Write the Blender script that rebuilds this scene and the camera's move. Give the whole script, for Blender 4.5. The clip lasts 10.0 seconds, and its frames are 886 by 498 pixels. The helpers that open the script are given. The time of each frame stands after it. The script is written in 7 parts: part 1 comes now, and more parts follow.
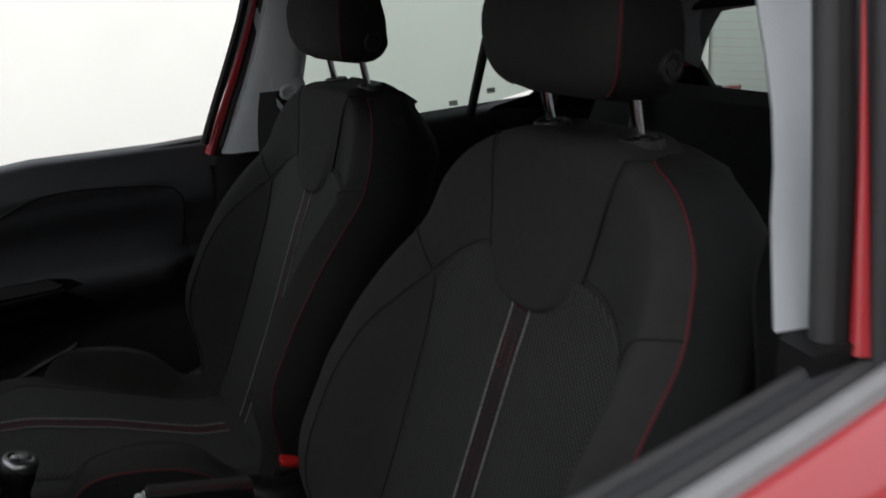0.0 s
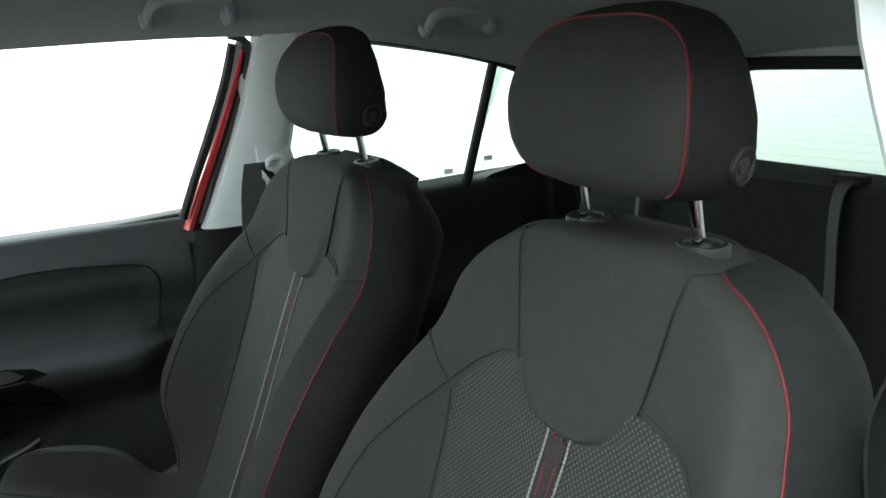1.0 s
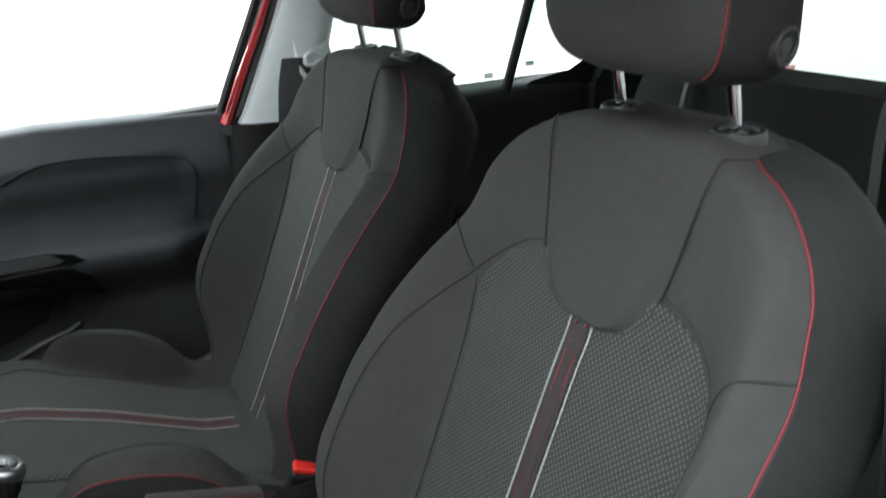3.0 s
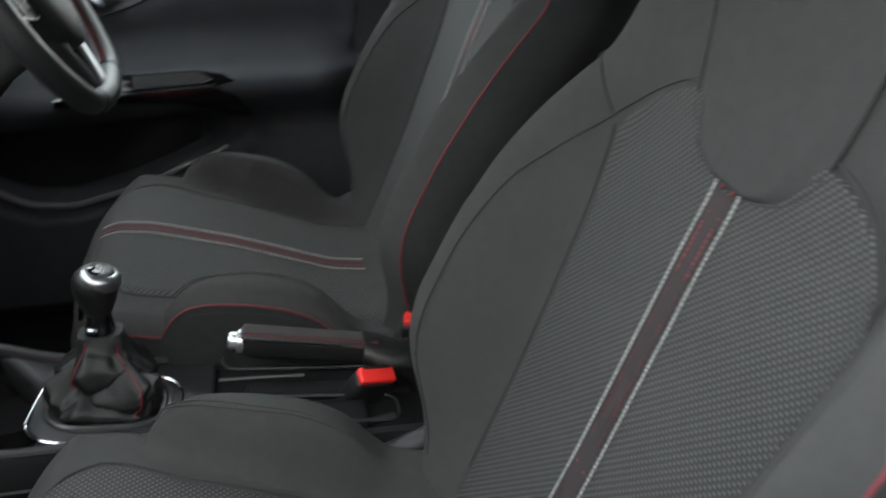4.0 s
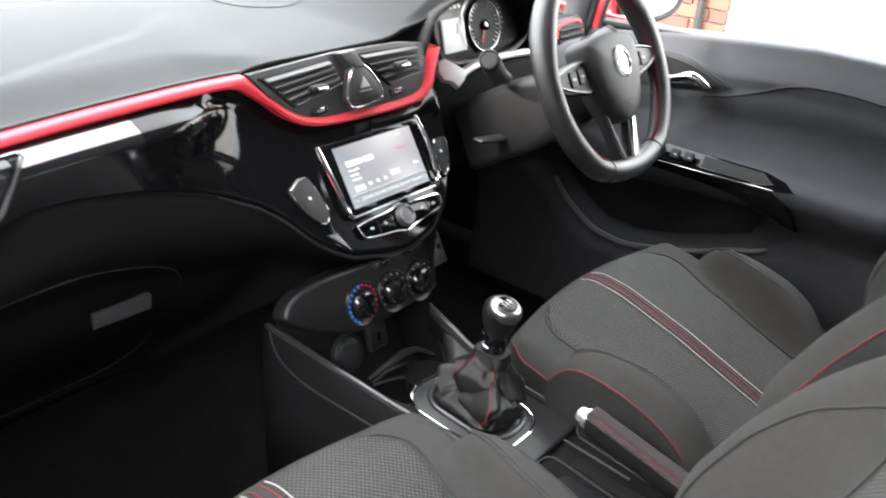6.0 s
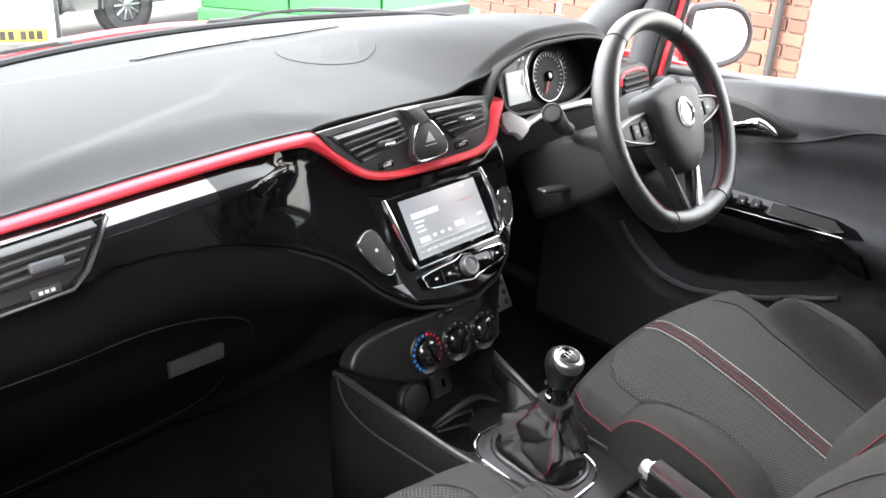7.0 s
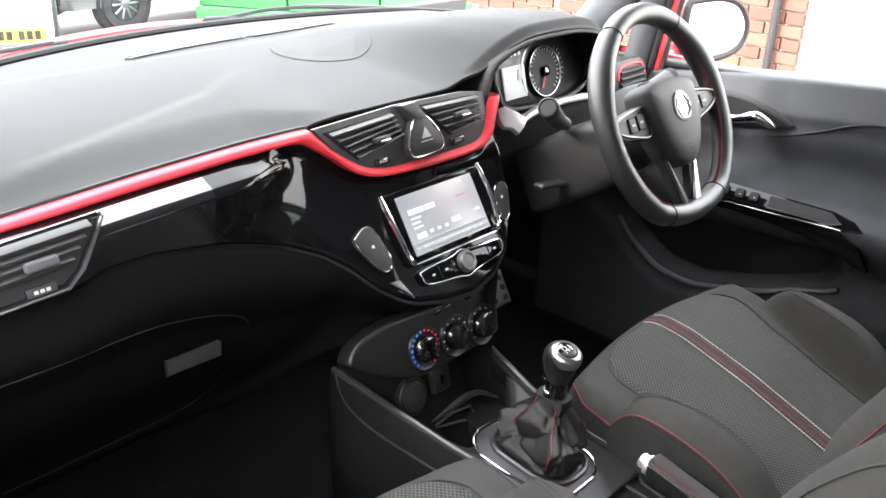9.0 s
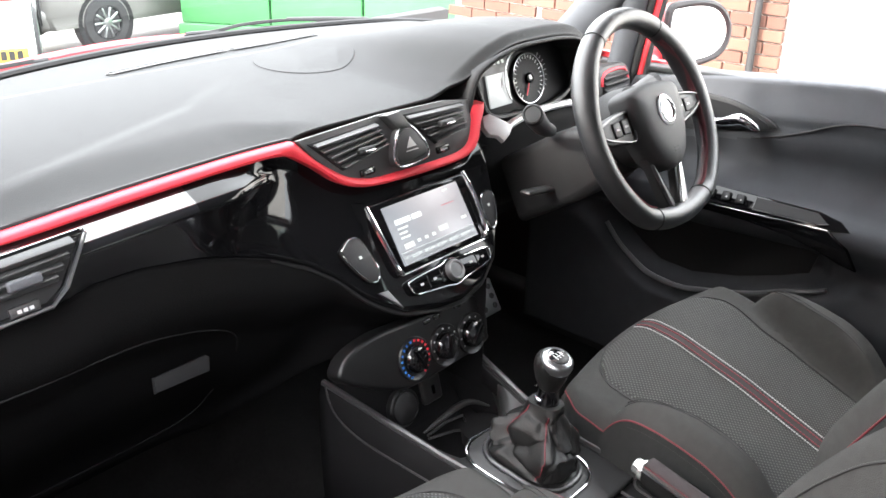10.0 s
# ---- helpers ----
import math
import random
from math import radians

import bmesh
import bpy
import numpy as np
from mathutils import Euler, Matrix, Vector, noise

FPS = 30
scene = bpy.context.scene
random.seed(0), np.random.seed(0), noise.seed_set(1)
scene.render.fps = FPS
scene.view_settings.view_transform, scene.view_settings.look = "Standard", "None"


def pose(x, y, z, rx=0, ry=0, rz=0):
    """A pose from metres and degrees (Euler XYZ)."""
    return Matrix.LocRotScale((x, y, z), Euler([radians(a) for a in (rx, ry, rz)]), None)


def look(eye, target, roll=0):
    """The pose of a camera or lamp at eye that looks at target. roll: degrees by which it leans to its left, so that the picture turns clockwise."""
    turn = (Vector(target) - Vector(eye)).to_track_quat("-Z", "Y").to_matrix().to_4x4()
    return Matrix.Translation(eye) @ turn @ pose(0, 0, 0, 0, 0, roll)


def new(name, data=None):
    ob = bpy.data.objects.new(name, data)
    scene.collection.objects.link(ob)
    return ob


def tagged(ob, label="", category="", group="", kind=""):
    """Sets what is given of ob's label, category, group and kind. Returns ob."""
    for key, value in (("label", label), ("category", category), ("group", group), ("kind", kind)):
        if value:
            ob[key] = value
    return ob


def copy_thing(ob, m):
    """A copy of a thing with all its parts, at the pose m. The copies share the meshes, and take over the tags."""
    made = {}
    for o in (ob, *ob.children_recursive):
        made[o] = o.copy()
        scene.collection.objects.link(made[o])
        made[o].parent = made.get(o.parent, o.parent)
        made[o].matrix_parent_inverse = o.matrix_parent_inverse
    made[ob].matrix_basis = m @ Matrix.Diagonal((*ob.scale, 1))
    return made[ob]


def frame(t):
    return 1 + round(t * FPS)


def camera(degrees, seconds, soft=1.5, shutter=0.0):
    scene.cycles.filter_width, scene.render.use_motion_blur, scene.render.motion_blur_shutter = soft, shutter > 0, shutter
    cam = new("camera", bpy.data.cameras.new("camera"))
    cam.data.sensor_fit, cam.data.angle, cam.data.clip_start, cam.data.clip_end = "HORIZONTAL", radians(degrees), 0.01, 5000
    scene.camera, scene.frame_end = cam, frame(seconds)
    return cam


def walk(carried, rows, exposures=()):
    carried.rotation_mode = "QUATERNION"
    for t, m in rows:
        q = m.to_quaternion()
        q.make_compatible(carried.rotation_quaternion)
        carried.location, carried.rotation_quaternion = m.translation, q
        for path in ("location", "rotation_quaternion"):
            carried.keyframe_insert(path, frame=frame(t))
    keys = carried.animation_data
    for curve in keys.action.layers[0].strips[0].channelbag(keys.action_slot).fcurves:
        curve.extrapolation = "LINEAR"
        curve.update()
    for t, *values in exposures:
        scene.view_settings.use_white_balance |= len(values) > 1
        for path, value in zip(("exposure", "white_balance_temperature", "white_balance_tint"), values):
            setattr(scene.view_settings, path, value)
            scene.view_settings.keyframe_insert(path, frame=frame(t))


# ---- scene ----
cam = camera(52.4, 10.0, shutter=0.5)
PATH = [
    (0, (-1.145, 0.22, 1.24), (0.578, -0.619, 0.667), -3.4),
    (0.5, (-1.035, 0.191, 1.255), (0.707, -0.638, 0.729), -4.0),
    (1, (-0.997, 0.194, 1.267), (0.721, -0.713, 0.793), -3.2),
    (1.5, (-0.988, 0.193, 1.27), (0.725, -0.732, 0.81), -2.7),
    (2, (-0.989, 0.197, 1.266), (0.716, -0.724, 0.771), -2.3),
    (3.5, (-1.011, 0.163, 1.194), (0.717, -0.488, 0.426), -1.2),
    (4, (-0.912, 0.071, 1.154), (0.84, -0.28, 0.254), -0.6),
    (4.3, (-0.8502, 0.0085, 1.1457), (0.8075, -0.070, 0.2190), -0.6),
    (4.5, (-0.836, -0.027, 1.145), (0.908, 0.096, 0.174), -0.4),
    (5, (-0.836, -0.114, 1.17), (0.837, 0.492, 0.257), 3.2),
    (5.5, (-0.853, -0.226, 1.232), (0.706, 0.645, 0.33), 5.9),
    (6, (-0.862, -0.266, 1.277), (0.574, 0.801, 0.382), 5.0),
    (7.5, (-0.867, -0.28, 1.309), (0.481, 0.945, 0.483), 2.5),
    (8, (-0.867, -0.283, 1.306), (0.471, 0.952, 0.478), 2.0),
    (8.5, (-0.866, -0.284, 1.305), (0.479, 0.938, 0.469), 2.2),
    (9, (-0.862, -0.282, 1.307), (0.491, 0.926, 0.463), 2.4),
    (9.5, (-0.861, -0.28, 1.305), (0.495, 0.933, 0.474), 1.8),
    (10, (-0.858, -0.281, 1.302), (0.518, 0.916, 0.482), 1.3),
]
EXPOSURE = [(0, 0.15, 6500, 10), (0.3, 0.5, 6400, 6), (0.5, 1.25, 6300, 0), (0.7, 1.95, 6300, -5), (1.0, 2.3, 6300, -6), (1.5, 2.65, 6300, -6), (2.0, 2.78, 6300, -6), (3.5, 2.5, 6350, 4), (4.0, 2.6, 6350, 4), (4.5, 2.8, 6400, 6), (5.0, 3.35, 6600, 10), (5.5, 3.8, 6600, 10), (6.0, 3.8, 6600, 11), (7.5, 3.83, 6650, 12), (10, 3.83, 6650, 12)]
walk(cam, [(t, look(e, g, r)) for t, e, g, r in PATH], EXPOSURE)

# ---- light ----
world = bpy.data.worlds.new("sky")
scene.world = world
world.use_nodes = True
wn = world.node_tree.nodes
sky = wn.new("ShaderNodeTexSky")
sky.sky_type = "NISHITA"
sky.sun_disc = False
sky.sun_elevation, sky.sun_rotation = radians(23.5), radians(-81)
sky.air_density, sky.dust_density, sky.ozone_density = 1.0, 4.0, 1.0
mixw = wn.new("ShaderNodeMix")
mixw.data_type = "RGBA"
mixw.inputs[0].default_value = 0.75
mixw.inputs[7].default_value = (9.0, 9.2, 9.5, 1)
world.node_tree.links.new(sky.outputs[0], mixw.inputs[6])
world.node_tree.links.new(mixw.outputs[2], wn["Background"].inputs[0])
wn["Background"].inputs[1].default_value = 0.15
sun_data = bpy.data.lights.new("sun", "SUN")
sun_data.energy, sun_data.angle, sun_data.color = 1.3, radians(10), (1.0, 0.985, 0.97)
sun = new("sun", sun_data)
sun.matrix_world = look((-9.0, 1.6, 4.0), (0, 0.2, 0))


# ---- materials ----
def material(name, color, rough=0.5, metal=0.0, vary=0.15, scale=40.0, bump=0.0, bump_scale=200.0, coat=0.0, spec=0.5, trans=0.0, emit=None, strength=0.0):
    m = bpy.data.materials.new(name)
    m.use_nodes = True
    nt = m.node_tree
    b = nt.nodes["Principled BSDF"]
    b.inputs["Roughness"].default_value = rough
    b.inputs["Metallic"].default_value = metal
    b.inputs["Coat Weight"].default_value = coat
    b.inputs["Coat Roughness"].default_value = 0.05
    b.inputs["Specular IOR Level"].default_value = spec
    b.inputs["Transmission Weight"].default_value = trans
    if emit:
        b.inputs["Emission Color"].default_value = (*emit, 1)
        b.inputs["Emission Strength"].default_value = strength
    tc = nt.nodes.new("ShaderNodeTexCoord")
    n1 = nt.nodes.new("ShaderNodeTexNoise")
    n1.inputs["Scale"].default_value = scale
    n1.inputs["Detail"].default_value = 5
    n2 = nt.nodes.new("ShaderNodeTexNoise")
    n2.inputs["Scale"].default_value = scale / 9
    n2.inputs["Detail"].default_value = 3
    add = nt.nodes.new("ShaderNodeMath")
    add.operation = "ADD"
    ramp = nt.nodes.new("ShaderNodeMapRange")
    ramp.inputs[1].default_value, ramp.inputs[2].default_value = 0.6, 1.4
    ramp.inputs[3].default_value, ramp.inputs[4].default_value = 1 - vary, 1 + vary
    mul = nt.nodes.new("ShaderNodeVectorMath")
    mul.operation = "SCALE"
    mul.inputs[0].default_value = color[:3]
    for n in (n1, n2):
        nt.links.new(tc.outputs["Object"], n.inputs["Vector"])
    nt.links.new(n1.outputs[0], add.inputs[0])
    nt.links.new(n2.outputs[0], add.inputs[1])
    nt.links.new(add.outputs[0], ramp.inputs[0])
    nt.links.new(ramp.outputs[0], mul.inputs["Scale"])
    nt.links.new(mul.outputs[0], b.inputs["Base Color"])
    if bump:
        n3 = nt.nodes.new("ShaderNodeTexNoise")
        n3.inputs["Scale"].default_value = bump_scale
        n3.inputs["Detail"].default_value = 3
        bp = nt.nodes.new("ShaderNodeBump")
        bp.inputs["Strength"].default_value = bump
        bp.inputs["Distance"].default_value = 0.002
        nt.links.new(tc.outputs["Object"], n3.inputs["Vector"])
        nt.links.new(n3.outputs[0], bp.inputs["Height"])
        nt.links.new(bp.outputs[0], b.inputs["Normal"])
    return m


def woven(name, color, dot, su, sv, depth):
    """Cloth with a woven pattern of raised dots, laid out on the UV map in metres."""
    m = material(name, color, 0.9, vary=0.12, scale=60, spec=0.2)
    nt = m.node_tree
    b = nt.nodes["Principled BSDF"]
    uv = nt.nodes.new("ShaderNodeUVMap")
    sep = nt.nodes.new("ShaderNodeSeparateXYZ")
    nt.links.new(uv.outputs[0], sep.inputs[0])

    def wave(src, period, shift):
        a = nt.nodes.new("ShaderNodeMath")
        a.operation = "MULTIPLY_ADD"
        a.inputs[1].default_value, a.inputs[2].default_value = 2 * math.pi / period, shift
        nt.links.new(src, a.inputs[0])
        c = nt.nodes.new("ShaderNodeMath")
        c.operation = "SINE"
        nt.links.new(a.outputs[0], c.inputs[0])
        return c.outputs[0]

    p = nt.nodes.new("ShaderNodeMath")
    p.operation = "MULTIPLY"
    nt.links.new(wave(sep.outputs[0], su, 0), p.inputs[0])
    nt.links.new(wave(sep.outputs[1], sv, 0), p.inputs[1])
    r = nt.nodes.new("ShaderNodeMapRange")
    r.inputs[1].default_value, r.inputs[2].default_value = 0.1, 0.75
    nt.links.new(p.outputs[0], r.inputs[0])
    mix = nt.nodes.new("ShaderNodeMix")
    mix.data_type = "RGBA"
    old = b.inputs["Base Color"].links[0].from_socket
    nt.links.new(r.outputs[0], mix.inputs[0])
    nt.links.new(old, mix.inputs[6])
    mix.inputs[7].default_value = (*dot, 1)
    nt.links.new(mix.outputs[2], b.inputs["Base Color"])
    bp = nt.nodes.new("ShaderNodeBump")
    bp.inputs["Strength"].default_value, bp.inputs["Distance"].default_value = 0.7, depth
    nt.links.new(p.outputs[0], bp.inputs["Height"])
    nt.links.new(bp.outputs[0], b.inputs["Normal"])
    return m


M = {
    "cloth": material("charcoal_cloth", (0.04535, 0.04535, 0.04395), 0.95, vary=0.11, scale=90, bump=0.35, bump_scale=900, spec=0.15),
    "side_cloth": material("black_side_cloth", (0.0205, 0.0212, 0.0212), 0.9, vary=0.18, scale=90, bump=0.35, bump_scale=900, spec=0.2),
    "mesh_cloth": woven("woven_mesh_cloth", (0.039, 0.039, 0.038), (0.092, 0.092, 0.089), 0.0066, 0.0066, 0.0007),
    "stripe": material("dark_red_stripe_cloth", (0.0289, 0.02125, 0.0221), 0.9, vary=0.2, scale=300),
    "white_thread": material("white_thread", (0.34, 0.34, 0.3294), 0.8, vary=0.1, scale=500),
    "red_thread": material("red_thread", (0.138, 0.013, 0.021), 0.7, vary=0.15, scale=500),
    "bench": material("dark_bench_cloth", (0.026, 0.0265, 0.0265), 0.92, vary=0.18, scale=90, bump=0.35, bump_scale=900, spec=0.15),
    "seam": material("black_thread", (0.0255, 0.0255, 0.0255), 0.9),
    "plastic": material("black_grained_plastic", (0.0219, 0.0219, 0.02268), 0.48, vary=0.15, scale=50, bump=0.25, bump_scale=700, spec=0.4),
    "dark": material("dull_black_plastic", (0.00782, 0.00782, 0.008602), 0.6, vary=0.15, scale=40, bump=0.2, bump_scale=600, spec=0.35),
    "pad": material("grey_black_soft_pad", (0.01368, 0.01392, 0.01439), 0.68, vary=0.10, scale=30, bump=0.3, bump_scale=900, spec=0.24),
    "door": material("blue_black_door_plastic", (0.058, 0.0608, 0.0672), 0.60, vary=0.12, scale=30, bump=0.25, bump_scale=800, spec=0.30),
    "stack_gloss": material("muted_piano_black", (0.004, 0.004, 0.0045), 0.06, vary=0.1, scale=20, spec=0.20),
    "door_low": material("black_door_insert", (0.046, 0.0482, 0.0532), 0.8, vary=0.12, scale=30, bump=0.3, bump_scale=900, spec=0.14),
    "gloss": material("piano_black", (0.006, 0.006, 0.007), 0.06, vary=0.1, scale=20, coat=1.0),
    "red_gloss": material("red_gloss_lacquer", (0.66, 0.036, 0.054), 0.46, vary=0.05, scale=20, coat=0.0, spec=0.35),
    # The car's red as it looks in shade, with the darkness in the colour.
    "flange_red": material("shaded_red_flange", (0.0375, 0.003, 0.005), 0.6, vary=0.1, scale=20, spec=0.2),
    "deep": material("dull_black_console_side", (0.0095, 0.0095, 0.0102), 0.7, vary=0.15, scale=40, bump=0.2, bump_scale=600, spec=0.18),
    "red_paint": material("red_car_paint", (0.62, 0.040, 0.050), 0.28, vary=0.05, scale=8, coat=1.0),
    "chrome": material("bright_chrome", (0.62, 0.63, 0.65), 0.12, 1.0, vary=0.05),
    "satin": material("satin_silver", (0.42, 0.43, 0.44), 0.3, 1.0, vary=0.06),
    "dark_chrome": material("smoked_chrome", (0.26, 0.265, 0.27), 0.18, 1.0, vary=0.05),
    "lip": material("smooth_black_pocket_lip", (0.095, 0.097, 0.102), 0.30, vary=0.1, scale=30, spec=0.8),
    "rail": material("satin_black_plastic", (0.03519, 0.03519, 0.03597), 0.30, vary=0.1, scale=40, spec=0.5),
    "leather": material("black_leather", (0.007506, 0.007506, 0.007506), 0.42, vary=0.15, scale=80, bump=0.35, bump_scale=500, spec=0.5),
    "wheel_leather": material("smooth_wheel_leather", (0.0185, 0.0187, 0.0198), 0.42, vary=0.12, scale=60, bump=0.2, bump_scale=600, spec=0.6),
    "boot_leather": material("soft_boot_leather", (0.00782, 0.00782, 0.00782), 0.5, vary=0.15, scale=80, bump=0.3, bump_scale=500, spec=0.35),
    "bright_satin": material("bright_satin_metal", (0.78, 0.79, 0.80), 0.30, 0.85, vary=0.04),
    "silver_plastic": material("silver_painted_plastic", (0.55, 0.55, 0.55), 0.32, 0.25, vary=0.04),
    "dull_silver": material("dull_silver_trim", (0.13, 0.13, 0.133), 0.40, 0.7, vary=0.05),
    "lower": material("dull_black_lower_trim", (0.008625, 0.008625, 0.009085), 0.8, vary=0.15, scale=40, bump=0.2, bump_scale=600, spec=0.14),
    # Blacker than the other plastics: shadow under the dash is in the colour.
    "dash_low": material("shaded_lower_dash", (0.0044, 0.0044, 0.0046), 0.8, vary=0.15, scale=40, bump=0.25, bump_scale=600, spec=0.05),
    "deck": material("satin_black_deck", (0.018, 0.018, 0.0187), 0.40, vary=0.12, scale=40, bump=0.15, bump_scale=700, spec=0.4),
    "panel": material("smooth_black_panel", (0.008, 0.008, 0.0085), 0.36, vary=0.1, scale=40, bump=0.1, bump_scale=700, spec=0.45),
    "cover": material("grey_black_cover_plastic", (0.05865, 0.05865, 0.06021), 0.5, vary=0.1, scale=40, bump=0.25, bump_scale=800, spec=0.4),
    "wheel_cover": material("soft_black_cover", (0.034, 0.034, 0.0352), 0.6, vary=0.1, scale=40, bump=0.25, bump_scale=800, spec=0.35),
    "waist": material("grey_waist_strip", (0.36, 0.36, 0.365), 0.42, vary=0.08, scale=40, spec=0.5),
    "rubber": material("black_rubber", (0.0136, 0.0136, 0.01428), 0.65, vary=0.1, scale=40, spec=0.4),
    "lining": material("grey_headlining_felt", (0.44, 0.46, 0.485), 0.95, vary=0.06, scale=60, bump=0.2, bump_scale=700, spec=0.1),
    "pillar": material("pale_grey_pillar_plastic", (0.7, 0.728, 0.756), 0.55, vary=0.05, scale=40, bump=0.15, bump_scale=700),
    "carpet": material("black_carpet", (0.009384, 0.009384, 0.009384), 1.0, vary=0.3, scale=150, bump=0.6, bump_scale=1200, spec=0.05),
    "belt": material("grey_black_webbing", (0.085, 0.085, 0.088), 0.75, vary=0.12, scale=200, bump=0.3, bump_scale=900),
    "buckle_red": material("red_buckle_plastic", (0.75, 0.03, 0.025), 0.35, vary=0.05),
    "white": material("white_print", (0.42, 0.42, 0.42), 0.6, vary=0.03),
    "asphalt": material("asphalt", (0.09, 0.085, 0.08), 0.9, vary=0.3, scale=12, bump=0.5, bump_scale=150),
    "green": material("green_painted_steel", (0.045, 0.19, 0.065), 0.5, vary=0.08, scale=5),
    "render": material("white_rendered_wall", (0.88, 0.88, 0.87), 0.9, vary=0.04, scale=3),
    "mortar": material("pale_mortar", (0.27, 0.255, 0.24), 0.95, vary=0.15, scale=30),
    "white_paint": material("white_car_paint", (0.8, 0.8, 0.8), 0.3, vary=0.03, coat=0.8),
    "silver_paint": material("beige_silver_car_paint", (0.14, 0.138, 0.13), 0.35, 0.4, vary=0.05, coat=0.8),
    "yellow": material("yellow_plate", (0.45, 0.32, 0.04), 0.4, vary=0.04),
    "black_print": material("black_print", (0.01, 0.01, 0.01), 0.5),
    "tyre": material("tyre_rubber", (0.025, 0.025, 0.026), 0.8, vary=0.15, scale=30),
    "blue_print": material("blue_print", (0.05, 0.25, 0.75), 0.5, vary=0.03),
    "red_print": material("red_print", (0.75, 0.03, 0.05), 0.5, vary=0.03),
    "screen_white": material("screen_white_glow", (0.02, 0.02, 0.02), 0.3, emit=(0.85, 0.95, 0.95), strength=0.14),
}


def glass_material(name, tint):
    m = bpy.data.materials.new(name)
    m.use_nodes = True
    nt = m.node_tree
    nt.nodes.remove(nt.nodes["Principled BSDF"])
    out = nt.nodes["Material Output"]
    t = nt.nodes.new("ShaderNodeBsdfTransparent")
    t.inputs[0].default_value = (*tint, 1)
    g = nt.nodes.new("ShaderNodeBsdfGlossy")
    g.inputs["Roughness"].default_value = 0.02
    f = nt.nodes.new("ShaderNodeFresnel")
    f.inputs[0].default_value = 1.25
    mix = nt.nodes.new("ShaderNodeMixShader")
    nt.links.new(f.outputs[0], mix.inputs[0])
    nt.links.new(t.outputs[0], mix.inputs[1])
    nt.links.new(g.outputs[0], mix.inputs[2])
    nt.links.new(mix.outputs[0], out.inputs[0])
    return m


M["glass"] = glass_material("clear_glass", (0.93, 0.96, 0.95))
M["tint"] = glass_material("green_tinted_glass", (0.40, 0.47, 0.44))

# ---- building helpers ----
BASE = {}


def thing(name, loc, label="", category="", group="", kind=""):
    e = new(name)
    e.location = loc
    e.empty_display_size = 0.05
    BASE[e] = Vector(loc)
    return tagged(e, label, category, group, kind)


def attach(ob, parent, label=""):
    if parent is not None:
        ob.parent = parent
        ob.matrix_parent_inverse = Matrix.Translation(-BASE[parent]) if parent in BASE else Matrix()
    if label:
        ob["label"] = label
    return ob


def mesh(name, verts, faces, mat, parent=None, label="", smooth=True, uvs=None):
    me = bpy.data.meshes.new(name)
    me.from_pydata([tuple(v) for v in verts], [], faces)
    me.materials.append(M[mat])
    if uvs is not None:
        layer = me.uv_layers.new(name="UVMap")
        for lp in me.loops:
            layer.data[lp.index].uv = uvs[lp.vertex_index]
    if smooth:
        me.polygons.foreach_set("use_smooth", [True] * len(me.polygons))
    me.update()
    return attach(new(name, me), parent, label)


def part(name, bm, mat, parent=None, label="", smooth=True):
    me = bpy.data.meshes.new(name)
    bm.normal_update()
    bm.to_mesh(me)
    bm.free()
    me.materials.append(M[mat])
    if smooth:
        me.polygons.foreach_set("use_smooth", [True] * len(me.polygons))
        try:
            me.set_sharp_from_angle(angle=radians(40))
        except AttributeError:
            pass
    return attach(new(name, me), parent, label)


def solid(ob, t, offset=-1):
    s = ob.modifiers.new("thickness", "SOLIDIFY")
    s.thickness, s.offset = t, offset
    return ob


def grid(name, fn, nu, nv, mat, parent=None, label="", thick=0.0, uvfn=None, flip=False):
    """A sheet of nu x nv faces through fn(a, b), a and b from 0 to 1."""
    vs, uv = [], []
    for j in range(nv + 1):
        for i in range(nu + 1):
            vs.append(fn(i / nu, j / nv))
            if uvfn:
                uv.append(uvfn(i / nu, j / nv))
    fs = []
    for j in range(nv):
        for i in range(nu):
            a = j * (nu + 1) + i
            f = (a, a + 1, a + nu + 2, a + nu + 1)
            fs.append(f[::-1] if flip else f)
    ob = mesh(name, vs, fs, mat, parent, label, True, uv if uvfn else None)
    return solid(ob, thick) if thick else ob


def loft(name, rings, mat, parent=None, label="", caps=True, closed=True):
    n = len(rings[0])
    vs = [p for r in rings for p in r]
    fs = []
    for j in range(len(rings) - 1):
        for i in range(n if closed else n - 1):
            k = (i + 1) % n
            fs.append((j * n + i, j * n + k, (j + 1) * n + k, (j + 1) * n + i))
    if caps and closed:
        fs.append(tuple(range(n))[::-1])
        fs.append(tuple((len(rings) - 1) * n + i for i in range(n)))
    bm = bmesh.new()
    bv = [bm.verts.new(tuple(v)) for v in vs]
    for f in fs:
        bm.faces.new([bv[i] for i in f])
    bmesh.ops.recalc_face_normals(bm, faces=bm.faces)
    return part(name, bm, mat, parent, label)


def spline(pts, n, closed=False):
    """A smooth curve of n points through pts."""
    p = [Vector(q) for q in pts]
    m = len(p)
    seg = m if closed else m - 1
    out = []
    for k in range(n):
        s = k * seg / (n if closed else n - 1)
        i = min(int(s), seg - 1)
        f = s - i
        if closed:
            a, b, c, d = (p[(i + o) % m] for o in (-1, 0, 1, 2))
        else:
            a, b, c, d = (p[max(0, min(m - 1, i + o))] for o in (-1, 0, 1, 2))
        out.append(0.5 * (2 * b + (c - a) * f + (2 * a - 5 * b + 4 * c - d) * f * f + (3 * b - a - 3 * c + d) * f ** 3))
    return out


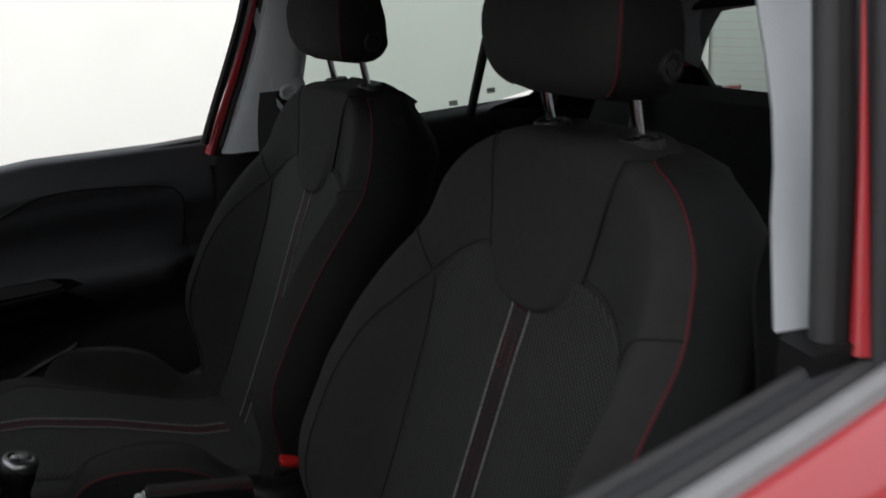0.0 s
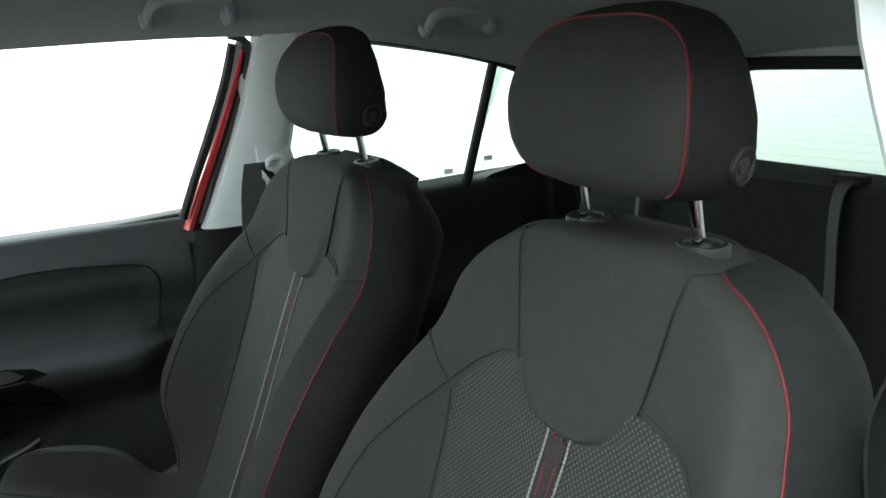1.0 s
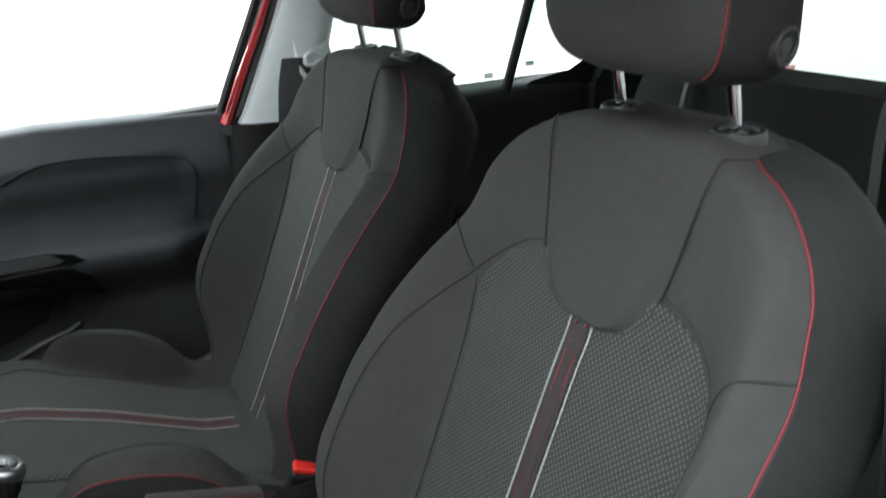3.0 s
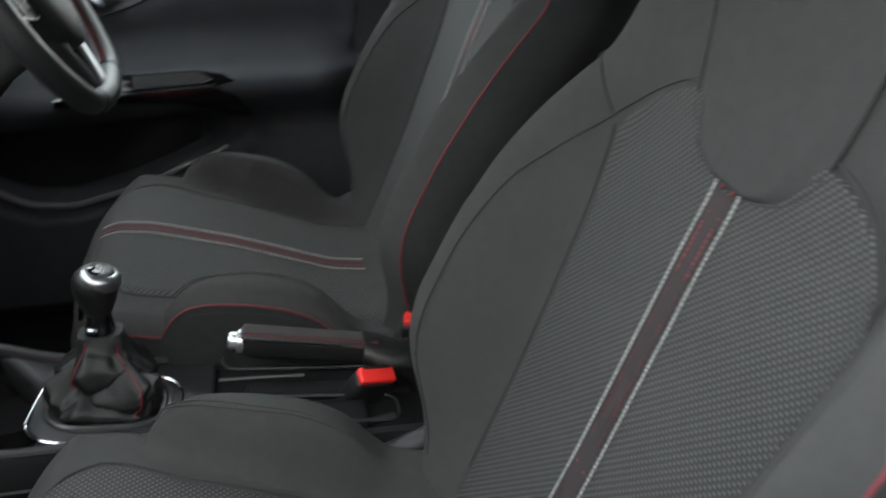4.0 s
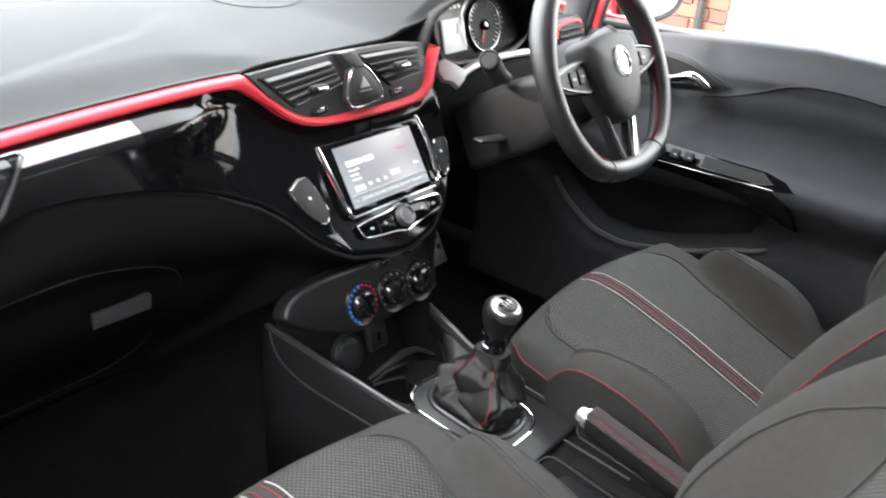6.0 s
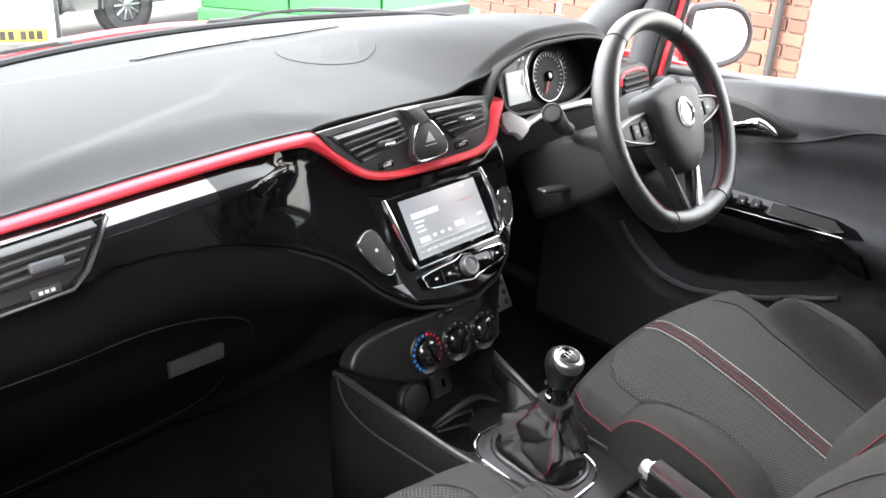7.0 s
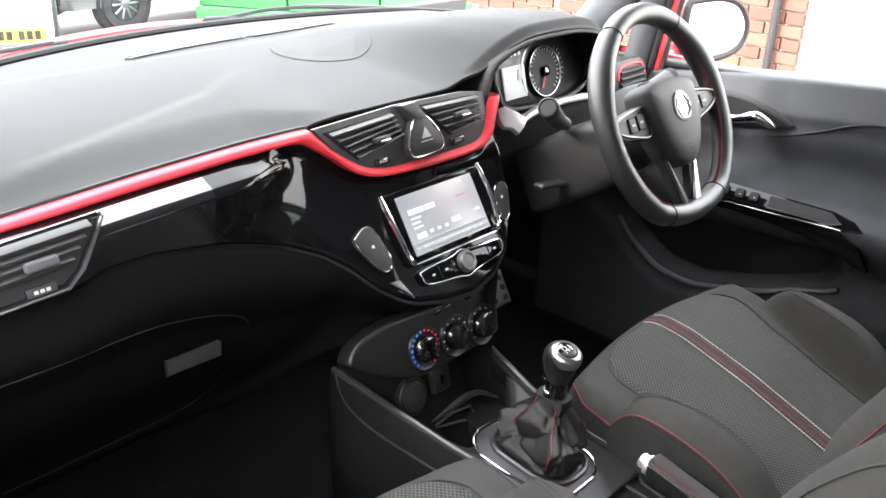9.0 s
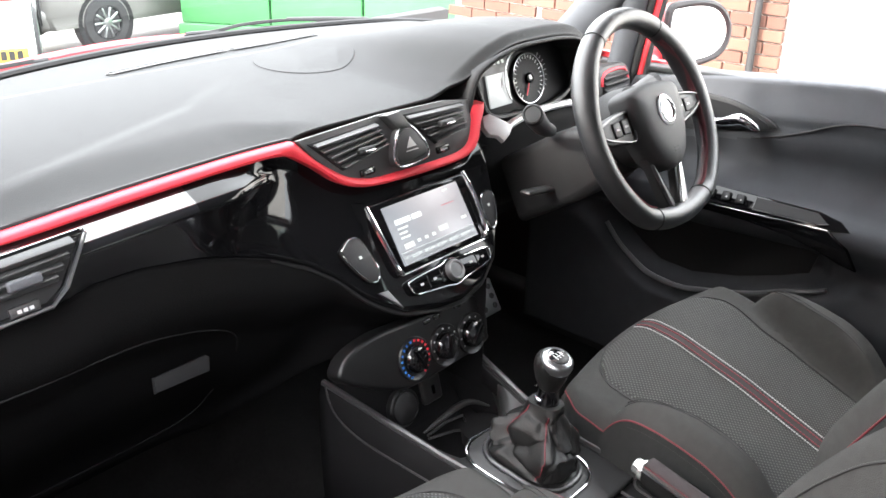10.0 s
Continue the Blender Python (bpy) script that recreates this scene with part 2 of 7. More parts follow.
def tube(name, pts, r, mat, parent=None, label="", closed=False, n=8, squash=1.0, up=(0, 0, 1)):
    """A round (or squashed) bar along pts; r a number or a list."""
    pts = [Vector(p) for p in pts]
    m = len(pts)
    rings = []
    for i in range(m):
        a = pts[i - 1] if (i > 0 or closed) else pts[0]
        b = pts[(i + 1) % m] if (i < m - 1 or closed) else pts[-1]
        d = (b - a).normalized()
        s = d.cross(Vector(up))
        if s.length < 1e-3:
            s = d.cross(Vector((1, 0.2, 0)))
        s.normalize()
        q = s.cross(d)
        rr = r[i] if isinstance(r, (list, tuple)) else r
        rings.append([pts[i] + s * rr * math.cos(2 * math.pi * k / n) + q * rr * squash * math.sin(2 * math.pi * k / n) for k in range(n)])
    if closed:
        rings.append(rings[0])
    return loft(name, rings, mat, parent, label, caps=not closed)


def rbox(name, size, m, bevel, mat, parent=None, label="", seg=3):
    bm = bmesh.new()
    bmesh.ops.create_cube(bm, size=1.0, matrix=Matrix.Diagonal((*size, 1)))
    if bevel:
        bmesh.ops.bevel(bm, geom=bm.edges[:] + bm.verts[:], offset=bevel, segments=seg, profile=0.5, affect="EDGES")
    bmesh.ops.transform(bm, matrix=m, verts=bm.verts)
    return part(name, bm, mat, parent, label)


def prism(name, outline, depth, m, bevel, mat, parent=None, label="", seg=2):
    """An outline in the local xy plane, drawn out along z by depth, with rounded edges."""
    bm = bmesh.new()
    f = bm.faces.new([bm.verts.new((p[0], p[1], 0)) for p in outline])
    f.normal_update()
    if f.normal.z > 0:
        f.normal_flip()
    g = bmesh.ops.extrude_face_region(bm, geom=[f])
    top = [v for v in g["geom"] if isinstance(v, bmesh.types.BMVert)]
    bmesh.ops.translate(bm, verts=top, vec=(0, 0, depth))
    bmesh.ops.recalc_face_normals(bm, faces=bm.faces)
    if bevel:
        tops = set(top)
        es = [e for e in bm.edges if e.verts[0] in tops and e.verts[1] in tops]
        bmesh.ops.bevel(bm, geom=es, offset=bevel, segments=seg, profile=0.5, affect="EDGES", clamp_overlap=True)
    bmesh.ops.transform(bm, matrix=m, verts=bm.verts)
    return part(name, bm, mat, parent, label)


def lathe(name, profile, m, mat, parent=None, label="", n=32):
    rings = []
    for r, z in profile:
        rings.append([m @ Vector((r * math.cos(2 * math.pi * k / n), r * math.sin(2 * math.pi * k / n), z)) for k in range(n)])
    return loft(name, rings, mat, parent, label)


def interp(x, table):
    return float(np.interp(x, [a for a, b in table], [b for a, b in table]))


def smooth(a, b, x):
    t = min(1, max(0, (x - a) / (b - a)))
    return t * t * (3 - 2 * t)


def frame_axes(o, xa, za):
    """A pose whose local x runs along xa and local z along za."""
    za = Vector(za).normalized()
    xa = (Vector(xa) - za * Vector(xa).dot(za)).normalized()
    ya = za.cross(xa)
    return Matrix.Translation(o) @ Matrix((xa, ya, za)).transposed().to_4x4()


def rounded(w, h, r, n=5):
    out = []
    for cx, cy, a0 in ((w / 2 - r, h / 2 - r, 0), (-w / 2 + r, h / 2 - r, 90), (-w / 2 + r, -h / 2 + r, 180), (w / 2 - r, -h / 2 + r, 270)):
        for k in range(n + 1):
            a = radians(a0 + 90 * k / n)
            out.append((cx + r * math.cos(a), cy + r * math.sin(a)))
    return out

# ---- outside ----
def ground_z(y):
    """The car park falls away gently ahead of the car."""
    return -0.125 * (min(max(y, 1.5), 16.0) - 1.5)


ground = grid("ground", lambda a, b: (-60 + 120 * a, -60 + 120 * b, ground_z(-60 + 120 * b)), 12, 160, "asphalt")
tagged(ground, "grey worn asphalt of the car park", "ground", kind="structure")

wall_white = rbox("wall_white", (0.2, 6.5, 2.6), pose(4.4, -1.58, 1.3), 0.01, "render")
tagged(wall_white, "bright white rendered wall beside the car", "wall", kind="structure")
wall_back = rbox("wall_back", (14, 0.2, 2.6), pose(-2.6, -4.95, 1.3), 0.01, "render")
tagged(wall_back, "bright white rendered wall behind the car", "wall", kind="structure")
# Unseen wall, added to block sun and sky light from the passenger's side.
wall_west = rbox("wall_west", (0.3, 8.0, 2.7), pose(-3.4, -0.8, 1.35), 0.01, "mortar")
tagged(wall_west, "plain grey wall out of view, added to shade the car", "wall", kind="structure")

# ---- car shell ----
ROOF_MID = [(-1.42, 1.158), (-1.36, 1.176), (-1.1, 1.305), (-0.8, 1.378), (-0.4, 1.422), (0.0, 1.428), (0.2, 1.40), (0.5, 1.335)]
ROOF_EDGE = [(-1.42, 1.12), (-1.36, 1.13), (-1.15, 1.155), (-0.82, 1.222), (-0.5, 1.288), (-0.2, 1.306), (0.2, 1.302), (0.5, 1.287)]


def roof_z(x, y):
    e = interp(y, ROOF_EDGE) + (0.035 if x < 0 else 0.0) * smooth(-1.2, -0.8, y)
    return e + (interp(y, ROOF_MID) - e) * (1 - min(1, abs(x) / 0.625) ** 2.6)


ceiling = grid("ceiling", lambda a, b: (-0.63 + 1.26 * a, -1.42 + 1.88 * b, roof_z(-0.63 + 1.26 * a, -1.42 + 1.88 * b)), 30, 40, "lining", thick=0.02, flip=True)
tagged(ceiling, "pale grey felt headlining of the car", "ceiling", kind="structure")
roof = grid("roof", lambda a, b: (-0.66 + 1.32 * a, -1.46 + 1.96 * b, roof_z((-0.66 + 1.32 * a) * 0.94, -1.46 + 1.96 * b) + 0.03), 24, 24, "red_paint", thick=0.008)
tagged(roof, "glossy red car roof panel", "roof", kind="structure")
floor = grid("floor", lambda a, b: (-0.77 + 1.54 * a, -1.45 + 2.65 * b, 0.27 + 0.12 * smooth(0.85, 1.15, -1.45 + 2.65 * b) + 0.10 * smooth(0.16, 0.08, abs(-0.77 + 1.54 * a))), 36, 24, "carpet", thick=0.03)
tagged(floor, "black carpet on the car floor", "floor", kind="structure")
for sx in (-1, 1):
    step = rbox("trim_sill", (0.12, 2.4, 0.14), pose(sx * 0.765, 0.0, 0.285), 0.02, "dark")
    tagged(step, "black sill cover inside the door opening", "trim", kind="structure")
bulkhead = grid("wall_front", lambda a, b: (-0.72 + 1.44 * a, 1.14 - 0.05 * b, 0.30 + 0.66 * b), 4, 4, "dark", thick=0.03)
tagged(bulkhead, "dark bulkhead at the end of the footwells", "wall", kind="structure")


def side_shell(sx, tag):
    """One flank of the car: outer skin, pillars, rails and rear quarter."""
    skin = grid("wall_" + tag, lambda a, b: (sx * (0.84 - 0.05 * (2 * b - 0.9) ** 2 - 0.06 * smooth(0.8, 1.6, abs(-1.62 + 3.45 * a + 0.1))), -1.62 + 3.45 * a, 0.22 + (0.70 - 0.30 * smooth(0.85, 1.5, -1.62 + 3.45 * a)) * b), 36, 8, "red_paint", thick=0.012 * sx)
    tagged(skin, "glossy red outer flank of the car", "car body", kind="structure")
    rail_pts = [(0.60, 0.50, 1.262), (0.603, 0.2, 1.275), (0.605, -0.2, 1.280), (0.61, -0.5, 1.262), (0.62, -0.82, 1.198), (0.60, -1.15, 1.10), (0.58, -1.35, 1.0)]
    up = 0.015 if sx > 0 else 0.05
    rows = []
    for p in spline(rail_pts, 40):
        xi, xe, ze = 0.48, p.x + 0.002, p.z + up - 0.020
        zi = roof_z(sx * xi, p.y) - 0.002
        cx, cz = xe - 0.030, zi - 0.30 * (zi - ze)
        row = []
        for k in range(9):
            q = k / 8
            row.append((sx * ((1 - q) ** 2 * xi + 2 * q * (1 - q) * cx + q * q * xe), p.y, (1 - q) ** 2 * zi + 2 * q * (1 - q) * cz + q * q * ze))
        row += [(sx * (xe + 0.012), p.y, ze + 0.001), (sx * (xe + 0.022), p.y, ze + 0.012), (sx * (xe + 0.022), p.y, ze + 0.04)]
        rows.append(row)
    rail = loft("trim_" + tag, rows, "lining", closed=False)
    tagged(rail, "grey headlining edge curving down to the side windows", "trim", kind="structure")
    outer = tube("roof_rail_" + tag, [(sx * (x + 0.035), y, z + up + 0.003) for x, y, z in spline(rail_pts, 30)], 0.022, "red_paint", n=8)
    tagged(outer, "red painted roof rail", "car body", kind="structure")


side_shell(1, "east")
side_shell(-1, "west")


def b_pillar(sx):
    t = thing("b_pillar", (sx * 0.68, -0.25, 0.3), "pale grey centre pillar trim with a dark lower half", "pillar", kind="structure")
    # upper trim, from the sill to the headlining
    rings = []
    for k in range(9):
        s = k / 8
        z = 0.925 + (1.275 - 0.925) * s
        y0, y1 = -0.183 - 0.170 * s + 0.050 * s * s, -0.335 - 0.09 * s + 0.03 * s * s
        x = 0.672 - 0.062 * s - 0.01 * s * s
        if sx < 0:
            z, x = 0.985 + 0.30 * s, 0.698 - 0.088 * s - (0.004 if k < 3 else 0.0) - 0.020 * smooth(0.45, 0.95, s)
            y0, y1 = -0.250 - 0.062 * s, -0.36 - 0.05 * s
        rings.append([(sx * (x + o), y, z) for o, y in ((0.045 if sx > 0 else 0.018, y0), (0.012, y0 - 0.004), (0.0, y0 - 0.02), (-0.012, (y0 + y1) / 2 - 0.02), (-0.008, y1 + 0.02), (0.008, y1 + 0.004), (0.045, y1))])
    loft("upper_trim", rings, "pillar", t, "pale grey upper trim")
    rings = []
    for k in range(7):
        s = k / 6
        z = 0.30 + 0.622 * s
        y0, y1 = -0.10 - 0.07 * s, -0.36 + 0.03 * s
        if sx < 0:
            z, y0, y1 = 0.30 + 0.684 * s, -0.20 - 0.04 * s, -0.38
        rings.append([(sx * ((0.678 if sx > 0 else 0.71) + o), y, z) for o, y in ((0.045, y0), (0.01, y0 - 0.006), (-0.006, y0 - 0.04), (-0.008, y1 + 0.04), (0.01, y1 + 0.006), (0.045, y1))])
    loft("lower_trim", rings, "dark", t, "black lower trim")
    if sx < 0:
        p = spline([(-0.668, -0.326, 1.06), (-0.652, -0.318, 1.03), (-0.643, -0.318, 0.98), (-0.650, -0.322, 0.86), (-0.665, -0.325, 0.40)], 16)
        loft("belt", [[(q.x, q.y - 0.024, q.z), (q.x - 0.004, q.y + 0.021, q.z), (q.x - 0.001, q.y + 0.021, q.z), (q.x + 0.003, q.y - 0.024, q.z)] for q in p], "side_cloth", t, "dark grey seat belt webbing")
        return
    # belt guide recess with its loop, and the belt running down
    g = frame_axes((sx * 0.655, -0.322, 1.09), (0, -1, 0.2), (-sx, 0, 0.12)) @ Matrix.Diagonal((0.85, 1, 1, 1))
    prism("belt_guide", [(-0.05, -0.07), (-0.03, -0.10), (0.02, -0.10), (0.035, -0.06), (0.03, 0.12), (0.015, 0.135), (-0.02, 0.13), (-0.035, 0.10)], 0.016, g, 0.006, "pillar", t, "raised pale grey belt height adjuster")
    prism("belt_slot", [(-0.048, -0.05), (-0.018, -0.115), (0.03, -0.115), (0.03, -0.10), (-0.01, -0.095), (-0.035, -0.04)], 0.0185, g, 0.003, "dark", t, "black belt opening")
    tube("belt_loop", [g @ Vector((-0.012 + 0.020 * math.cos(a), -0.050 + 0.010 * math.sin(a), 0.020)) for a in np.linspace(0, 2 * math.pi, 17)[:-1]], 0.006, "pillar", t, closed=True)
    pts = [(sx * 0.634, -0.285, 1.045), (sx * 0.640, -0.272, 0.95), (sx * 0.650, -0.27, 0.70), (sx * 0.665, -0.28, 0.40)]
    p = spline(pts, 12)
    loft("belt", [[(q.x, q.y - 0.023, q.z), (q.x, q.y + 0.023, q.z), (q.x - sx * 0.002, q.y + 0.023, q.z), (q.x - sx * 0.002, q.y - 0.023, q.z)] for q in p], "belt", t, "dark grey seat belt webbing")


b_pillar(1)
b_pillar(-1)


def c_pillar(sx):
    rings = []
    for k in range(9):
        s = k / 8
        z = 0.90 + 0.24 * s
        y0, y1 = -0.97 + 0.02 * s, -1.50 + 0.16 * s
        x = 0.69 - 0.075 * s
        rings.append([(sx * (x + o), y, z) for o, y in ((0.05, y0 - 0.12 * s), (0.0, y0 - 0.14 * s), (-0.02, (y0 + y1) / 2), (-0.02, y1 + 0.06), (-0.015, y1 + 0.03), (0.03, y1 + 0.03))])
    ob = loft("c_pillar", rings, "dark", None)
    tagged(ob, "dark trim of the rear roof pillar", "pillar", kind="structure")


c_pillar(1)
c_pillar(-1)


def a_pillar(sx):
    t = thing("a_pillar", (sx * 0.72, 0.7, 0.9), "dark grey windscreen pillar with a red outer edge", "pillar", kind="structure")
    pts = spline([(0.725, 0.80, 0.90), (0.70, 0.66, 1.05), (0.655, 0.52, 1.19), (0.60, 0.40, 1.29)], 14)
    tube("inner_trim", [(sx * p.x, p.y, p.z) for p in pts], 0.032, "door", t, n=12, squash=1.3)
    tube("seal", [(sx * (p.x + 0.03), p.y - 0.042, p.z - 0.004) for p in pts], 0.009, "rubber", t)
    tube("outer_skin", [(sx * (p.x + 0.045), p.y + 0.0, p.z + 0.01) for p in pts], 0.03, "red_paint", t, n=12)
    if sx > 0:
        post = spline([(0.724, 0.642, 0.870), (0.720, 0.630, 0.94), (0.714, 0.617, 0.995), (0.700, 0.595, 1.07), (0.680, 0.560, 1.14)], 14)
        tube("quarter_post", post, 0.026, "door", t, "dark grey post behind the quarter window", n=14)
        for nm, dx, dy, r, mat in (("post_seal", 0.004, -0.031, 0.007, "rubber"), ("door_edge", 0.016, -0.041, 0.009, "red_paint"), ("post_gasket", 0.012, -0.053, 0.005, "rubber")):
            tube(nm, [(p.x + dx, p.y + dy, p.z) for p in post], r, mat, t, n=8)


a_pillar(1)
a_pillar(-1)

# glazing
rear_side = rbox("trim_rear_side", (0.05, 0.55, 0.66), pose(0.70, -1.25, 0.60), 0.01, "dark")
tagged(rear_side, "dark trim beside the luggage space", "trim", kind="structure")
rear_side_2 = rbox("trim_rear_side_2", (0.05, 1.1, 0.64), pose(-0.70, -0.95, 0.60), 0.01, "dark")
tagged(rear_side_2, "dark trim beside the rear seat", "trim", kind="structure")
windscreen = grid("window_1", lambda a, b: ((-0.70 + 1.40 * a) * (1 - 0.14 * b), 1.20 - 0.55 * ((-0.70 + 1.40 * a)) ** 2 - (0.76 - 0.45 * (-0.70 + 1.40 * a) ** 2) * b, 0.955 + 0.385 * b + 0.03 * math.sin(math.pi * b) - 0.05 * (-1 + 2 * a) ** 2 * b), 16, 10, "glass")
tagged(windscreen, "clear curved windscreen of the car", "window", kind="structure")
tube("windscreen_seal", [(x, 1.122 - 0.50 * x * x, 0.976 - 0.025 * smooth(0.40, 0.75, abs(x))) for x in np.linspace(-0.72, 0.72, 40)], 0.007, "dark", windscreen, "black band at the foot of the windscreen", n=8)
rear_glass = grid("window_2", lambda a, b: (-0.60 + 1.20 * a, -1.50 + 0.14 * b + 0.24 * (-0.60 + 1.20 * a) ** 2, 0.915 + 0.235 * b), 8, 6, "tint")
tagged(rear_glass, "tinted rear window with fine heating wires", "window", kind="structure")
for k in range(11):
    z = 0.93 + 0.02 * k
    y = -1.50 + 0.14 * (z - 0.915) / 0.235 + 0.004
    w = tube("heating_wire", [(-0.54 + 1.08 * a, y + 0.24 * (-0.54 + 1.08 * a) ** 2, z) for a in np.linspace(0, 1, 9)], 0.00016, "rail", rear_glass, n=4)
frame_pts = [(x, -1.50 + 0.14 * b + 0.24 * x * x + 0.012, 0.915 + 0.235 * b) for x, b in ((-0.585, 0.12), (-0.55, -0.02), (-0.3, -0.05), (0, -0.05), (0.3, -0.05), (0.55, -0.02), (0.585, 0.12), (0.595, 0.55), (0.575, 0.90), (0.46, 1.03), (0, 1.05), (-0.46, 1.03), (-0.575, 0.90), (-0.595, 0.55))]
tube("rear_window_seal", spline(frame_pts, 70, True), 0.013, "rubber", rear_glass, closed=True)
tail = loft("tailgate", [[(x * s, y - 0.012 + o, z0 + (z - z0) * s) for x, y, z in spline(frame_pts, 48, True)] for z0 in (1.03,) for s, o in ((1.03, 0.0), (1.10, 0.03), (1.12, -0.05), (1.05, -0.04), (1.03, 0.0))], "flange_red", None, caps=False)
tagged(tail, "red tailgate flange round the rear window, darkened for shade", "tailgate", kind="structure")
lower_tail = rbox("tailgate_lower", (1.36, 0.08, 0.60), pose(0, -1.62, 0.58), 0.03, "red_paint")
tagged(lower_tail, "red lower tailgate", "tailgate", kind="structure")
spoiler = rbox("roof_spoiler", (1.16, 0.42, 0.03), pose(0, -1.63, 1.222, -4), 0.012, "red_paint")
tagged(spoiler, "red roof spoiler over the rear window", "spoiler", kind="structure")
inner_tail = rbox("tailgate_trim", (1.28, 0.05, 0.30), pose(0, -1.475, 0.755), 0.015, "lower")
tagged(inner_tail, "dark inner trim below the rear window", "trim", kind="structure")
ledge = rbox("window_ledge", (1.20, 0.05, 0.012), pose(0, -1.455, 0.905), 0.004, "plastic")
tagged(ledge, "grey ledge below the rear window", "trim", kind="structure")
parcel = rbox("parcel_shelf", (1.22, 0.50, 0.025), pose(0, -1.27, 0.875), 0.008, "lower")
tagged(parcel, "black parcel shelf behind the rear seat", "shelf", kind="structure")

header = loft("trim_header", [[(x, -1.318, 1.206 - 0.12 * x * x), (x, -1.322, 1.176 - 0.09 * x * x), (x, -1.328, 1.174 - 0.09 * x * x), (x, -1.336, 1.178 - 0.09 * x * x), (x, -1.332, 1.206 - 0.12 * x * x)] for x in np.linspace(-0.54, 0.54, 30)], "lining")
tagged(header, "pale grey trim over the rear window", "trim", kind="structure")

# bonnet and wing line ahead of the windscreen
bonnet = grid("bonnet", lambda a, b: (-0.74 + 1.48 * a, 1.27 - 0.50 * (-0.74 + 1.48 * a) ** 2 + 0.80 * b, 0.960 - 0.045 * abs(-1 + 2 * a) ** 2 - 0.012 * smooth(0.5, 0.8, a) - 0.30 * b - 0.05 * b * b), 30, 12, "red_paint", thick=0.015)
tagged(bonnet, "glossy red bonnet of the car", "bonnet", kind="structure")
scuttle = grid("scuttle", lambda a, b: (-0.72 + 1.44 * a, 1.09 - 0.52 * (-0.72 + 1.44 * a) ** 2 + 0.17 * b, 0.950 - 0.012 * b - 0.03 * math.sin(math.pi * b) - 0.035 * abs(-1 + 2 * a) ** 2), 30, 8, "rubber", thick=0.01)
tagged(scuttle, "black plastic panel under the wipers", "trim", kind="structure")
nose = rbox("car_nose", (1.5, 0.10, 0.50), pose(0, 1.98, 0.45), 0.04, "red_paint")
tagged(nose, "red front end of the car", "car body", kind="structure")
# ---- seats ----
PIPE = [(0.0, 0.210), (0.05, 0.236), (0.10, 0.253), (0.14, 0.263), (0.20, 0.267), (0.30, 0.268), (0.38, 0.263), (0.46, 0.248), (0.512, 0.234), (0.545, 0.227), (0.57, 0.212), (0.592, 0.191), (0.609, 0.168), (0.622, 0.140), (0.632, 0.110)]
OUTLINE = [(-0.03, 0.205), (0.0, 0.222), (0.05, 0.248), (0.10, 0.270), (0.15, 0.284), (0.20, 0.290), (0.35, 0.288), (0.43, 0.277), (0.465, 0.270), (0.528, 0.256), (0.55, 0.250), (0.583, 0.236), (0.605, 0.222), (0.625, 0.200), (0.64, 0.168), (0.652, 0.135), (0.661, 0.10), (0.667, 0.06)]
CREST = [(-0.03, 0.0), (0.05, 0.012), (0.09, 0.035), (0.12, 0.060), (0.15, 0.077), (0.19, 0.087), (0.28, 0.088), (0.36, 0.079), (0.41, 0.068), (0.445, 0.057), (0.47, 0.047), (0.485, 0.041), (0.51, 0.040), (0.56, 0.045), (0.60, 0.046), (0.63, 0.040)]
HOLLOW = [(-0.03, -0.03), (0.05, -0.03), (0.2, -0.020), (0.3, -0.010), (0.4, 0.0), (0.45, 0.003), (0.50, 0.014), (0.55, 0.027), (0.58, 0.037), (0.61, 0.044), (0.63, 0.043)]
DV = Vector((0, -0.46, 0.888)).normalized()
DN = Vector((0, DV.z, -DV.y))


def soft(x, table, r=0.018):
    """Table value, eased over the corners."""
    return sum(interp(x + r * k / 3, table) for k in range(-3, 4)) / 7


def back_point(c, u, v, w):
    return Vector((c, -0.042, 0.50)) + Vector((u, 0, 0)) + DV * v + DN * w


def back_w(u, v):
    """Height of the backrest's face over its plane."""
    au = abs(u)
    p, o = soft(v, PIPE, 0.008), soft(v, OUTLINE, 0.006)
    o = max(o, p + 0.006)
    mid, crest = soft(v, HOLLOW), soft(v, CREST)
    low = 1 - smooth(0.42, 0.54, v)
    k = smooth(0.105 + 0.055 * low, min(0.250, p * 0.93), au)
    drop = (0.024 + 0.008 * low) * smooth(p - 0.036, p + 0.004, au) ** 1.6
    out = 0.045 * min(1.0, max(0.0, (au - p) / (o - p))) ** 1.6
    return mid + (crest - mid) * k - drop - out * (1 - 0.5 * smooth(0.58, 0.65, v)) - 0.062 * smooth(0.618, 0.668, v) ** 1.5


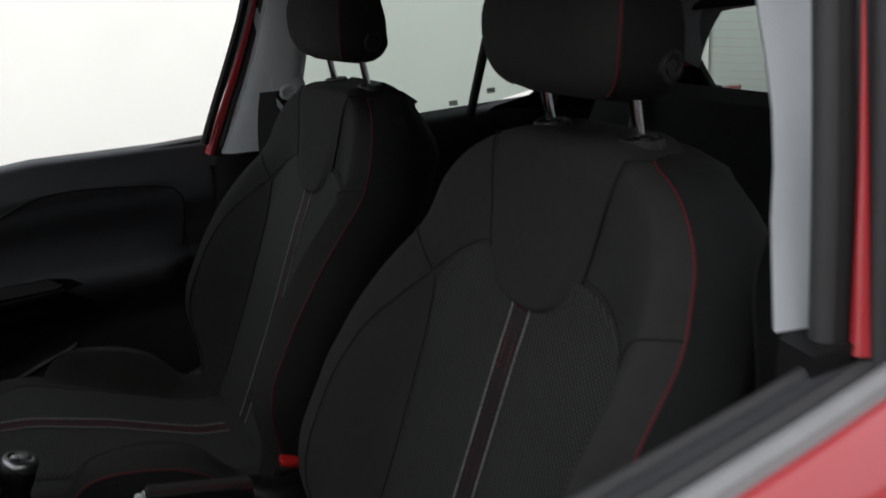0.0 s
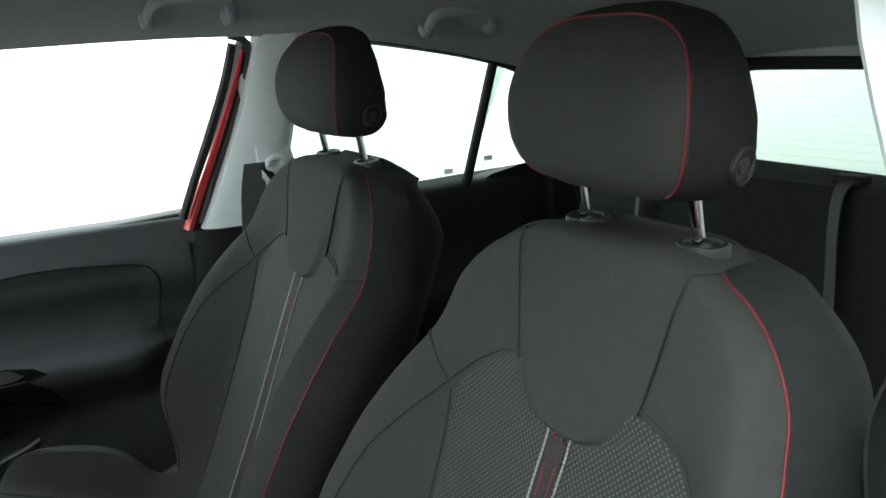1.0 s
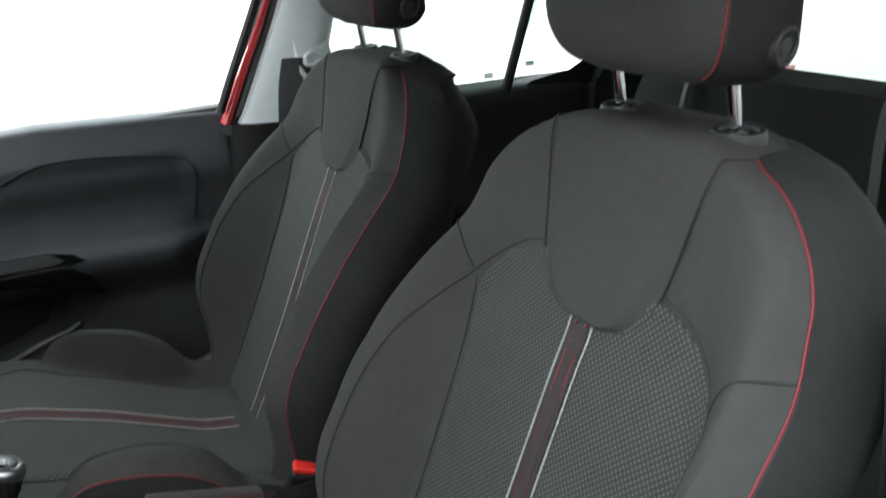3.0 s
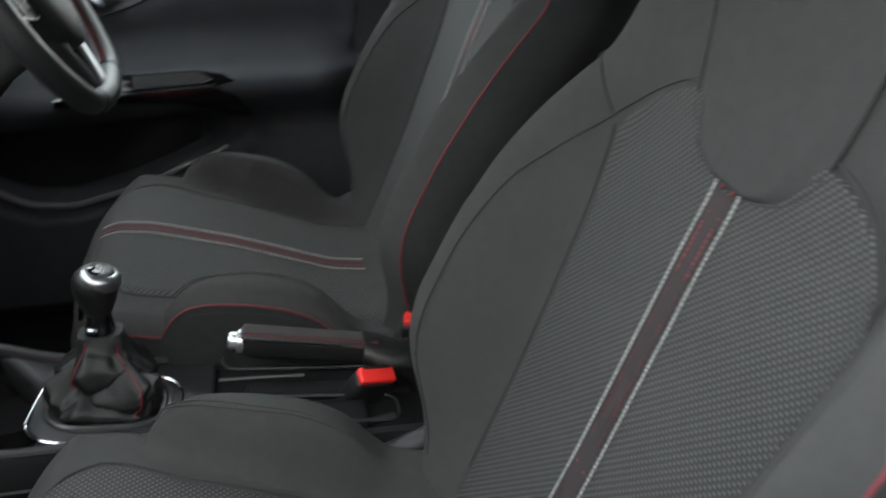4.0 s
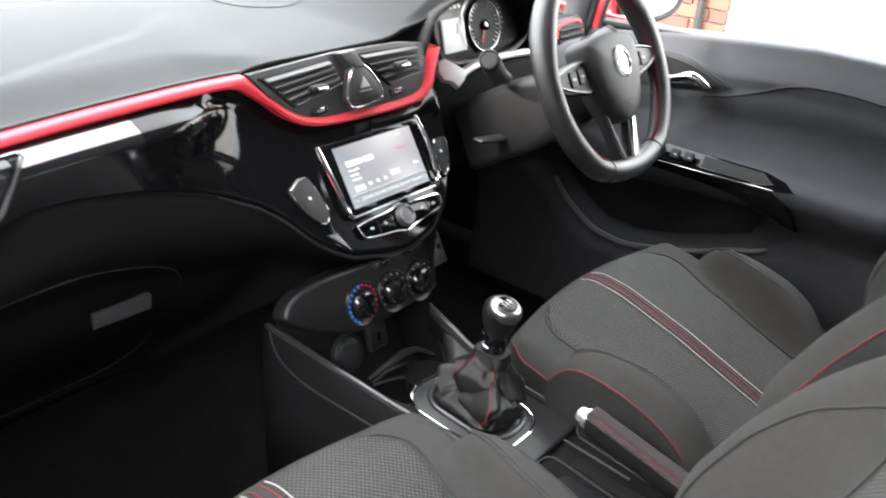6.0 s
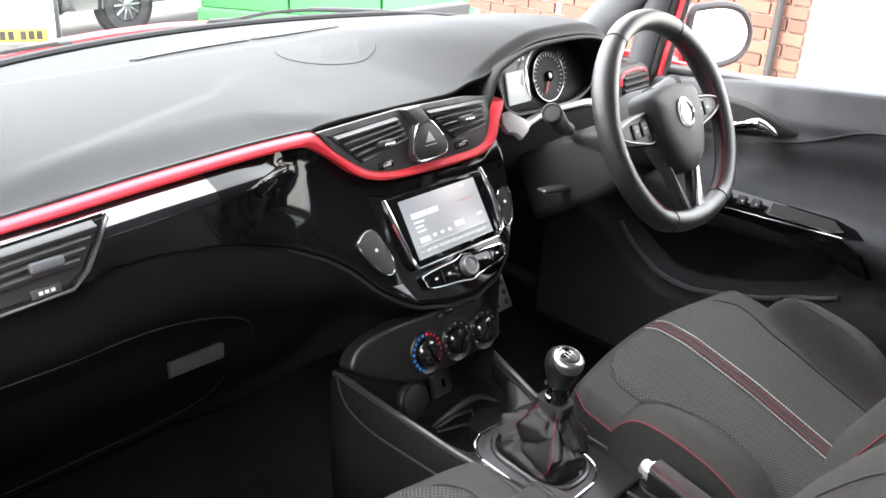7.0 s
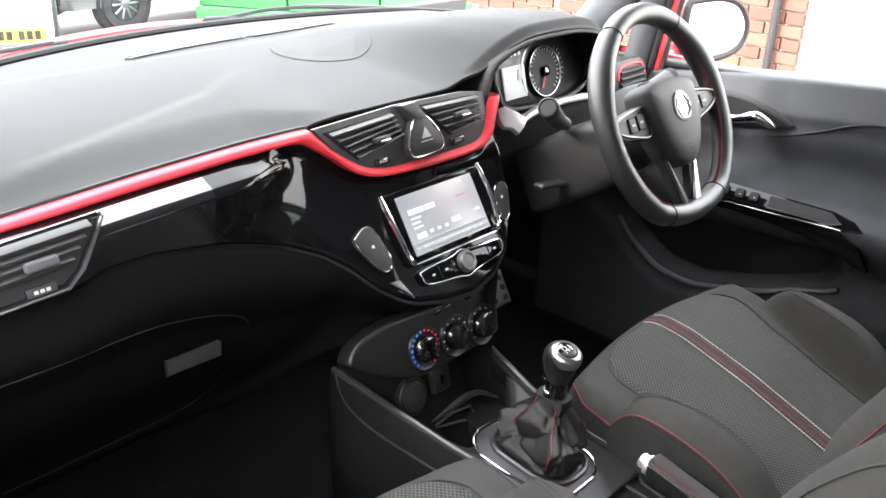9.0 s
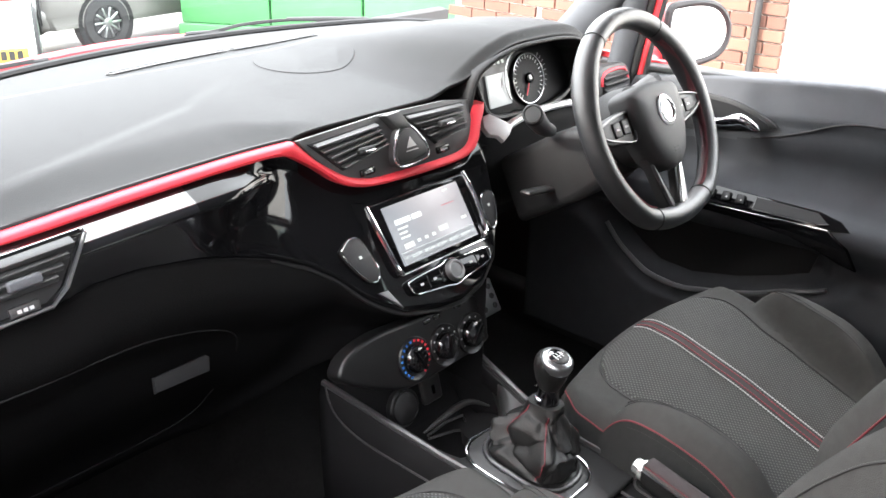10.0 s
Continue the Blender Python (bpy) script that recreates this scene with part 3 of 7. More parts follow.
def front_seat(c):
    t = thing("front_seat", (c, 0.1, 0.28), "charcoal cloth sports seat with red piping and white stitched stripes", "car seat", "front seats")
    # backrest body: face, sides and back in one closed form
    rings = []
    for v in list(np.linspace(-0.03, 0.61, 66)) + [0.618, 0.626, 0.634, 0.641, 0.648, 0.654, 0.659, 0.664, 0.667]:
        p = max(soft(v, OUTLINE, 0.006), 0.04)
        top = smooth(0.58, 0.667, v)
        ring = []
        n = 72
        for i in range(n + 1):
            u = p * (-1 + 2 * i / n)
            ring.append(back_point(c, u, v, back_w(u, v)))
        e = back_w(p, v)
        d = -0.125 + 0.05 * top
        side = [(p * 0.985, e - 0.018), (p * 0.90, (e + d) / 2), (p * 0.80, d + 0.03), (p * 0.70, d + 0.006), (p * 0.4, d), (0.0, d - 0.004)]
        ring += [back_point(c, q, v, w) for q, w in side]
        ring += [back_point(c, -q, v, w) for q, w in side[-2::-1]]
        rings.append(ring)
    body = loft("backrest", rings, "cloth", t)
    # piping along both bolsters, and the side cloth behind it
    for sx in (-1, 1):
        pts = [back_point(c, sx * soft(v, PIPE, 0.008), v, back_w(soft(v, PIPE, 0.008), v) + 0.001) for v in np.linspace(0.02, 0.632, 80)]
        tube("piping", pts, 0.0013, "red_thread", body, "thin red piping", n=6)
        rows = []
        for v in np.linspace(0.0, 0.660, 90):
            o = max(soft(v, OUTLINE, 0.006), 0.04)
            p = min(soft(v, PIPE, 0.008) + 0.002, o - 0.004)
            e = back_w(o, v)
            sl = (soft(v + 0.004, OUTLINE, 0.006) - soft(v - 0.004, OUTLINE, 0.006)) / 0.008
            nu, nv = 1 / math.hypot(1, sl), -sl / math.hypot(1, sl)
            dd = -0.125 + 0.05 * smooth(0.58, 0.667, v)
            rows.append([back_point(c, sx * (p + (o - p) * k + 0.002 * nu * k), v + 0.002 * nv * k, back_w(p + (o - p) * k, v) + 0.0015) for k in (0, 0.33, 0.66, 1)] + [back_point(c, sx * (o * q + 0.003 * nu), v + 0.003 * nv, w) for q, w in ((0.985, e - 0.018), (0.90, (e + dd) / 2), (0.80, dd + 0.03))])
        loft("side_panel", rows, "side_cloth", body, "black cloth side panel", closed=False)

    # woven insert between the bolsters
    def ul(v):
        return interp(v, [(0.02, 0.166), (0.20, 0.169), (0.36, 0.172), (0.42, 0.180), (0.435, 0.181), (0.45, 0.175), (0.465, 0.163), (0.48, 0.146), (0.49, 0.128), (0.498, 0.105), (0.503, 0.075), (0.507, 0.03)])

    def insert(a, b):
        v = 0.02 + 0.485 * b
        u = ul(v) * (-1 + 2 * a)
        rim = min(a, 1 - a, 1.0 - b + 0.02)
        return back_point(c, u, v, back_w(u, v) + 0.0035 - 0.006 * (1 - smooth(0, 0.03, rim)))

    grid("insert", insert, 44, 52, "mesh_cloth", body, "woven mesh cloth insert", uvfn=lambda a, b: (ul(0.02 + 0.485 * b) * (-1 + 2 * a), 0.02 + 0.485 * b))

    # smooth tongue from the top of the seat down over the insert
    def half(v):
        return interp(v, [(0.450, 0.0), (0.451, 0.018), (0.454, 0.036), (0.460, 0.054), (0.469, 0.069), (0.482, 0.081), (0.506, 0.090), (0.55, 0.100), (0.58, 0.107), (0.61, 0.114), (0.632, 0.118), (0.650, 0.112), (0.662, 0.100)])

    def tongue(a, b):
        v = 0.450 + 0.212 * b ** 1.4
        u = half(v) * (-1 + 2 * a)
        rim = min(a, 1 - a) * 2
        return back_point(c, u, v, back_w(u, v) + 0.007 * (1 - smooth(0.47, 0.60, v)) * smooth(0, 0.3, rim) * smooth(0.0, 0.08, b + 0.01) + 0.002 - 0.0035 * smooth(0.60, 0.66, v) - 0.004 * (1 - smooth(0.0, 0.06, rim)) * smooth(0.55, 0.64, v))

    grid("head_panel", tongue, 40, 44, "cloth", body)
    vs = [0.450 + 0.198 * b ** 1.4 for b in np.linspace(0, 1, 50)]
    tube("seam", [back_point(c, -half(v), v, back_w(half(v), v) + 0.003) for v in vs[::-1]] + [back_point(c, half(v), v, back_w(half(v), v) + 0.003) for v in vs[1:]], 0.0010, "seam", body, n=6)
    # second seam running out over each bolster
    for sx in (-1, 1):
        for line in ([(0.085, 0.505), (0.115, 0.499), (0.148, 0.481), (0.175, 0.454), (0.192, 0.425), (0.208, 0.385), (0.221, 0.34), (0.228, 0.28), (0.229, 0.20), (0.224, 0.12), (0.20, 0.04)], [(0.183, 0.440), (0.194, 0.456), (0.208, 0.474), (0.226, 0.485), (0.2405, 0.494)], [(0.181, 0.435), (0.174, 0.37), (0.171, 0.28), (0.169, 0.18), (0.167, 0.06)]):
            tube("seam", [back_point(c, sx * p.x, p.y, back_w(p.x, p.y) + 0.0008) for p in spline([(x, y, 0) for x, y in line], 50)], 0.0013, "seam", body, n=6)

    def stitches(name, mat, u0, vv, wid, step, surf):
        vs, fs = [], []
        for v in np.arange(vv[0], vv[1], step):
            k = len(vs)
            for du, dv in ((-wid, 0.0), (wid, 0.0), (wid, step * 0.84), (-wid, step * 0.84)):
                vs.append(surf(u0 + du, v + dv))
            fs.append((k, k + 1, k + 2, k + 3))
        return solid(mesh(name, vs, fs, mat, body), 0.0008, 1)

    def on_back(u, v):
        return back_point(c, u, v, back_w(u, v) + 0.0052)

    loft("stripe", [[on_back(-0.013, v), on_back(0.0, v), on_back(0.013, v)] for v in np.linspace(0.03, 0.447, 50)], "stripe", body, "dark red woven stripe", closed=False)
    for u0 in (-0.0165, 0.0165):
        stitches("white_stitching", "white_thread", u0, (0.03, 0.452), 0.0012, 0.0042, on_back)
    for u0 in (-0.0075, 0.0075):
        stitches("red_stitching", "red_thread", u0, (0.03, 0.452), 0.0014, 0.0048, on_back)

    # cushion
    def cush_z(x, y):
        ax = abs(x)
        base = soft(y, [(-0.16, 0.48), (-0.12, 0.49), (0.0, 0.507), (0.14, 0.561), (0.25, 0.594), (0.30, 0.600), (0.33, 0.588), (0.345, 0.562), (0.352, 0.532)], 0.012)
        crest = soft(y, [(-0.16, 0.505), (-0.05, 0.520), (-0.015, 0.532), (0.003, 0.552), (0.022, 0.577), (0.045, 0.595), (0.075, 0.610), (0.115, 0.621), (0.15, 0.627), (0.175, 0.627), (0.195, 0.621), (0.211, 0.609), (0.222, 0.594), (0.233, 0.575), (0.25, 0.54)], 0.009)
        foot = interp(y, [(-0.14, 0.165), (0.05, 0.168), (0.113, 0.174), (0.147, 0.183), (0.18, 0.190), (0.215, 0.200)])
        lift = max(0.0, crest - base) * smooth(foot, foot + 0.030, ax)
        return base + 0.004 * (1 - (ax / 0.16) ** 2) * (ax < 0.16) + lift - 0.018 * smooth(0.222, 0.252, ax) ** 1.6 - 0.022 * smooth(0.07, 0.0, 0.352 - y) * (ax / 0.26) ** 2

    def half_w(y):
        return 0.250 - 0.006 * smooth(0.15, 0.25, y) - 0.09 * smooth(0.24, 0.36, y) ** 2

    ys = list(np.linspace(-0.14, 0.30, 90)) + [0.306, 0.312, 0.318, 0.324, 0.330, 0.335, 0.340, 0.344, 0.348, 0.352]
    rings = []
    for y in ys:
        hw = half_w(y)
        ring = [(c + hw * (-1 + 2 * i / 90), y + 0.006 - 0.012 * abs(-1 + 2 * i / 90) ** 2, cush_z(hw * (-1 + 2 * i / 90), y)) for i in range(91)]
        zl = 0.36 + 0.13 * smooth(0.30, 0.352, y)
        zt = ring[90][2]
        ring += [(c + hw + 0.005, y, zt - 0.012), (c + hw + 0.012, y, zt - 0.045), (c + hw + 0.010, y, min(zt - 0.05, zl + 0.05)), (c + hw - 0.02, y, zl), (c, y, zl), (c - hw + 0.02, y, zl), (c - hw - 0.010, y, min(zt - 0.05, zl + 0.05)), (c - hw - 0.012, y, zt - 0.045), (c - hw - 0.005, y, zt - 0.012)]
        rings.append(ring)
    cushion = loft("cushion", rings, "cloth", t)

    def cin(a, b):
        y = -0.10 + 0.43 * b
        hw = interp(y, [(-0.1, 0.160), (0.1, 0.164), (0.18, 0.170), (0.23, 0.184), (0.26, 0.184), (0.285, 0.168), (0.305, 0.138), (0.32, 0.10), (0.33, 0.06)])
        x = hw * (-1 + 2 * a)
        rim = min(a, 1 - a, 1 - b)
        return x, y, rim

    grid("cushion_insert", lambda a, b: (c + cin(a, b)[0], cin(a, b)[1], cush_z(*cin(a, b)[:2]) + 0.004 - 0.007 * (1 - smooth(0, 0.03, cin(a, b)[2]))), 36, 44, "mesh_cloth", cushion, "woven mesh cloth insert", uvfn=lambda a, b: cin(a, b)[:2])

    rim = [cin(0, q)[:2] for q in np.linspace(0.05, 1, 40)] + [cin(1, q)[:2] for q in np.linspace(1, 0.05, 40)]
    tube("seam", [(c + x, y, cush_z(x, y) + 0.001) for x, y in rim], 0.0014, "seam", cushion, n=6)

    def on_cushion(u, v):
        return Vector((c + u, v, cush_z(u, v) + 0.0056))

    loft("stripe", [[on_cushion(-0.013, v), on_cushion(0.0, v), on_cushion(0.013, v)] for v in np.linspace(-0.05, 0.318, 46)], "stripe", cushion, "dark red woven stripe", closed=False)
    body = cushion
    for u0 in (-0.0165, 0.0165):
        stitches("white_stitching", "white_thread", u0, (-0.05, 0.318), 0.0011, 0.0042, on_cushion)
    for u0 in (-0.0075, 0.0075):
        stitches("red_stitching", "red_thread", u0, (-0.05, 0.318), 0.0013, 0.0048, on_cushion)
    for sx in (-1, 1):
        # double seam along the inner edge of the raised bolster
        for k in (0.0, 0.006):
            tube("seam", [(c + sx * (x + k), y, cush_z(x + k, y) + 0.0006) for x, y in ((interp(y, [(0.0, 0.196), (0.113, 0.202), (0.15, 0.210), (0.18, 0.218), (0.205, 0.228)]), y) for y in np.linspace(0.02, 0.205, 40))], 0.0009, "seam", cushion, n=5)
        line = []
        for y in np.linspace(-0.12, 0.335, 80):
            d = 0.003 + 0.005 * smooth(0.185, 0.245, y) + 0.010 * smooth(0.25, 0.33, y)
            line.append((half_w(y) + interp(d, [(0, 0), (0.012, 0.005), (0.045, 0.012)]) + 0.0006, y, cush_z(half_w(y), y) - d))
        rows = []
        for x, y, z in line[:-4]:
            hw, zt = half_w(y), cush_z(half_w(y), y)
            zl = 0.36 + 0.13 * smooth(0.30, 0.352, y)
            rows.append([(c + sx * (x + 0.001), y, z - 0.001), (c + sx * (hw + 0.0138), y, zt - 0.045), (c + sx * (hw + 0.012), y, min(zt - 0.05, zl + 0.05)), (c + sx * (hw - 0.018), y, zl - 0.002)])
        loft("cushion_side", rows, "side_cloth", cushion, "black cloth side panel", closed=False)
        tube("piping", [(c + sx * x, y, z) for x, y, z in line], 0.0013, "red_thread", cushion, "thin red piping", n=6)
    low = rbox("seat_base", (0.44, 0.44, 0.10), pose(c, 0.08, 0.33), 0.02, "dark", t, "black seat runners and base")

    # headrest
    hr = Vector((c + 0.003, -0.318, 1.115))
    up, fw = Vector((0, -0.16, 0.987)).normalized(), Vector((0, 0.987, 0.16)).normalized()
    rings = []

    def ease(x, table):
        return sum(interp(min(1, max(0, x + 0.02 * k / 3)), table) for k in range(-3, 4)) / 7

    levels = [0.5 - 0.5 * math.cos(math.pi * k / 48) for k in range(49)]
    for s in levels:
        h = 0.003 + 0.163 * s
        wdt = 0.955 * ease(s, [(0, 0.066), (0.015, 0.090), (0.04, 0.106), (0.08, 0.119), (0.14, 0.128), (0.22, 0.134), (0.32, 0.1375), (0.45, 0.138), (0.58, 0.134), (0.70, 0.126), (0.80, 0.114), (0.88, 0.099), (0.94, 0.080), (0.975, 0.058), (1.0, 0.030)])
        dep = 1.05 * ease(s, [(0, 0.022), (0.02, 0.034), (0.06, 0.044), (0.12, 0.051), (0.22, 0.056), (0.5, 0.058), (0.7, 0.055), (0.82, 0.049), (0.91, 0.041), (0.965, 0.031), (1.0, 0.014)])
        rear = ease(s, [(0, 1.0), (0.2, 1.2), (0.45, 1.10), (0.7, 0.82), (0.85, 0.62), (1.0, 0.5)])
        lean = 0.022 * math.sin(math.pi * min(1, s * 0.9)) - 0.012 * s
        ring = []
        for k in range(72):
            a = 2 * math.pi * k / 72
            cx, cy = math.cos(a), math.sin(a)
            ex, ey = math.copysign(abs(cx) ** 0.68, cx), math.copysign(abs(cy) ** 0.7, cy)
            ring.append(hr + Vector((wdt * ex, 0, 0)) + up * h + fw * (dep * ey * (rear if ey < 0 else 1.0) + lean - 0.006 * (1 - abs(ex)) * (ey > 0)))
        rings.append(ring)
    head = loft("headrest", rings, "cloth", t, "rounded cloth headrest with red piping")

    def on_head(x, q):
        j = min(47, max(0, int(np.searchsorted(levels, q)) - 1))
        f = (q - levels[j]) / (levels[j + 1] - levels[j])
        k = (90 - 62 * x) / 5.0
        i, g = int(k), k - int(k)
        lo = rings[j][i].lerp(rings[j][i + 1], g)
        return lo.lerp(rings[j + 1][i].lerp(rings[j + 1][i + 1], g), f)

    edge = [(-0.94, 0.03), (-1, 0.15), (-1.02, 0.35), (-1.02, 0.57), (-0.97, 0.72), (-0.86, 0.81), (-0.66, 0.87), (-0.36, 0.905), (0, 0.915)]
    edge = spline([(x, q, 0) for x, q in edge + [(-x, q) for x, q in edge[-2::-1]]], 90)
    tube("piping", [on_head(p.x, p.y) + fw * 0.0008 for p in edge], 0.0013, "red_thread", head, "thin red piping", n=6)
    # darker cloth behind the piping
    head.data.materials.append(M["side_cloth"])
    bands = sorted((p.y, abs(p.x)) for p in edge[:45])
    for f in head.data.polygons:
        q, turn = (levels[min(47, f.index // 72)] + levels[min(48, f.index // 72 + 1)]) / 2, abs((90 - 5 * (f.index % 72 + 0.5) + 180) % 360 - 180)
        if f.index >= 48 * 72 or q > 0.914 or turn > 62 * interp(q, bands):
            f.material_index = 1
    bpos = rings[16][36].lerp(rings[16][37], 1.6) + Vector((0.0045, 0.0, 0)) - up * 0.004
    g = frame_axes(bpos, up, Vector((-1, 0, 0)) * 0.96 - fw * 0.28 - up * 0.10)
    lathe("button", [(0.0165, -0.012), (0.0165, 0.003), (0.0152, 0.0045), (0.013, 0.0045), (0.012, 0.002), (0.008, 0.002), (0.007, 0.0035), (0.001, 0.0035)], g, "plastic", head, "round black release button", n=28)
    for sx in (-1, 1):
        px = c + 0.003 + sx * 0.078
        tube("post", [(px, -0.342, 1.05), (px, -0.328, 1.135)], 0.0058, "chrome", t, "chrome headrest post", n=14)
        g = frame_axes(Vector((px, -0.340, 1.076)), (1, 0, 0), (0, 0.10, 1)) @ Matrix.Diagonal((1.0, 0.76, 1, 1))
        lathe("post_collar", [(0.026, -0.012), (0.026, 0.003), (0.024, 0.006), (0.019, 0.006), (0.017, 0.003), (0.010, 0.003), (0.009, 0.006), (0.004, 0.006)], g, "plastic", t, "round black headrest collar", n=28)
    # recline lever housing and hinge cover
    for sx in (-1, 1):
        rbox("hinge_cover", (0.03, 0.10, 0.14), pose(c + sx * 0.262, -0.075, 0.45, -20), 0.012, "plastic", t)
    return t


seat_p = front_seat(-0.377)
seat_d = copy_thing(seat_p, Matrix.Translation((0.319, 0.1, 0.28)))
seat_d["label"] = "charcoal cloth driver's sports seat with red piping, facing the steering wheel"

# rear bench
rear = thing("rear_bench", (0, -0.85, 0.3), "dark cloth rear bench seat in deep shade", "car seat")
rings = []
for k in range(13):
    s = k / 12
    z = 0.52 + 0.465 * s
    d = 0.07 * math.sin(math.pi * min(1, 0.35 + 0.65 * (1 - s)))
    y = -0.95 - 0.17 * s
    hw = 0.60 - 0.03 * s
    rings.append([(x, y + d + 0.03 * (1 - abs(x / hw) ** 6) - 0.01 * math.cos(3 * math.pi * x / hw), z) for x in np.linspace(-hw, hw, 25)] + [(x, y - 0.06, z) for x in np.linspace(hw, -hw, 9)])
loft("rear_backrest", rings, "bench", rear)
rings = []
for k in range(11):
    s = k / 10
    y = -0.95 + 0.50 * s
    z = 0.50 + 0.03 * math.sin(math.pi * s) - 0.05 * smooth(0.85, 1, s)
    rings.append([(x, y, z + 0.012 * math.cos(2 * math.pi * x / 0.6)) for x in np.linspace(-0.62, 0.62, 25)] + [(x, y, 0.34) for x in np.linspace(0.62, -0.62, 9)])
loft("rear_cushion", rings, "bench", rear)
# ---- dashboard ----
TOP = [(-0.7403, 0.9389), (-0.6605, 0.9439), (-0.5727, 0.9484), (-0.5099, 0.9518), (-0.4051, 0.9578), (-0.2834, 0.9623), (-0.2216, 0.9628), (-0.1918, 0.9624), (-0.1751, 0.961), (-0.1636, 0.9498), (-0.1483, 0.9338), (-0.123, 0.915), (-0.1002, 0.9032), (-0.063, 0.8948), (-0.0173, 0.8927), (0.0623, 0.891), (0.1105, 0.8931), (0.1325, 0.9032), (0.1455, 0.9253), (0.1493, 0.9408), (0.149, 0.95)]
BOT = [(-0.7403, 0.9299), (-0.6605, 0.9349), (-0.5737, 0.9389), (-0.5099, 0.9409), (-0.4051, 0.9459), (-0.2914, 0.9499), (-0.2335, 0.9509), (-0.2096, 0.9499), (-0.19, 0.9461), (-0.1706, 0.935), (-0.1508, 0.9219), (-0.1264, 0.9013), (-0.1018, 0.8906), (-0.0663, 0.884), (-0.0011, 0.8802), (0.0744, 0.879), (0.1248, 0.8823), (0.1513, 0.8965), (0.1663, 0.921), (0.1794, 0.9373), (0.184, 0.948)]
LOW = [(-0.74, 0.862), (-0.59, 0.860), (-0.525, 0.854), (-0.495, 0.856), (-0.47, 0.864), (-0.416, 0.863), (-0.335, 0.848), (-0.244, 0.826), (-0.20, 0.808), (-0.17, 0.788), (-0.141, 0.757), (-0.11, 0.735), (-0.087, 0.724), (-0.03, 0.711), (0.019, 0.707), (0.07, 0.717), (0.112, 0.742), (0.14, 0.78), (0.157, 0.825), (0.17, 0.875)]


def face_y(z):
    """How far forward the dashboard's front face stands at a height."""
    t = z - 0.927
    return 0.5692 + 0.3 * t - 0.3 * math.sqrt(t * t + 0.00004)


def far_y(x):
    return 1.112 - 0.50 * x * x


def hood_rise(x):
    """Height of the instrument hood over the soft top, 0 to 1."""
    return sum(interp(x + k * 0.008, [(0.08, 0), (0.13, 0.25), (0.18, 0.74), (0.23, 0.97), (0.27, 1.0), (0.33, 0.99), (0.37, 0.95), (0.41, 0.84), (0.44, 0.64), (0.47, 0.38), (0.50, 0.15), (0.54, 0)]) for k in (-2, -1, 0, 1, 2)) / 5


def pad_z(x, b):
    z = 0.966 + 0.026 * math.sin(math.pi * min(1, b * 0.75)) - 0.004 * b
    # shallow sweep on the passenger's side and a raised middle
    yy = 0.575 + (far_y(x) - 0.575) * b
    crease = interp(x, [(-0.74, 0.58), (-0.60, 0.605), (-0.468, 0.638), (-0.218, 0.723), (-0.103, 0.807), (-0.075, 0.87), (-0.06, 0.95)])
    z += 0.0036 * smooth(0.016, -0.016, yy - crease) * smooth(-0.085, -0.20, x) - 0.0045 * smooth(0.90, 0.93, yy)
    z += 0.0025 * smooth(-0.185, -0.150, x - 0.6 * max(0, yy - 0.60)) * smooth(0.70, 0.60, yy)
    z -= 0.02 * smooth(-0.45, -0.75, x) + 0.066 * smooth(0.47, 0.57, x) + 0.02 * smooth(0.60, 0.68, x)
    # hood over the instruments
    return z + 0.074 * hood_rise(x - 0.014 * (1 - smooth(0.0, 0.30, b))) * smooth(0.85, 0.05, b)


dash = thing("dashboard", (0, 0.8, 0.6), "black dashboard with grey soft top and red lacquer line", "dashboard")


def pad_pt(a, b):
    x = -0.74 + 1.48 * a
    near = 0.572 - 0.006 * smooth(0.1, 0.2, x) - 0.022 * hood_rise(x - 0.035) + 0.06 * smooth(0.51, 0.57, x)
    y = near + (far_y(x) - near) * b
    # a soft roll-off towards the red line, no lip over the vents, a short lip at the hood
    roll = smooth(-0.10, -0.24, x)
    return Vector((x, y, pad_z(x, b) - 0.012 * max(roll, smooth(0.12, 0.17, x)) * (1 - smooth(0, 0.03 + 0.13 * roll, b)) - 0.03 * smooth(0.97, 1.0, b)))


pad = grid("soft_top", lambda a, b: pad_pt(a, b ** 1.3), 150, 130, "pad", dash, "grey grained soft top", thick=0.006)
# demister slots and the round speaker lid
for x0, x1 in ((-0.20, 0.015), (0.030, 0.20)):
    pts = [Vector((x, 0.964 - 0.4 * (x - 0.03) ** 2, 0)) for x in np.linspace(x0, x1, 40)]
    for p in pts:
        p.z = pad_z(p.x, (p.y - 0.575) / (far_y(p.x) - 0.575)) + 0.0012
    tube("demister_slot", pts, [0.001, 0.003] + [0.0042] * 36 + [0.003, 0.001], "dark", pad, "black demister slot", n=8, squash=0.4)
    rim = [p + Vector((0, 0.006, 0.001)) for p in pts] + [pts[-1] + Vector((0.005, 0, 0))] + [p + Vector((0, -0.006, 0.001)) for p in pts[::-1]] + [pts[0] - Vector((0.006, 0, 0))]
    tube("slot_rim", rim, 0.0012, "rail", pad, "thin satin rim", closed=True, n=6)
lid = []
for rr, dz in ((1.0, -0.001), (0.985, 0.0012), (0.5, 0.0016), (0.02, 0.0016)):
    ring = []
    for k in range(40):
        a = 2 * math.pi * k / 40
        x, y = 0.062 + 0.084 * rr * math.cos(a), 0.818 + 0.074 * rr * math.sin(a)
        ring.append(Vector((x, y, pad_pt((x + 0.74) / 1.48, ((y - 0.575) / (far_y(x) - 0.575)) ** 1.0).z + dz)))
    lid.append(ring)
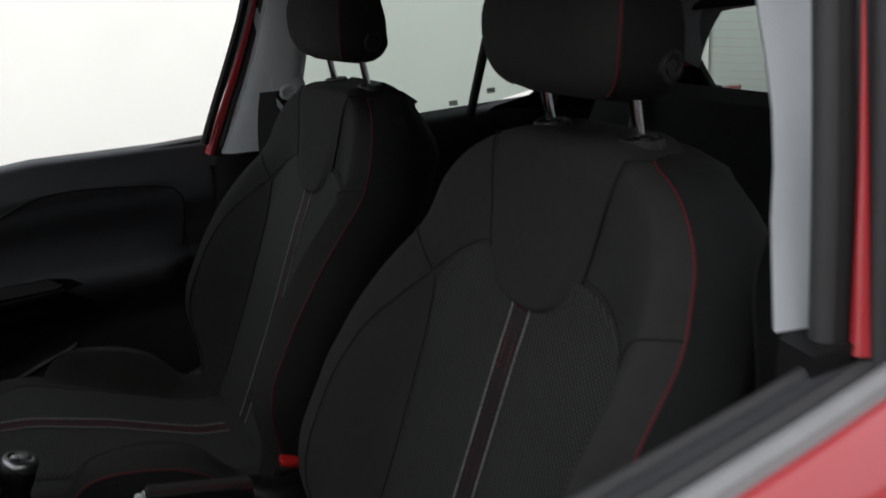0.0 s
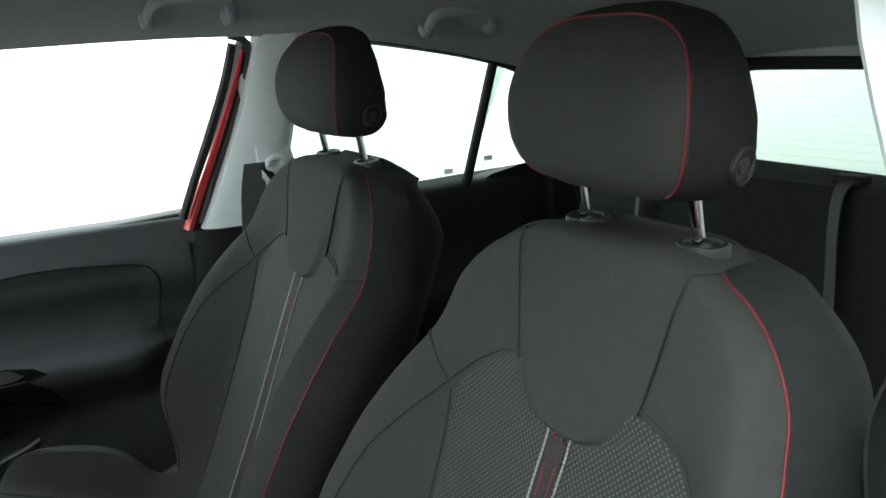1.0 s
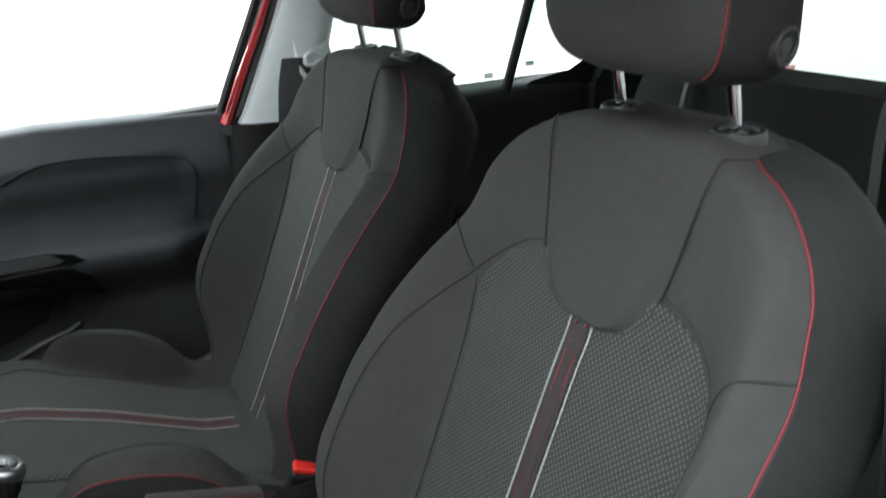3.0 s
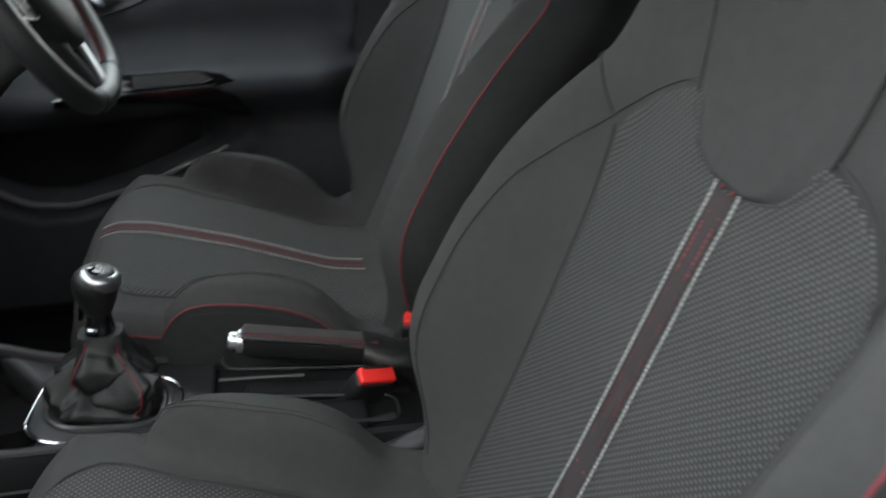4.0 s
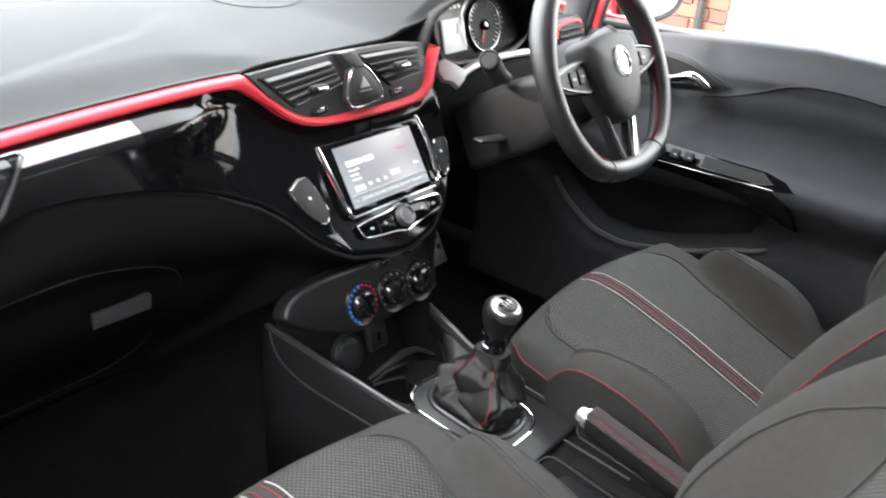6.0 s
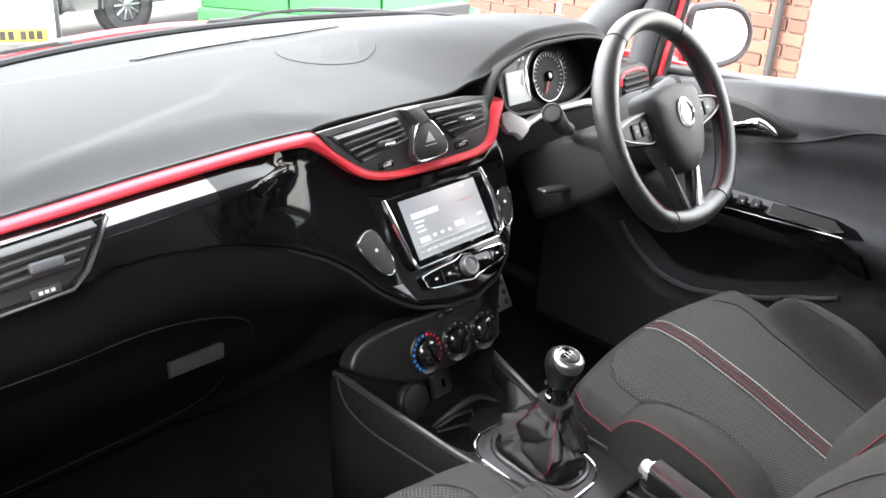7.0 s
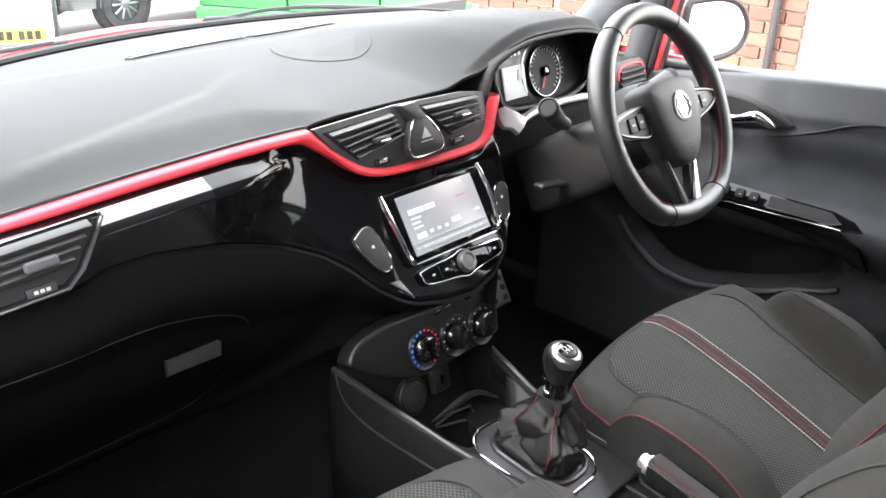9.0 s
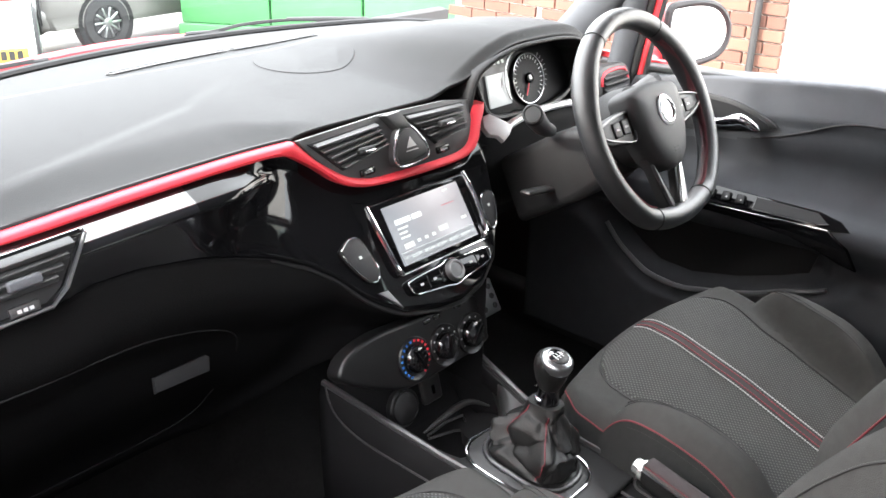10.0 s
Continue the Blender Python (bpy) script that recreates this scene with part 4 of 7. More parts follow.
loft("speaker_lid", lid, "pad", pad, "round speaker lid", caps=True)

# red lacquer line: a crowned ribbon between an upper and a lower edge
ut, lt = spline([(x, z, 0) for x, z in TOP], 140), spline([(x, z, 0) for x, z in BOT], 140)
ribbon = []
for p, q in zip(ut, lt):
    ring = []
    for k, d in ((0.0, 0.0), (0.06, -0.006), (0.25, -0.0095), (0.55, -0.011), (0.85, -0.0095), (0.96, -0.006), (1.0, 0.0)):
        x, z = p.x + (q.x - p.x) * k, p.y + (q.y - p.y) * k
        k2 = smooth(-0.2, -0.12, x)
        ring.append(Vector((x, 0.5645 * (1 - k2) + (0.5470 + 0.3 * (z - 0.92)) * k2 + d, z)))
    ring += [ring[-1] + Vector((0, 0.012, 0)), ring[0] + Vector((0, 0.012, 0))]
    ribbon.append(ring)
loft("red_trim", ribbon, "red_gloss", dash, "glossy red lacquer strip")
tube("trim_gap", [Vector((p.x, 0.572, p.y + 0.001)) for p in ut[:58]], 0.0028, "dark", dash, n=6)


# piano black band and centre stack
def shelf(x):
    """1 on the passenger's side, where the panel stands out as a shelf, 0 at the stack."""
    return smooth(-0.140, -0.310, x)


def passenger(x):
    """How far the lower edge has left the stack's plane."""
    return smooth(-0.13, -0.36, x)


def gloss_pt(a, b):
    x = -0.74 + 0.91 * a
    z0, z1 = interp(x, LOW) + 0.011 * passenger(x), interp(x, BOT) + 0.003
    z = z1 + (z0 - z1) * b
    stand = interp(x, [(-0.30, 0.0), (-0.19, 0.003), (-0.11, -0.003), (0.17, -0.003)])
    mid = Vector((x, face_y(min(z, 0.927)) + stand * smooth(0.0, 0.15, b) + 0.012 * smooth(0.93, 1, b), z))
    # shelf with a rounded edge, then an upright face
    c = min(1, b / 0.30)
    d = max(0, (b - 0.30) / 0.70)
    zs = z1 - 0.019 * c - 0.006 * smooth(0.8, 1, c)
    zf = zs + (z0 - zs) * d
    k = shelf(x) * (1 - d) + passenger(x) * d
    yf = (face_y(min(zf, 0.927)) + stand) * (1 - k) + (0.523 + 0.014 * d) * k
    out = Vector((x, 0.566 - (0.566 - yf) * min(1, c * 1.04) + 0.010 * smooth(0.9, 1, d), zf))
    return mid.lerp(out, shelf(x))


stack = grid("gloss_panel", gloss_pt, 130, 44, "gloss", dash, "piano black trim panel", thick=0.012, flip=True)
# Same piano black round the stack, with its reflections weakened in the material.
stack.data.materials.append(M["stack_gloss"])
for f in stack.data.polygons:
    f.material_index = 1 if -0.34 < f.center.x < 0.22 else 0
tube("panel_edge", [gloss_pt(a, 0.985) + Vector((0, -0.003, 0)) for a in np.linspace(0, 1, 90)], 0.003, "dark", dash, n=8)


# lower dash under the band, down to the footwell
def lower_pt(a, b):
    x = -0.74 + 0.93 * a
    pas = smooth(-0.13, -0.24, x)
    zt = interp(x, LOW) + 0.004 + 0.011 * passenger(x)
    zb = 0.50 * pas + 0.66 * (1 - pas)
    z = zt + (zb - zt) * b
    y = face_y(interp(x, LOW) + 0.004) * (1 - passenger(x)) + 0.534 * passenger(x) + 0.004
    y -= 0.016 * math.sin(math.pi * min(1, b * 3)) * pas
    y += pas * (0.05 * smooth(0.1, 0.5, b) + 0.14 * smooth(0.4, 1, b)) + (1 - pas) * 0.05 * smooth(0, 0.6, b)
    return Vector((x, y, z))


lower = grid("lower_dash", lower_pt, 80, 30, "dash_low", dash, "black grained lower dash, darkened for shade", thick=0.01, flip=True)
# glovebox lid line and grip
gl = [lower_pt(a, b) + Vector((0, -0.001, 0)) for a, b in [(0.06, 0.22), (0.2, 0.22), (0.35, 0.24), (0.46, 0.28), (0.50, 0.4), (0.505, 0.7), (0.48, 0.92), (0.3, 0.95), (0.1, 0.95)]]
tube("glovebox_gap", spline(gl, 50), 0.0012, "lower", lower, n=6)
gm = frame_axes((-0.385, 0.530, 0.737), (1, 0, 0), (0, -1, 0.55))
prism("glovebox_grip", [(-0.038, -0.010), (0.034, -0.012), (0.040, 0.004), (0.036, 0.008), (-0.034, 0.008)], 0.006, gm, 0.003, "deep", lower, "black glovebox grip")

# side cheek of the stack on the driver's side, knee panel under the wheel
rings = []
for b in np.linspace(0, 1, 8):
    z = 0.90 - 0.36 * b
    y = face_y(max(z, 0.71)) + 0.004
    k = 0.010 + 0.085 * smooth(0.12, 0.62, b)
    rings.append([(0.166 - k, y, z), (0.172 - k, y + 0.02, z), (0.160 - k, y + 0.20, z), (0.08, y + 0.20, z)])
loft("stack_cheek", rings, "lower", dash)
knee = grid("knee_panel", lambda a, b: (0.15 + 0.58 * a, 0.60 + 0.075 * smooth(0.655, 0.72, a) * (1 - smooth(0.28, 0.36, b)) - 0.04 * math.sin(math.pi * a) - 0.03 * b + 0.20 * smooth(0.4, 1, b), 0.892 - 0.262 * b), 20, 14, "lower", dash, thick=0.01, flip=True)
rbox("kick_panel", (0.02, 0.56, 0.64), pose(0.757, 0.86, 0.58), 0.005, "dark", dash)

# centre vents
vm = frame_axes((0, 0.5445, 0.920), (1, 0, 0), (0, -1, 0.3))


def on_vent(x, z):
    """Local plane coordinates of a point of the vent face."""
    return (x, (z - 0.920) * math.sqrt(1 + 0.09))


outline = [on_vent(x, z) for x, z in ((-0.176, 0.964), (-0.157, 0.942), (-0.135, 0.920), (-0.112, 0.904), (-0.07, 0.890), (-0.01, 0.886), (0.07, 0.885), (0.115, 0.888), (0.138, 0.901), (0.150, 0.925), (0.152, 0.957), (0.10, 0.965), (-0.03, 0.969))]
bezel = prism("vent_bezel", outline, 0.006, vm @ pose(0, 0, -0.004), 0.002, "cover", dash, "black vent surround")


def vent(corners, n, tab):
    """A vent through four corners (top left, top right, bottom right, bottom left) with slats and a slider."""
    v = prism("vent", [on_vent(*p) for p in corners], 0.004, vm @ pose(0, 0, 0.0), 0.001, "dark", dash, "dark air vent with slats")
    tl, tr, br, bl = [Vector((*on_vent(*p), 0)) for p in corners]
    for k in range(n):
        s = (k + 0.5) / n
        p, q = tl.lerp(bl, s), tr.lerp(br, s)
        d = q - p
        mid = (p + q) / 2
        rbox("slat", (d.length - 0.008, 0.0028, 0.014), vm @ Matrix.Translation((mid.x, mid.y, 0.005)) @ pose(0, 0, 0, 24, 0, math.degrees(math.atan2(d.y, d.x))), 0.0011, "cover", v, seg=2)
    x, z = tab
    rbox("slider", (0.028, 0.009, 0.010), vm @ Matrix.Translation((*on_vent(x, z), 0.014)), 0.003, "plastic", v)
    rbox("slider_cap", (0.018, 0.0035, 0.004), vm @ Matrix.Translation((on_vent(x + 0.003, z)[0], on_vent(x, z)[1] - 0.002, 0.0195)), 0.001, "chrome", v, "chrome slider cap")
    return v


vent(((-0.162, 0.957), (-0.040, 0.9615), (-0.026, 0.930), (-0.115, 0.914)), 5, (-0.078, 0.932))
vent(((0.006, 0.9615), (0.134, 0.957), (0.131, 0.919), (0.062, 0.911)), 5, (0.082, 0.936))
prism("vent_post", [on_vent(x, z) for x, z in ((-0.034, 0.967), (-0.004, 0.968), (0.012, 0.945), (-0.014, 0.945))], 0.016, vm, 0.003, "cover", dash)
hz = [on_vent(x, z) for x, z in ((-0.012, 0.946), (0.010, 0.946), (0.030, 0.924), (0.036, 0.909), (0.028, 0.899), (-0.018, 0.897), (-0.030, 0.906), (-0.027, 0.922))]
hc = spline([(*p, 0) for p in hz], 40, True)
prism("button_surround", [(p.x, p.y) for p in hc], 0.014, vm, 0.003, "cover", dash)
tube("button_ring", [vm @ Vector((p.x, p.y, 0.014)) for p in hc], 0.0013, "chrome", dash, "chrome ring round the hazard button", closed=True, n=6)
hb = prism("hazard_button", [(p.x * 0.84 + 0.0003, (p.y - 0.002) * 0.84 + 0.002) for p in hc], 0.0165, vm, 0.002, "plastic", dash, "black hazard light button")
tri = [Vector((0.002 + 0.011 * math.cos(a), 0.004 + 0.010 * math.sin(a), 0.0172)) for a in (math.pi / 2, math.pi * 7 / 6, math.pi * 11 / 6)]
mesh("warning_mark", [vm @ p for p in tri], [(0, 1, 2)], "white", hb, "white warning triangle", smooth=False)
mesh("warning_line", [vm @ Vector(p) for p in ((-0.010, -0.006, 0.0172), (0.014, -0.006, 0.0172), (0.014, -0.0045, 0.0172), (-0.010, -0.0045, 0.0172))], [(0, 1, 2, 3)], "white", hb, smooth=False)
for x, z in ((-0.074, 0.9035), (0.075, 0.9015)):
    g = vm @ Matrix.Translation((*on_vent(x, z), 0.002)) @ pose(0, 0, 0, 0, 0, 2)
    sw = rbox("vent_switch", (0.026, 0.010, 0.008), g, 0.002, "gloss", dash, "small vent wheel with a white mark")
    for k in (-1, 0, 1):
        rbox("mark", (0.0035, 0.003, 0.001), g @ Matrix.Translation((k * 0.005, 0, 0.0042)), 0.0, "white", sw)

# silver end cap and strip under the instruments
cap_m = frame_axes((0.213, 0.540, 0.903), (1, -0.30, 0), (-0.32, -0.78, 0.55))
prism("silver_cap", [(-0.026, 0.022), (-0.012, 0.025), (0.008, 0.012), (0.022, 0.000), (0.014, -0.012), (0.000, -0.022), (-0.008, -0.012), (-0.022, -0.008), (-0.028, 0.006)], 0.012, cap_m @ pose(0, 0, -0.008), 0.003, "silver_plastic", dash, "satin silver end cap")
tube("silver_strip", spline([(0.225, 0.552, 0.884), (0.27, 0.556, 0.898), (0.34, 0.56, 0.903), (0.42, 0.56, 0.900), (0.50, 0.56, 0.890)], 30), 0.0065, "silver_plastic", dash, "satin silver strip", n=8)

# passenger's end vent
pm = frame_axes((-0.58, 0.526, 0.916), (1, 0, 0.02), (0, -1, 0.3))
pv = prism("side_vent", [(-0.15, -0.040), (0.055, -0.036), (0.075, -0.022), (0.108, 0.024), (0.104, 0.030), (-0.15, 0.022)], 0.010, pm, 0.002, "gloss", dash, "side air vent with a bright gloss rim")
prism("vent_well", [(-0.145, -0.033), (0.049, -0.029), (0.066, -0.019), (0.097, 0.022), (-0.145, 0.015)], 0.0115, pm, 0.0, "dark", pv)
for k in range(4):
    s = (k + 0.35) / 4.3
    yl, xr = 0.017 - 0.035 * s, 0.093 - 0.036 * s
    rbox("slat", (xr + 0.143, 0.0065, 0.012), pm @ Matrix.Translation(((xr - 0.143) / 2, yl + 0.003 * (1 - s), 0.014)) @ pose(0, 0, 0, 35, 0, 1.6), 0.0015, "plastic", pv, seg=2)
rbox("slider", (0.034, 0.011, 0.008), pm @ Matrix.Translation((0.032, -0.002, 0.021)), 0.003, "door", pv)
g = pm @ Matrix.Translation((0.027, -0.0275, 0.013))
sw = rbox("vent_switch", (0.030, 0.011, 0.006), g, 0.002, "plastic", pv)
for k in (-1, 0, 1):
    rbox("mark", (0.004, 0.0035, 0.001), g @ Matrix.Translation((k * 0.006, 0, 0.0032)), 0, "white", sw)
tube("vent_rim", [pm @ Vector((*p, 0.011)) for p in ((-0.15, -0.039), (0.054, -0.035), (0.073, -0.0215), (0.106, 0.024), (0.103, 0.029))], 0.0022, "satin", pv, "bright rim", n=6)

# ---- touch screen and its keys ----
sm = frame_axes((0.011, 0.5035, 0.8145), (1, 0, 0), (0, -1, 0.65))


def glow(name, c0, c1):
    """Display glass that glows, from c0 on one side to c1 on the other."""
    m = bpy.data.materials.new(name)
    m.use_nodes = True
    nt = m.node_tree
    b = nt.nodes["Principled BSDF"]
    b.inputs["Base Color"].default_value = (0.02, 0.02, 0.02, 1)
    b.inputs["Roughness"].default_value = 0.25
    tc = nt.nodes.new("ShaderNodeTexCoord")
    gr = nt.nodes.new("ShaderNodeTexNoise")
    gr.inputs["Scale"].default_value = 6.0
    gr.inputs["Detail"].default_value = 0
    cr = nt.nodes.new("ShaderNodeValToRGB")
    cr.color_ramp.elements[0].position, cr.color_ramp.elements[1].position = 0.35, 0.65
    cr.color_ramp.elements[0].color, cr.color_ramp.elements[1].color = (*c0, 1), (*c1, 1)
    nt.links.new(tc.outputs["Object"], gr.inputs["Vector"])
    nt.links.new(gr.outputs[0], cr.inputs[0])
    nt.links.new(cr.outputs[0], b.inputs["Emission Color"])
    b.inputs["Emission Strength"].default_value = 0.10
    return m


M["display"] = glow("display_glow", (0.22, 0.24, 0.27), (0.52, 0.50, 0.52))
M["key_glow"] = material("pale_key_glow", (0.3, 0.32, 0.32), 0.4, emit=(0.5, 0.56, 0.52), strength=0.09)
M["red_glow"] = material("dim_red_glow", (0.2, 0.05, 0.06), 0.4, emit=(0.5, 0.08, 0.12), strength=0.07)
M["band_glow"] = material("grey_band_glow", (0.1, 0.1, 0.11), 0.4, emit=(0.16, 0.18, 0.19), strength=0.10)
head_unit = thing("infotainment_unit", (0.011, 0.52, 0.81), "touch screen radio with chrome side strips and keys below", "car radio")
rbox("bezel", (0.196, 0.103, 0.012), sm @ pose(0, 0, 0.002), 0.004, "stack_gloss", head_unit, "piano black bezel")
disp = rbox("display", (0.153, 0.084, 0.003), sm @ pose(-0.002, 0, 0.0078), 0.0, "display", head_unit, "lit radio display with station list")


def bar(x, y, w, h, mat, lift=0.0098):
    return mesh("bar", [sm @ Vector((x + i, y + j, lift)) for i, j in ((0, 0), (w, 0), (w, h), (0, h))], [(0, 1, 2, 3)], mat, disp, smooth=False)


def letters(text, x, y, size, mat, m, parent, lift=0.0098):
    cu = bpy.data.curves.new("text", "FONT")
    cu.body, cu.size = text, size
    tmp = bpy.data.objects.new("text", cu)
    scene.collection.objects.link(tmp)
    bpy.context.view_layer.update()
    me = bpy.data.meshes.new_from_object(tmp.evaluated_get(bpy.context.evaluated_depsgraph_get()))
    bpy.data.objects.remove(tmp)
    me.transform(m @ Matrix.Translation((x, y, lift)))
    me.materials.clear()
    me.materials.append(M[mat])
    return attach(new("lettering", me), parent)


# station name and song lines as plain bars
bar(-0.066, 0.0135, 0.030, 0.0068, "screen_white")
bar(-0.033, 0.0135, 0.019, 0.0068, "screen_white")
for k, w in enumerate((0.020, 0.016, 0.018)):
    bar(-0.066, 0.0060 - 0.0065 * k, w, 0.0028, "key_glow")
bar(-0.066, -0.0215, 0.019, 0.0075, "key_glow")
bar(0.006, -0.0165, 0.019, 0.0075, "key_glow")
for x in (-0.040, -0.025, -0.010):
    bar(x, -0.0185, 0.007, 0.0045, "key_glow")
bar(0.055, -0.012, 0.012, 0.004, "key_glow")
bar(0.040, 0.0345, 0.011, 0.003, "key_glow")
bar(0.028, 0.016, 0.026, 0.0012, "red_glow")
bar(-0.076, -0.0405, 0.149, 0.0145, "band_glow", 0.0095)
bar(-0.076, -0.0255, 0.149, 0.0006, "key_glow")
for k in range(5):
    letters("87.5 FM", -0.060 + 0.0255 * k, -0.0352, 0.0062, "screen_white", sm, disp)
letters("<", -0.072, -0.0355, 0.008, "screen_white", sm, disp)
letters(">", 0.0665, -0.0355, 0.008, "screen_white", sm, disp)

for sx, top in ((-1, 0.050), (1, 0.052)):
    tube("side_strip", spline([sm @ Vector((sx * 0.0985, top, 0.004)), sm @ Vector((sx * 0.099, 0.01, 0.010)), sm @ Vector((sx * 0.093, -0.040, 0.010)), sm @ Vector((sx * 0.086, -0.0505, 0.007))], 20), 0.0040, "chrome", head_unit, "chrome side strip", n=8)
tube("bottom_strip", [sm @ Vector((x, -0.0515, 0.007)) for x in (-0.084, 0.0, 0.088)], 0.0018, "dark_chrome", head_unit, "thin chrome edge", n=6)
# key bar with the round volume knob
kb = [(-0.083, -0.072), (-0.078, -0.063), (-0.02, -0.060), (0.0, -0.056), (0.02, -0.060), (0.078, -0.063), (0.083, -0.072), (0.074, -0.083), (0.02, -0.090), (0.0, -0.094), (-0.02, -0.090), (-0.074, -0.083)]
kc = spline([(*p, 0) for p in kb], 60, True)
keys = prism("key_bar", [(p.x, p.y) for p in kc], 0.010, sm, 0.003, "stack_gloss", head_unit, "black key bar with a chrome rim")
tube("key_rim", [sm @ Vector((p.x, p.y, 0.008)) for p in kc], 0.0014, "chrome", keys, "chrome rim", closed=True, n=6)
for x in (-0.064, -0.038, 0.038, 0.064):
    rbox("key_gap", (0.001, 0.018, 0.002), sm @ pose(x + 0.013, -0.0735, 0.010), 0, "dark", keys)
    rbox("mark", (0.005, 0.003, 0.001), sm @ pose(x, -0.0735, 0.0104), 0, "white", keys)
lathe("volume_knob", [(0.0155, 0.006), (0.0155, 0.016), (0.0135, 0.019), (0.011, 0.019), (0.010, 0.017), (0.001, 0.018)], sm @ pose(0, -0.0745, 0), "dull_silver", head_unit, "round silver volume knob", n=28)

# shield-shaped keys either side of the screen
for nm, shape in (("seat_heating_key", [(-0.166, 0.004), (-0.160, 0.012), (-0.146, 0.019), (-0.132, 0.016), (-0.125, -0.002), (-0.120, -0.030), (-0.126, -0.043), (-0.140, -0.042), (-0.156, -0.020)]), ("drive_key", [(0.119, 0.010), (0.136, 0.012), (0.142, 0.000), (0.128, -0.032), (0.117, -0.041), (0.109, -0.038), (0.108, -0.008)])):
    sc = spline([(*p, 0) for p in shape], 44, True)
    kk = prism(nm, [(p.x, p.y) for p in sc], 0.007, sm, 0.003, "plastic", dash, "black key with a chrome rim")
    tube("key_rim", [sm @ Vector((p.x, p.y, 0.006)) for p in sc], 0.0013, "dark_chrome", kk, "chrome rim", closed=True, n=6)
    cx = sum(p[0] for p in shape) / len(shape)
    rbox("mark", (0.004, 0.004, 0.001), sm @ pose(cx, -0.008, 0.0072), 0.0, "key_glow", kk)
# silver wedges beside the screen
prism("silver_wedge", [(-0.135, -0.060), (-0.118, -0.062), (-0.104, -0.092)], 0.005, sm, 0.001, "dull_silver", dash, "dull silver wedge")

# ---- heater panel ----
hm = frame_axes((-0.06, 0.452, 0.655), (1, 0, 0), (0, -1, 0.30))
heater = thing("heater_panel", (-0.06, 0.47, 0.65), "black heater panel with three round dials", "heater controls")
ho = spline([(*p, 0) for p in ((-0.142, 0.026), (-0.120, 0.045), (-0.07, 0.053), (0.0, 0.049), (0.10, 0.042), (0.138, 0.036), (0.150, 0.018), (0.147, -0.020), (0.130, -0.038), (0.0, -0.042), (-0.05, -0.034), (-0.10, -0.010), (-0.132, 0.010))], 70, True)
prism("faceplate", [(p.x, p.y) for p in ho], 0.026, hm @ pose(0, 0, -0.026), 0.012, "panel", heater, seg=5)
for k, x in enumerate((-0.012, 0.050, 0.108)):
    dm = hm @ pose(x, -0.003 - 0.004 * k, 0.0)
    d = lathe("dial", [(0.0310, -0.004), (0.0310, 0.0020), (0.0298, 0.0036), (0.0285, 0.0030), (0.0225, 0.0010), (0.0205, 0.0010)], dm, "panel", heater, "round black dial", n=36)
    lathe("knob", [(0.0205, 0.0), (0.0203, 0.006), (0.0185, 0.0105), (0.0140, 0.0130), (0.001, 0.0138)], dm, "gloss", d, "glossy black turning knob", n=32)
    rbox("grip", (0.0055, 0.036, 0.008), dm @ pose(0, 0, 0.0135, 0, 0, 24 - 36 * k), 0.0025, "stack_gloss", d, "raised grip bar")
    if k == 0:
        for j in range(18):
            a = radians(240 - 300 * j / 17)
            rbox("temperature_mark", (0.0032, 0.0032, 0.001), dm @ pose(0.0258 * math.cos(a), 0.0258 * math.sin(a), 0.0036, 0, 0, math.degrees(a)), 0.0, "blue_print" if j < 9 else "red_print", d, "blue mark" if j < 9 else "red mark")
    else:
        for j in range(9):
            a = radians(210 - 240 * j / 8)
            rbox("mark", (0.0022, 0.0022, 0.001), dm @ pose(0.0248 * math.cos(a), 0.0248 * math.sin(a), 0.0036), 0.0, "white", d)
for x in (0.025, 0.045, 0.09):
    rbox("key", (0.014, 0.007, 0.006), hm @ pose(x, 0.038, 0.0), 0.002, "gloss", heater)
# ---- centre console ----
console = thing("centre_console", (0, 0.25, 0.3), "black plastic centre console with storage bin and cup holder", "console")


def console_half(y):
    return interp(y, [(-0.30, 0.095), (0.0, 0.10), (0.2, 0.112), (0.35, 0.130), (0.45, 0.140), (0.56, 0.142)])


def rail_z(y):
    return interp(y, [(-0.30, 0.50), (0.0, 0.515), (0.10, 0.532), (0.2, 0.549), (0.25, 0.556), (0.30, 0.560), (0.35, 0.566), (0.40, 0.574), (0.46, 0.582), (0.56, 0.590)])


def right_half(y):
    return interp(y, [(-0.30, 0.080), (0.0, 0.078), (0.2, 0.072), (0.30, 0.071), (0.36, 0.074), (0.42, 0.084), (0.48, 0.094), (0.56, 0.112)])


def right_z(y):
    return interp(y, [(-0.30, 0.50), (0.0, 0.512), (0.12, 0.528), (0.25, 0.540), (0.33, 0.552), (0.40, 0.571), (0.47, 0.587), (0.56, 0.597)])


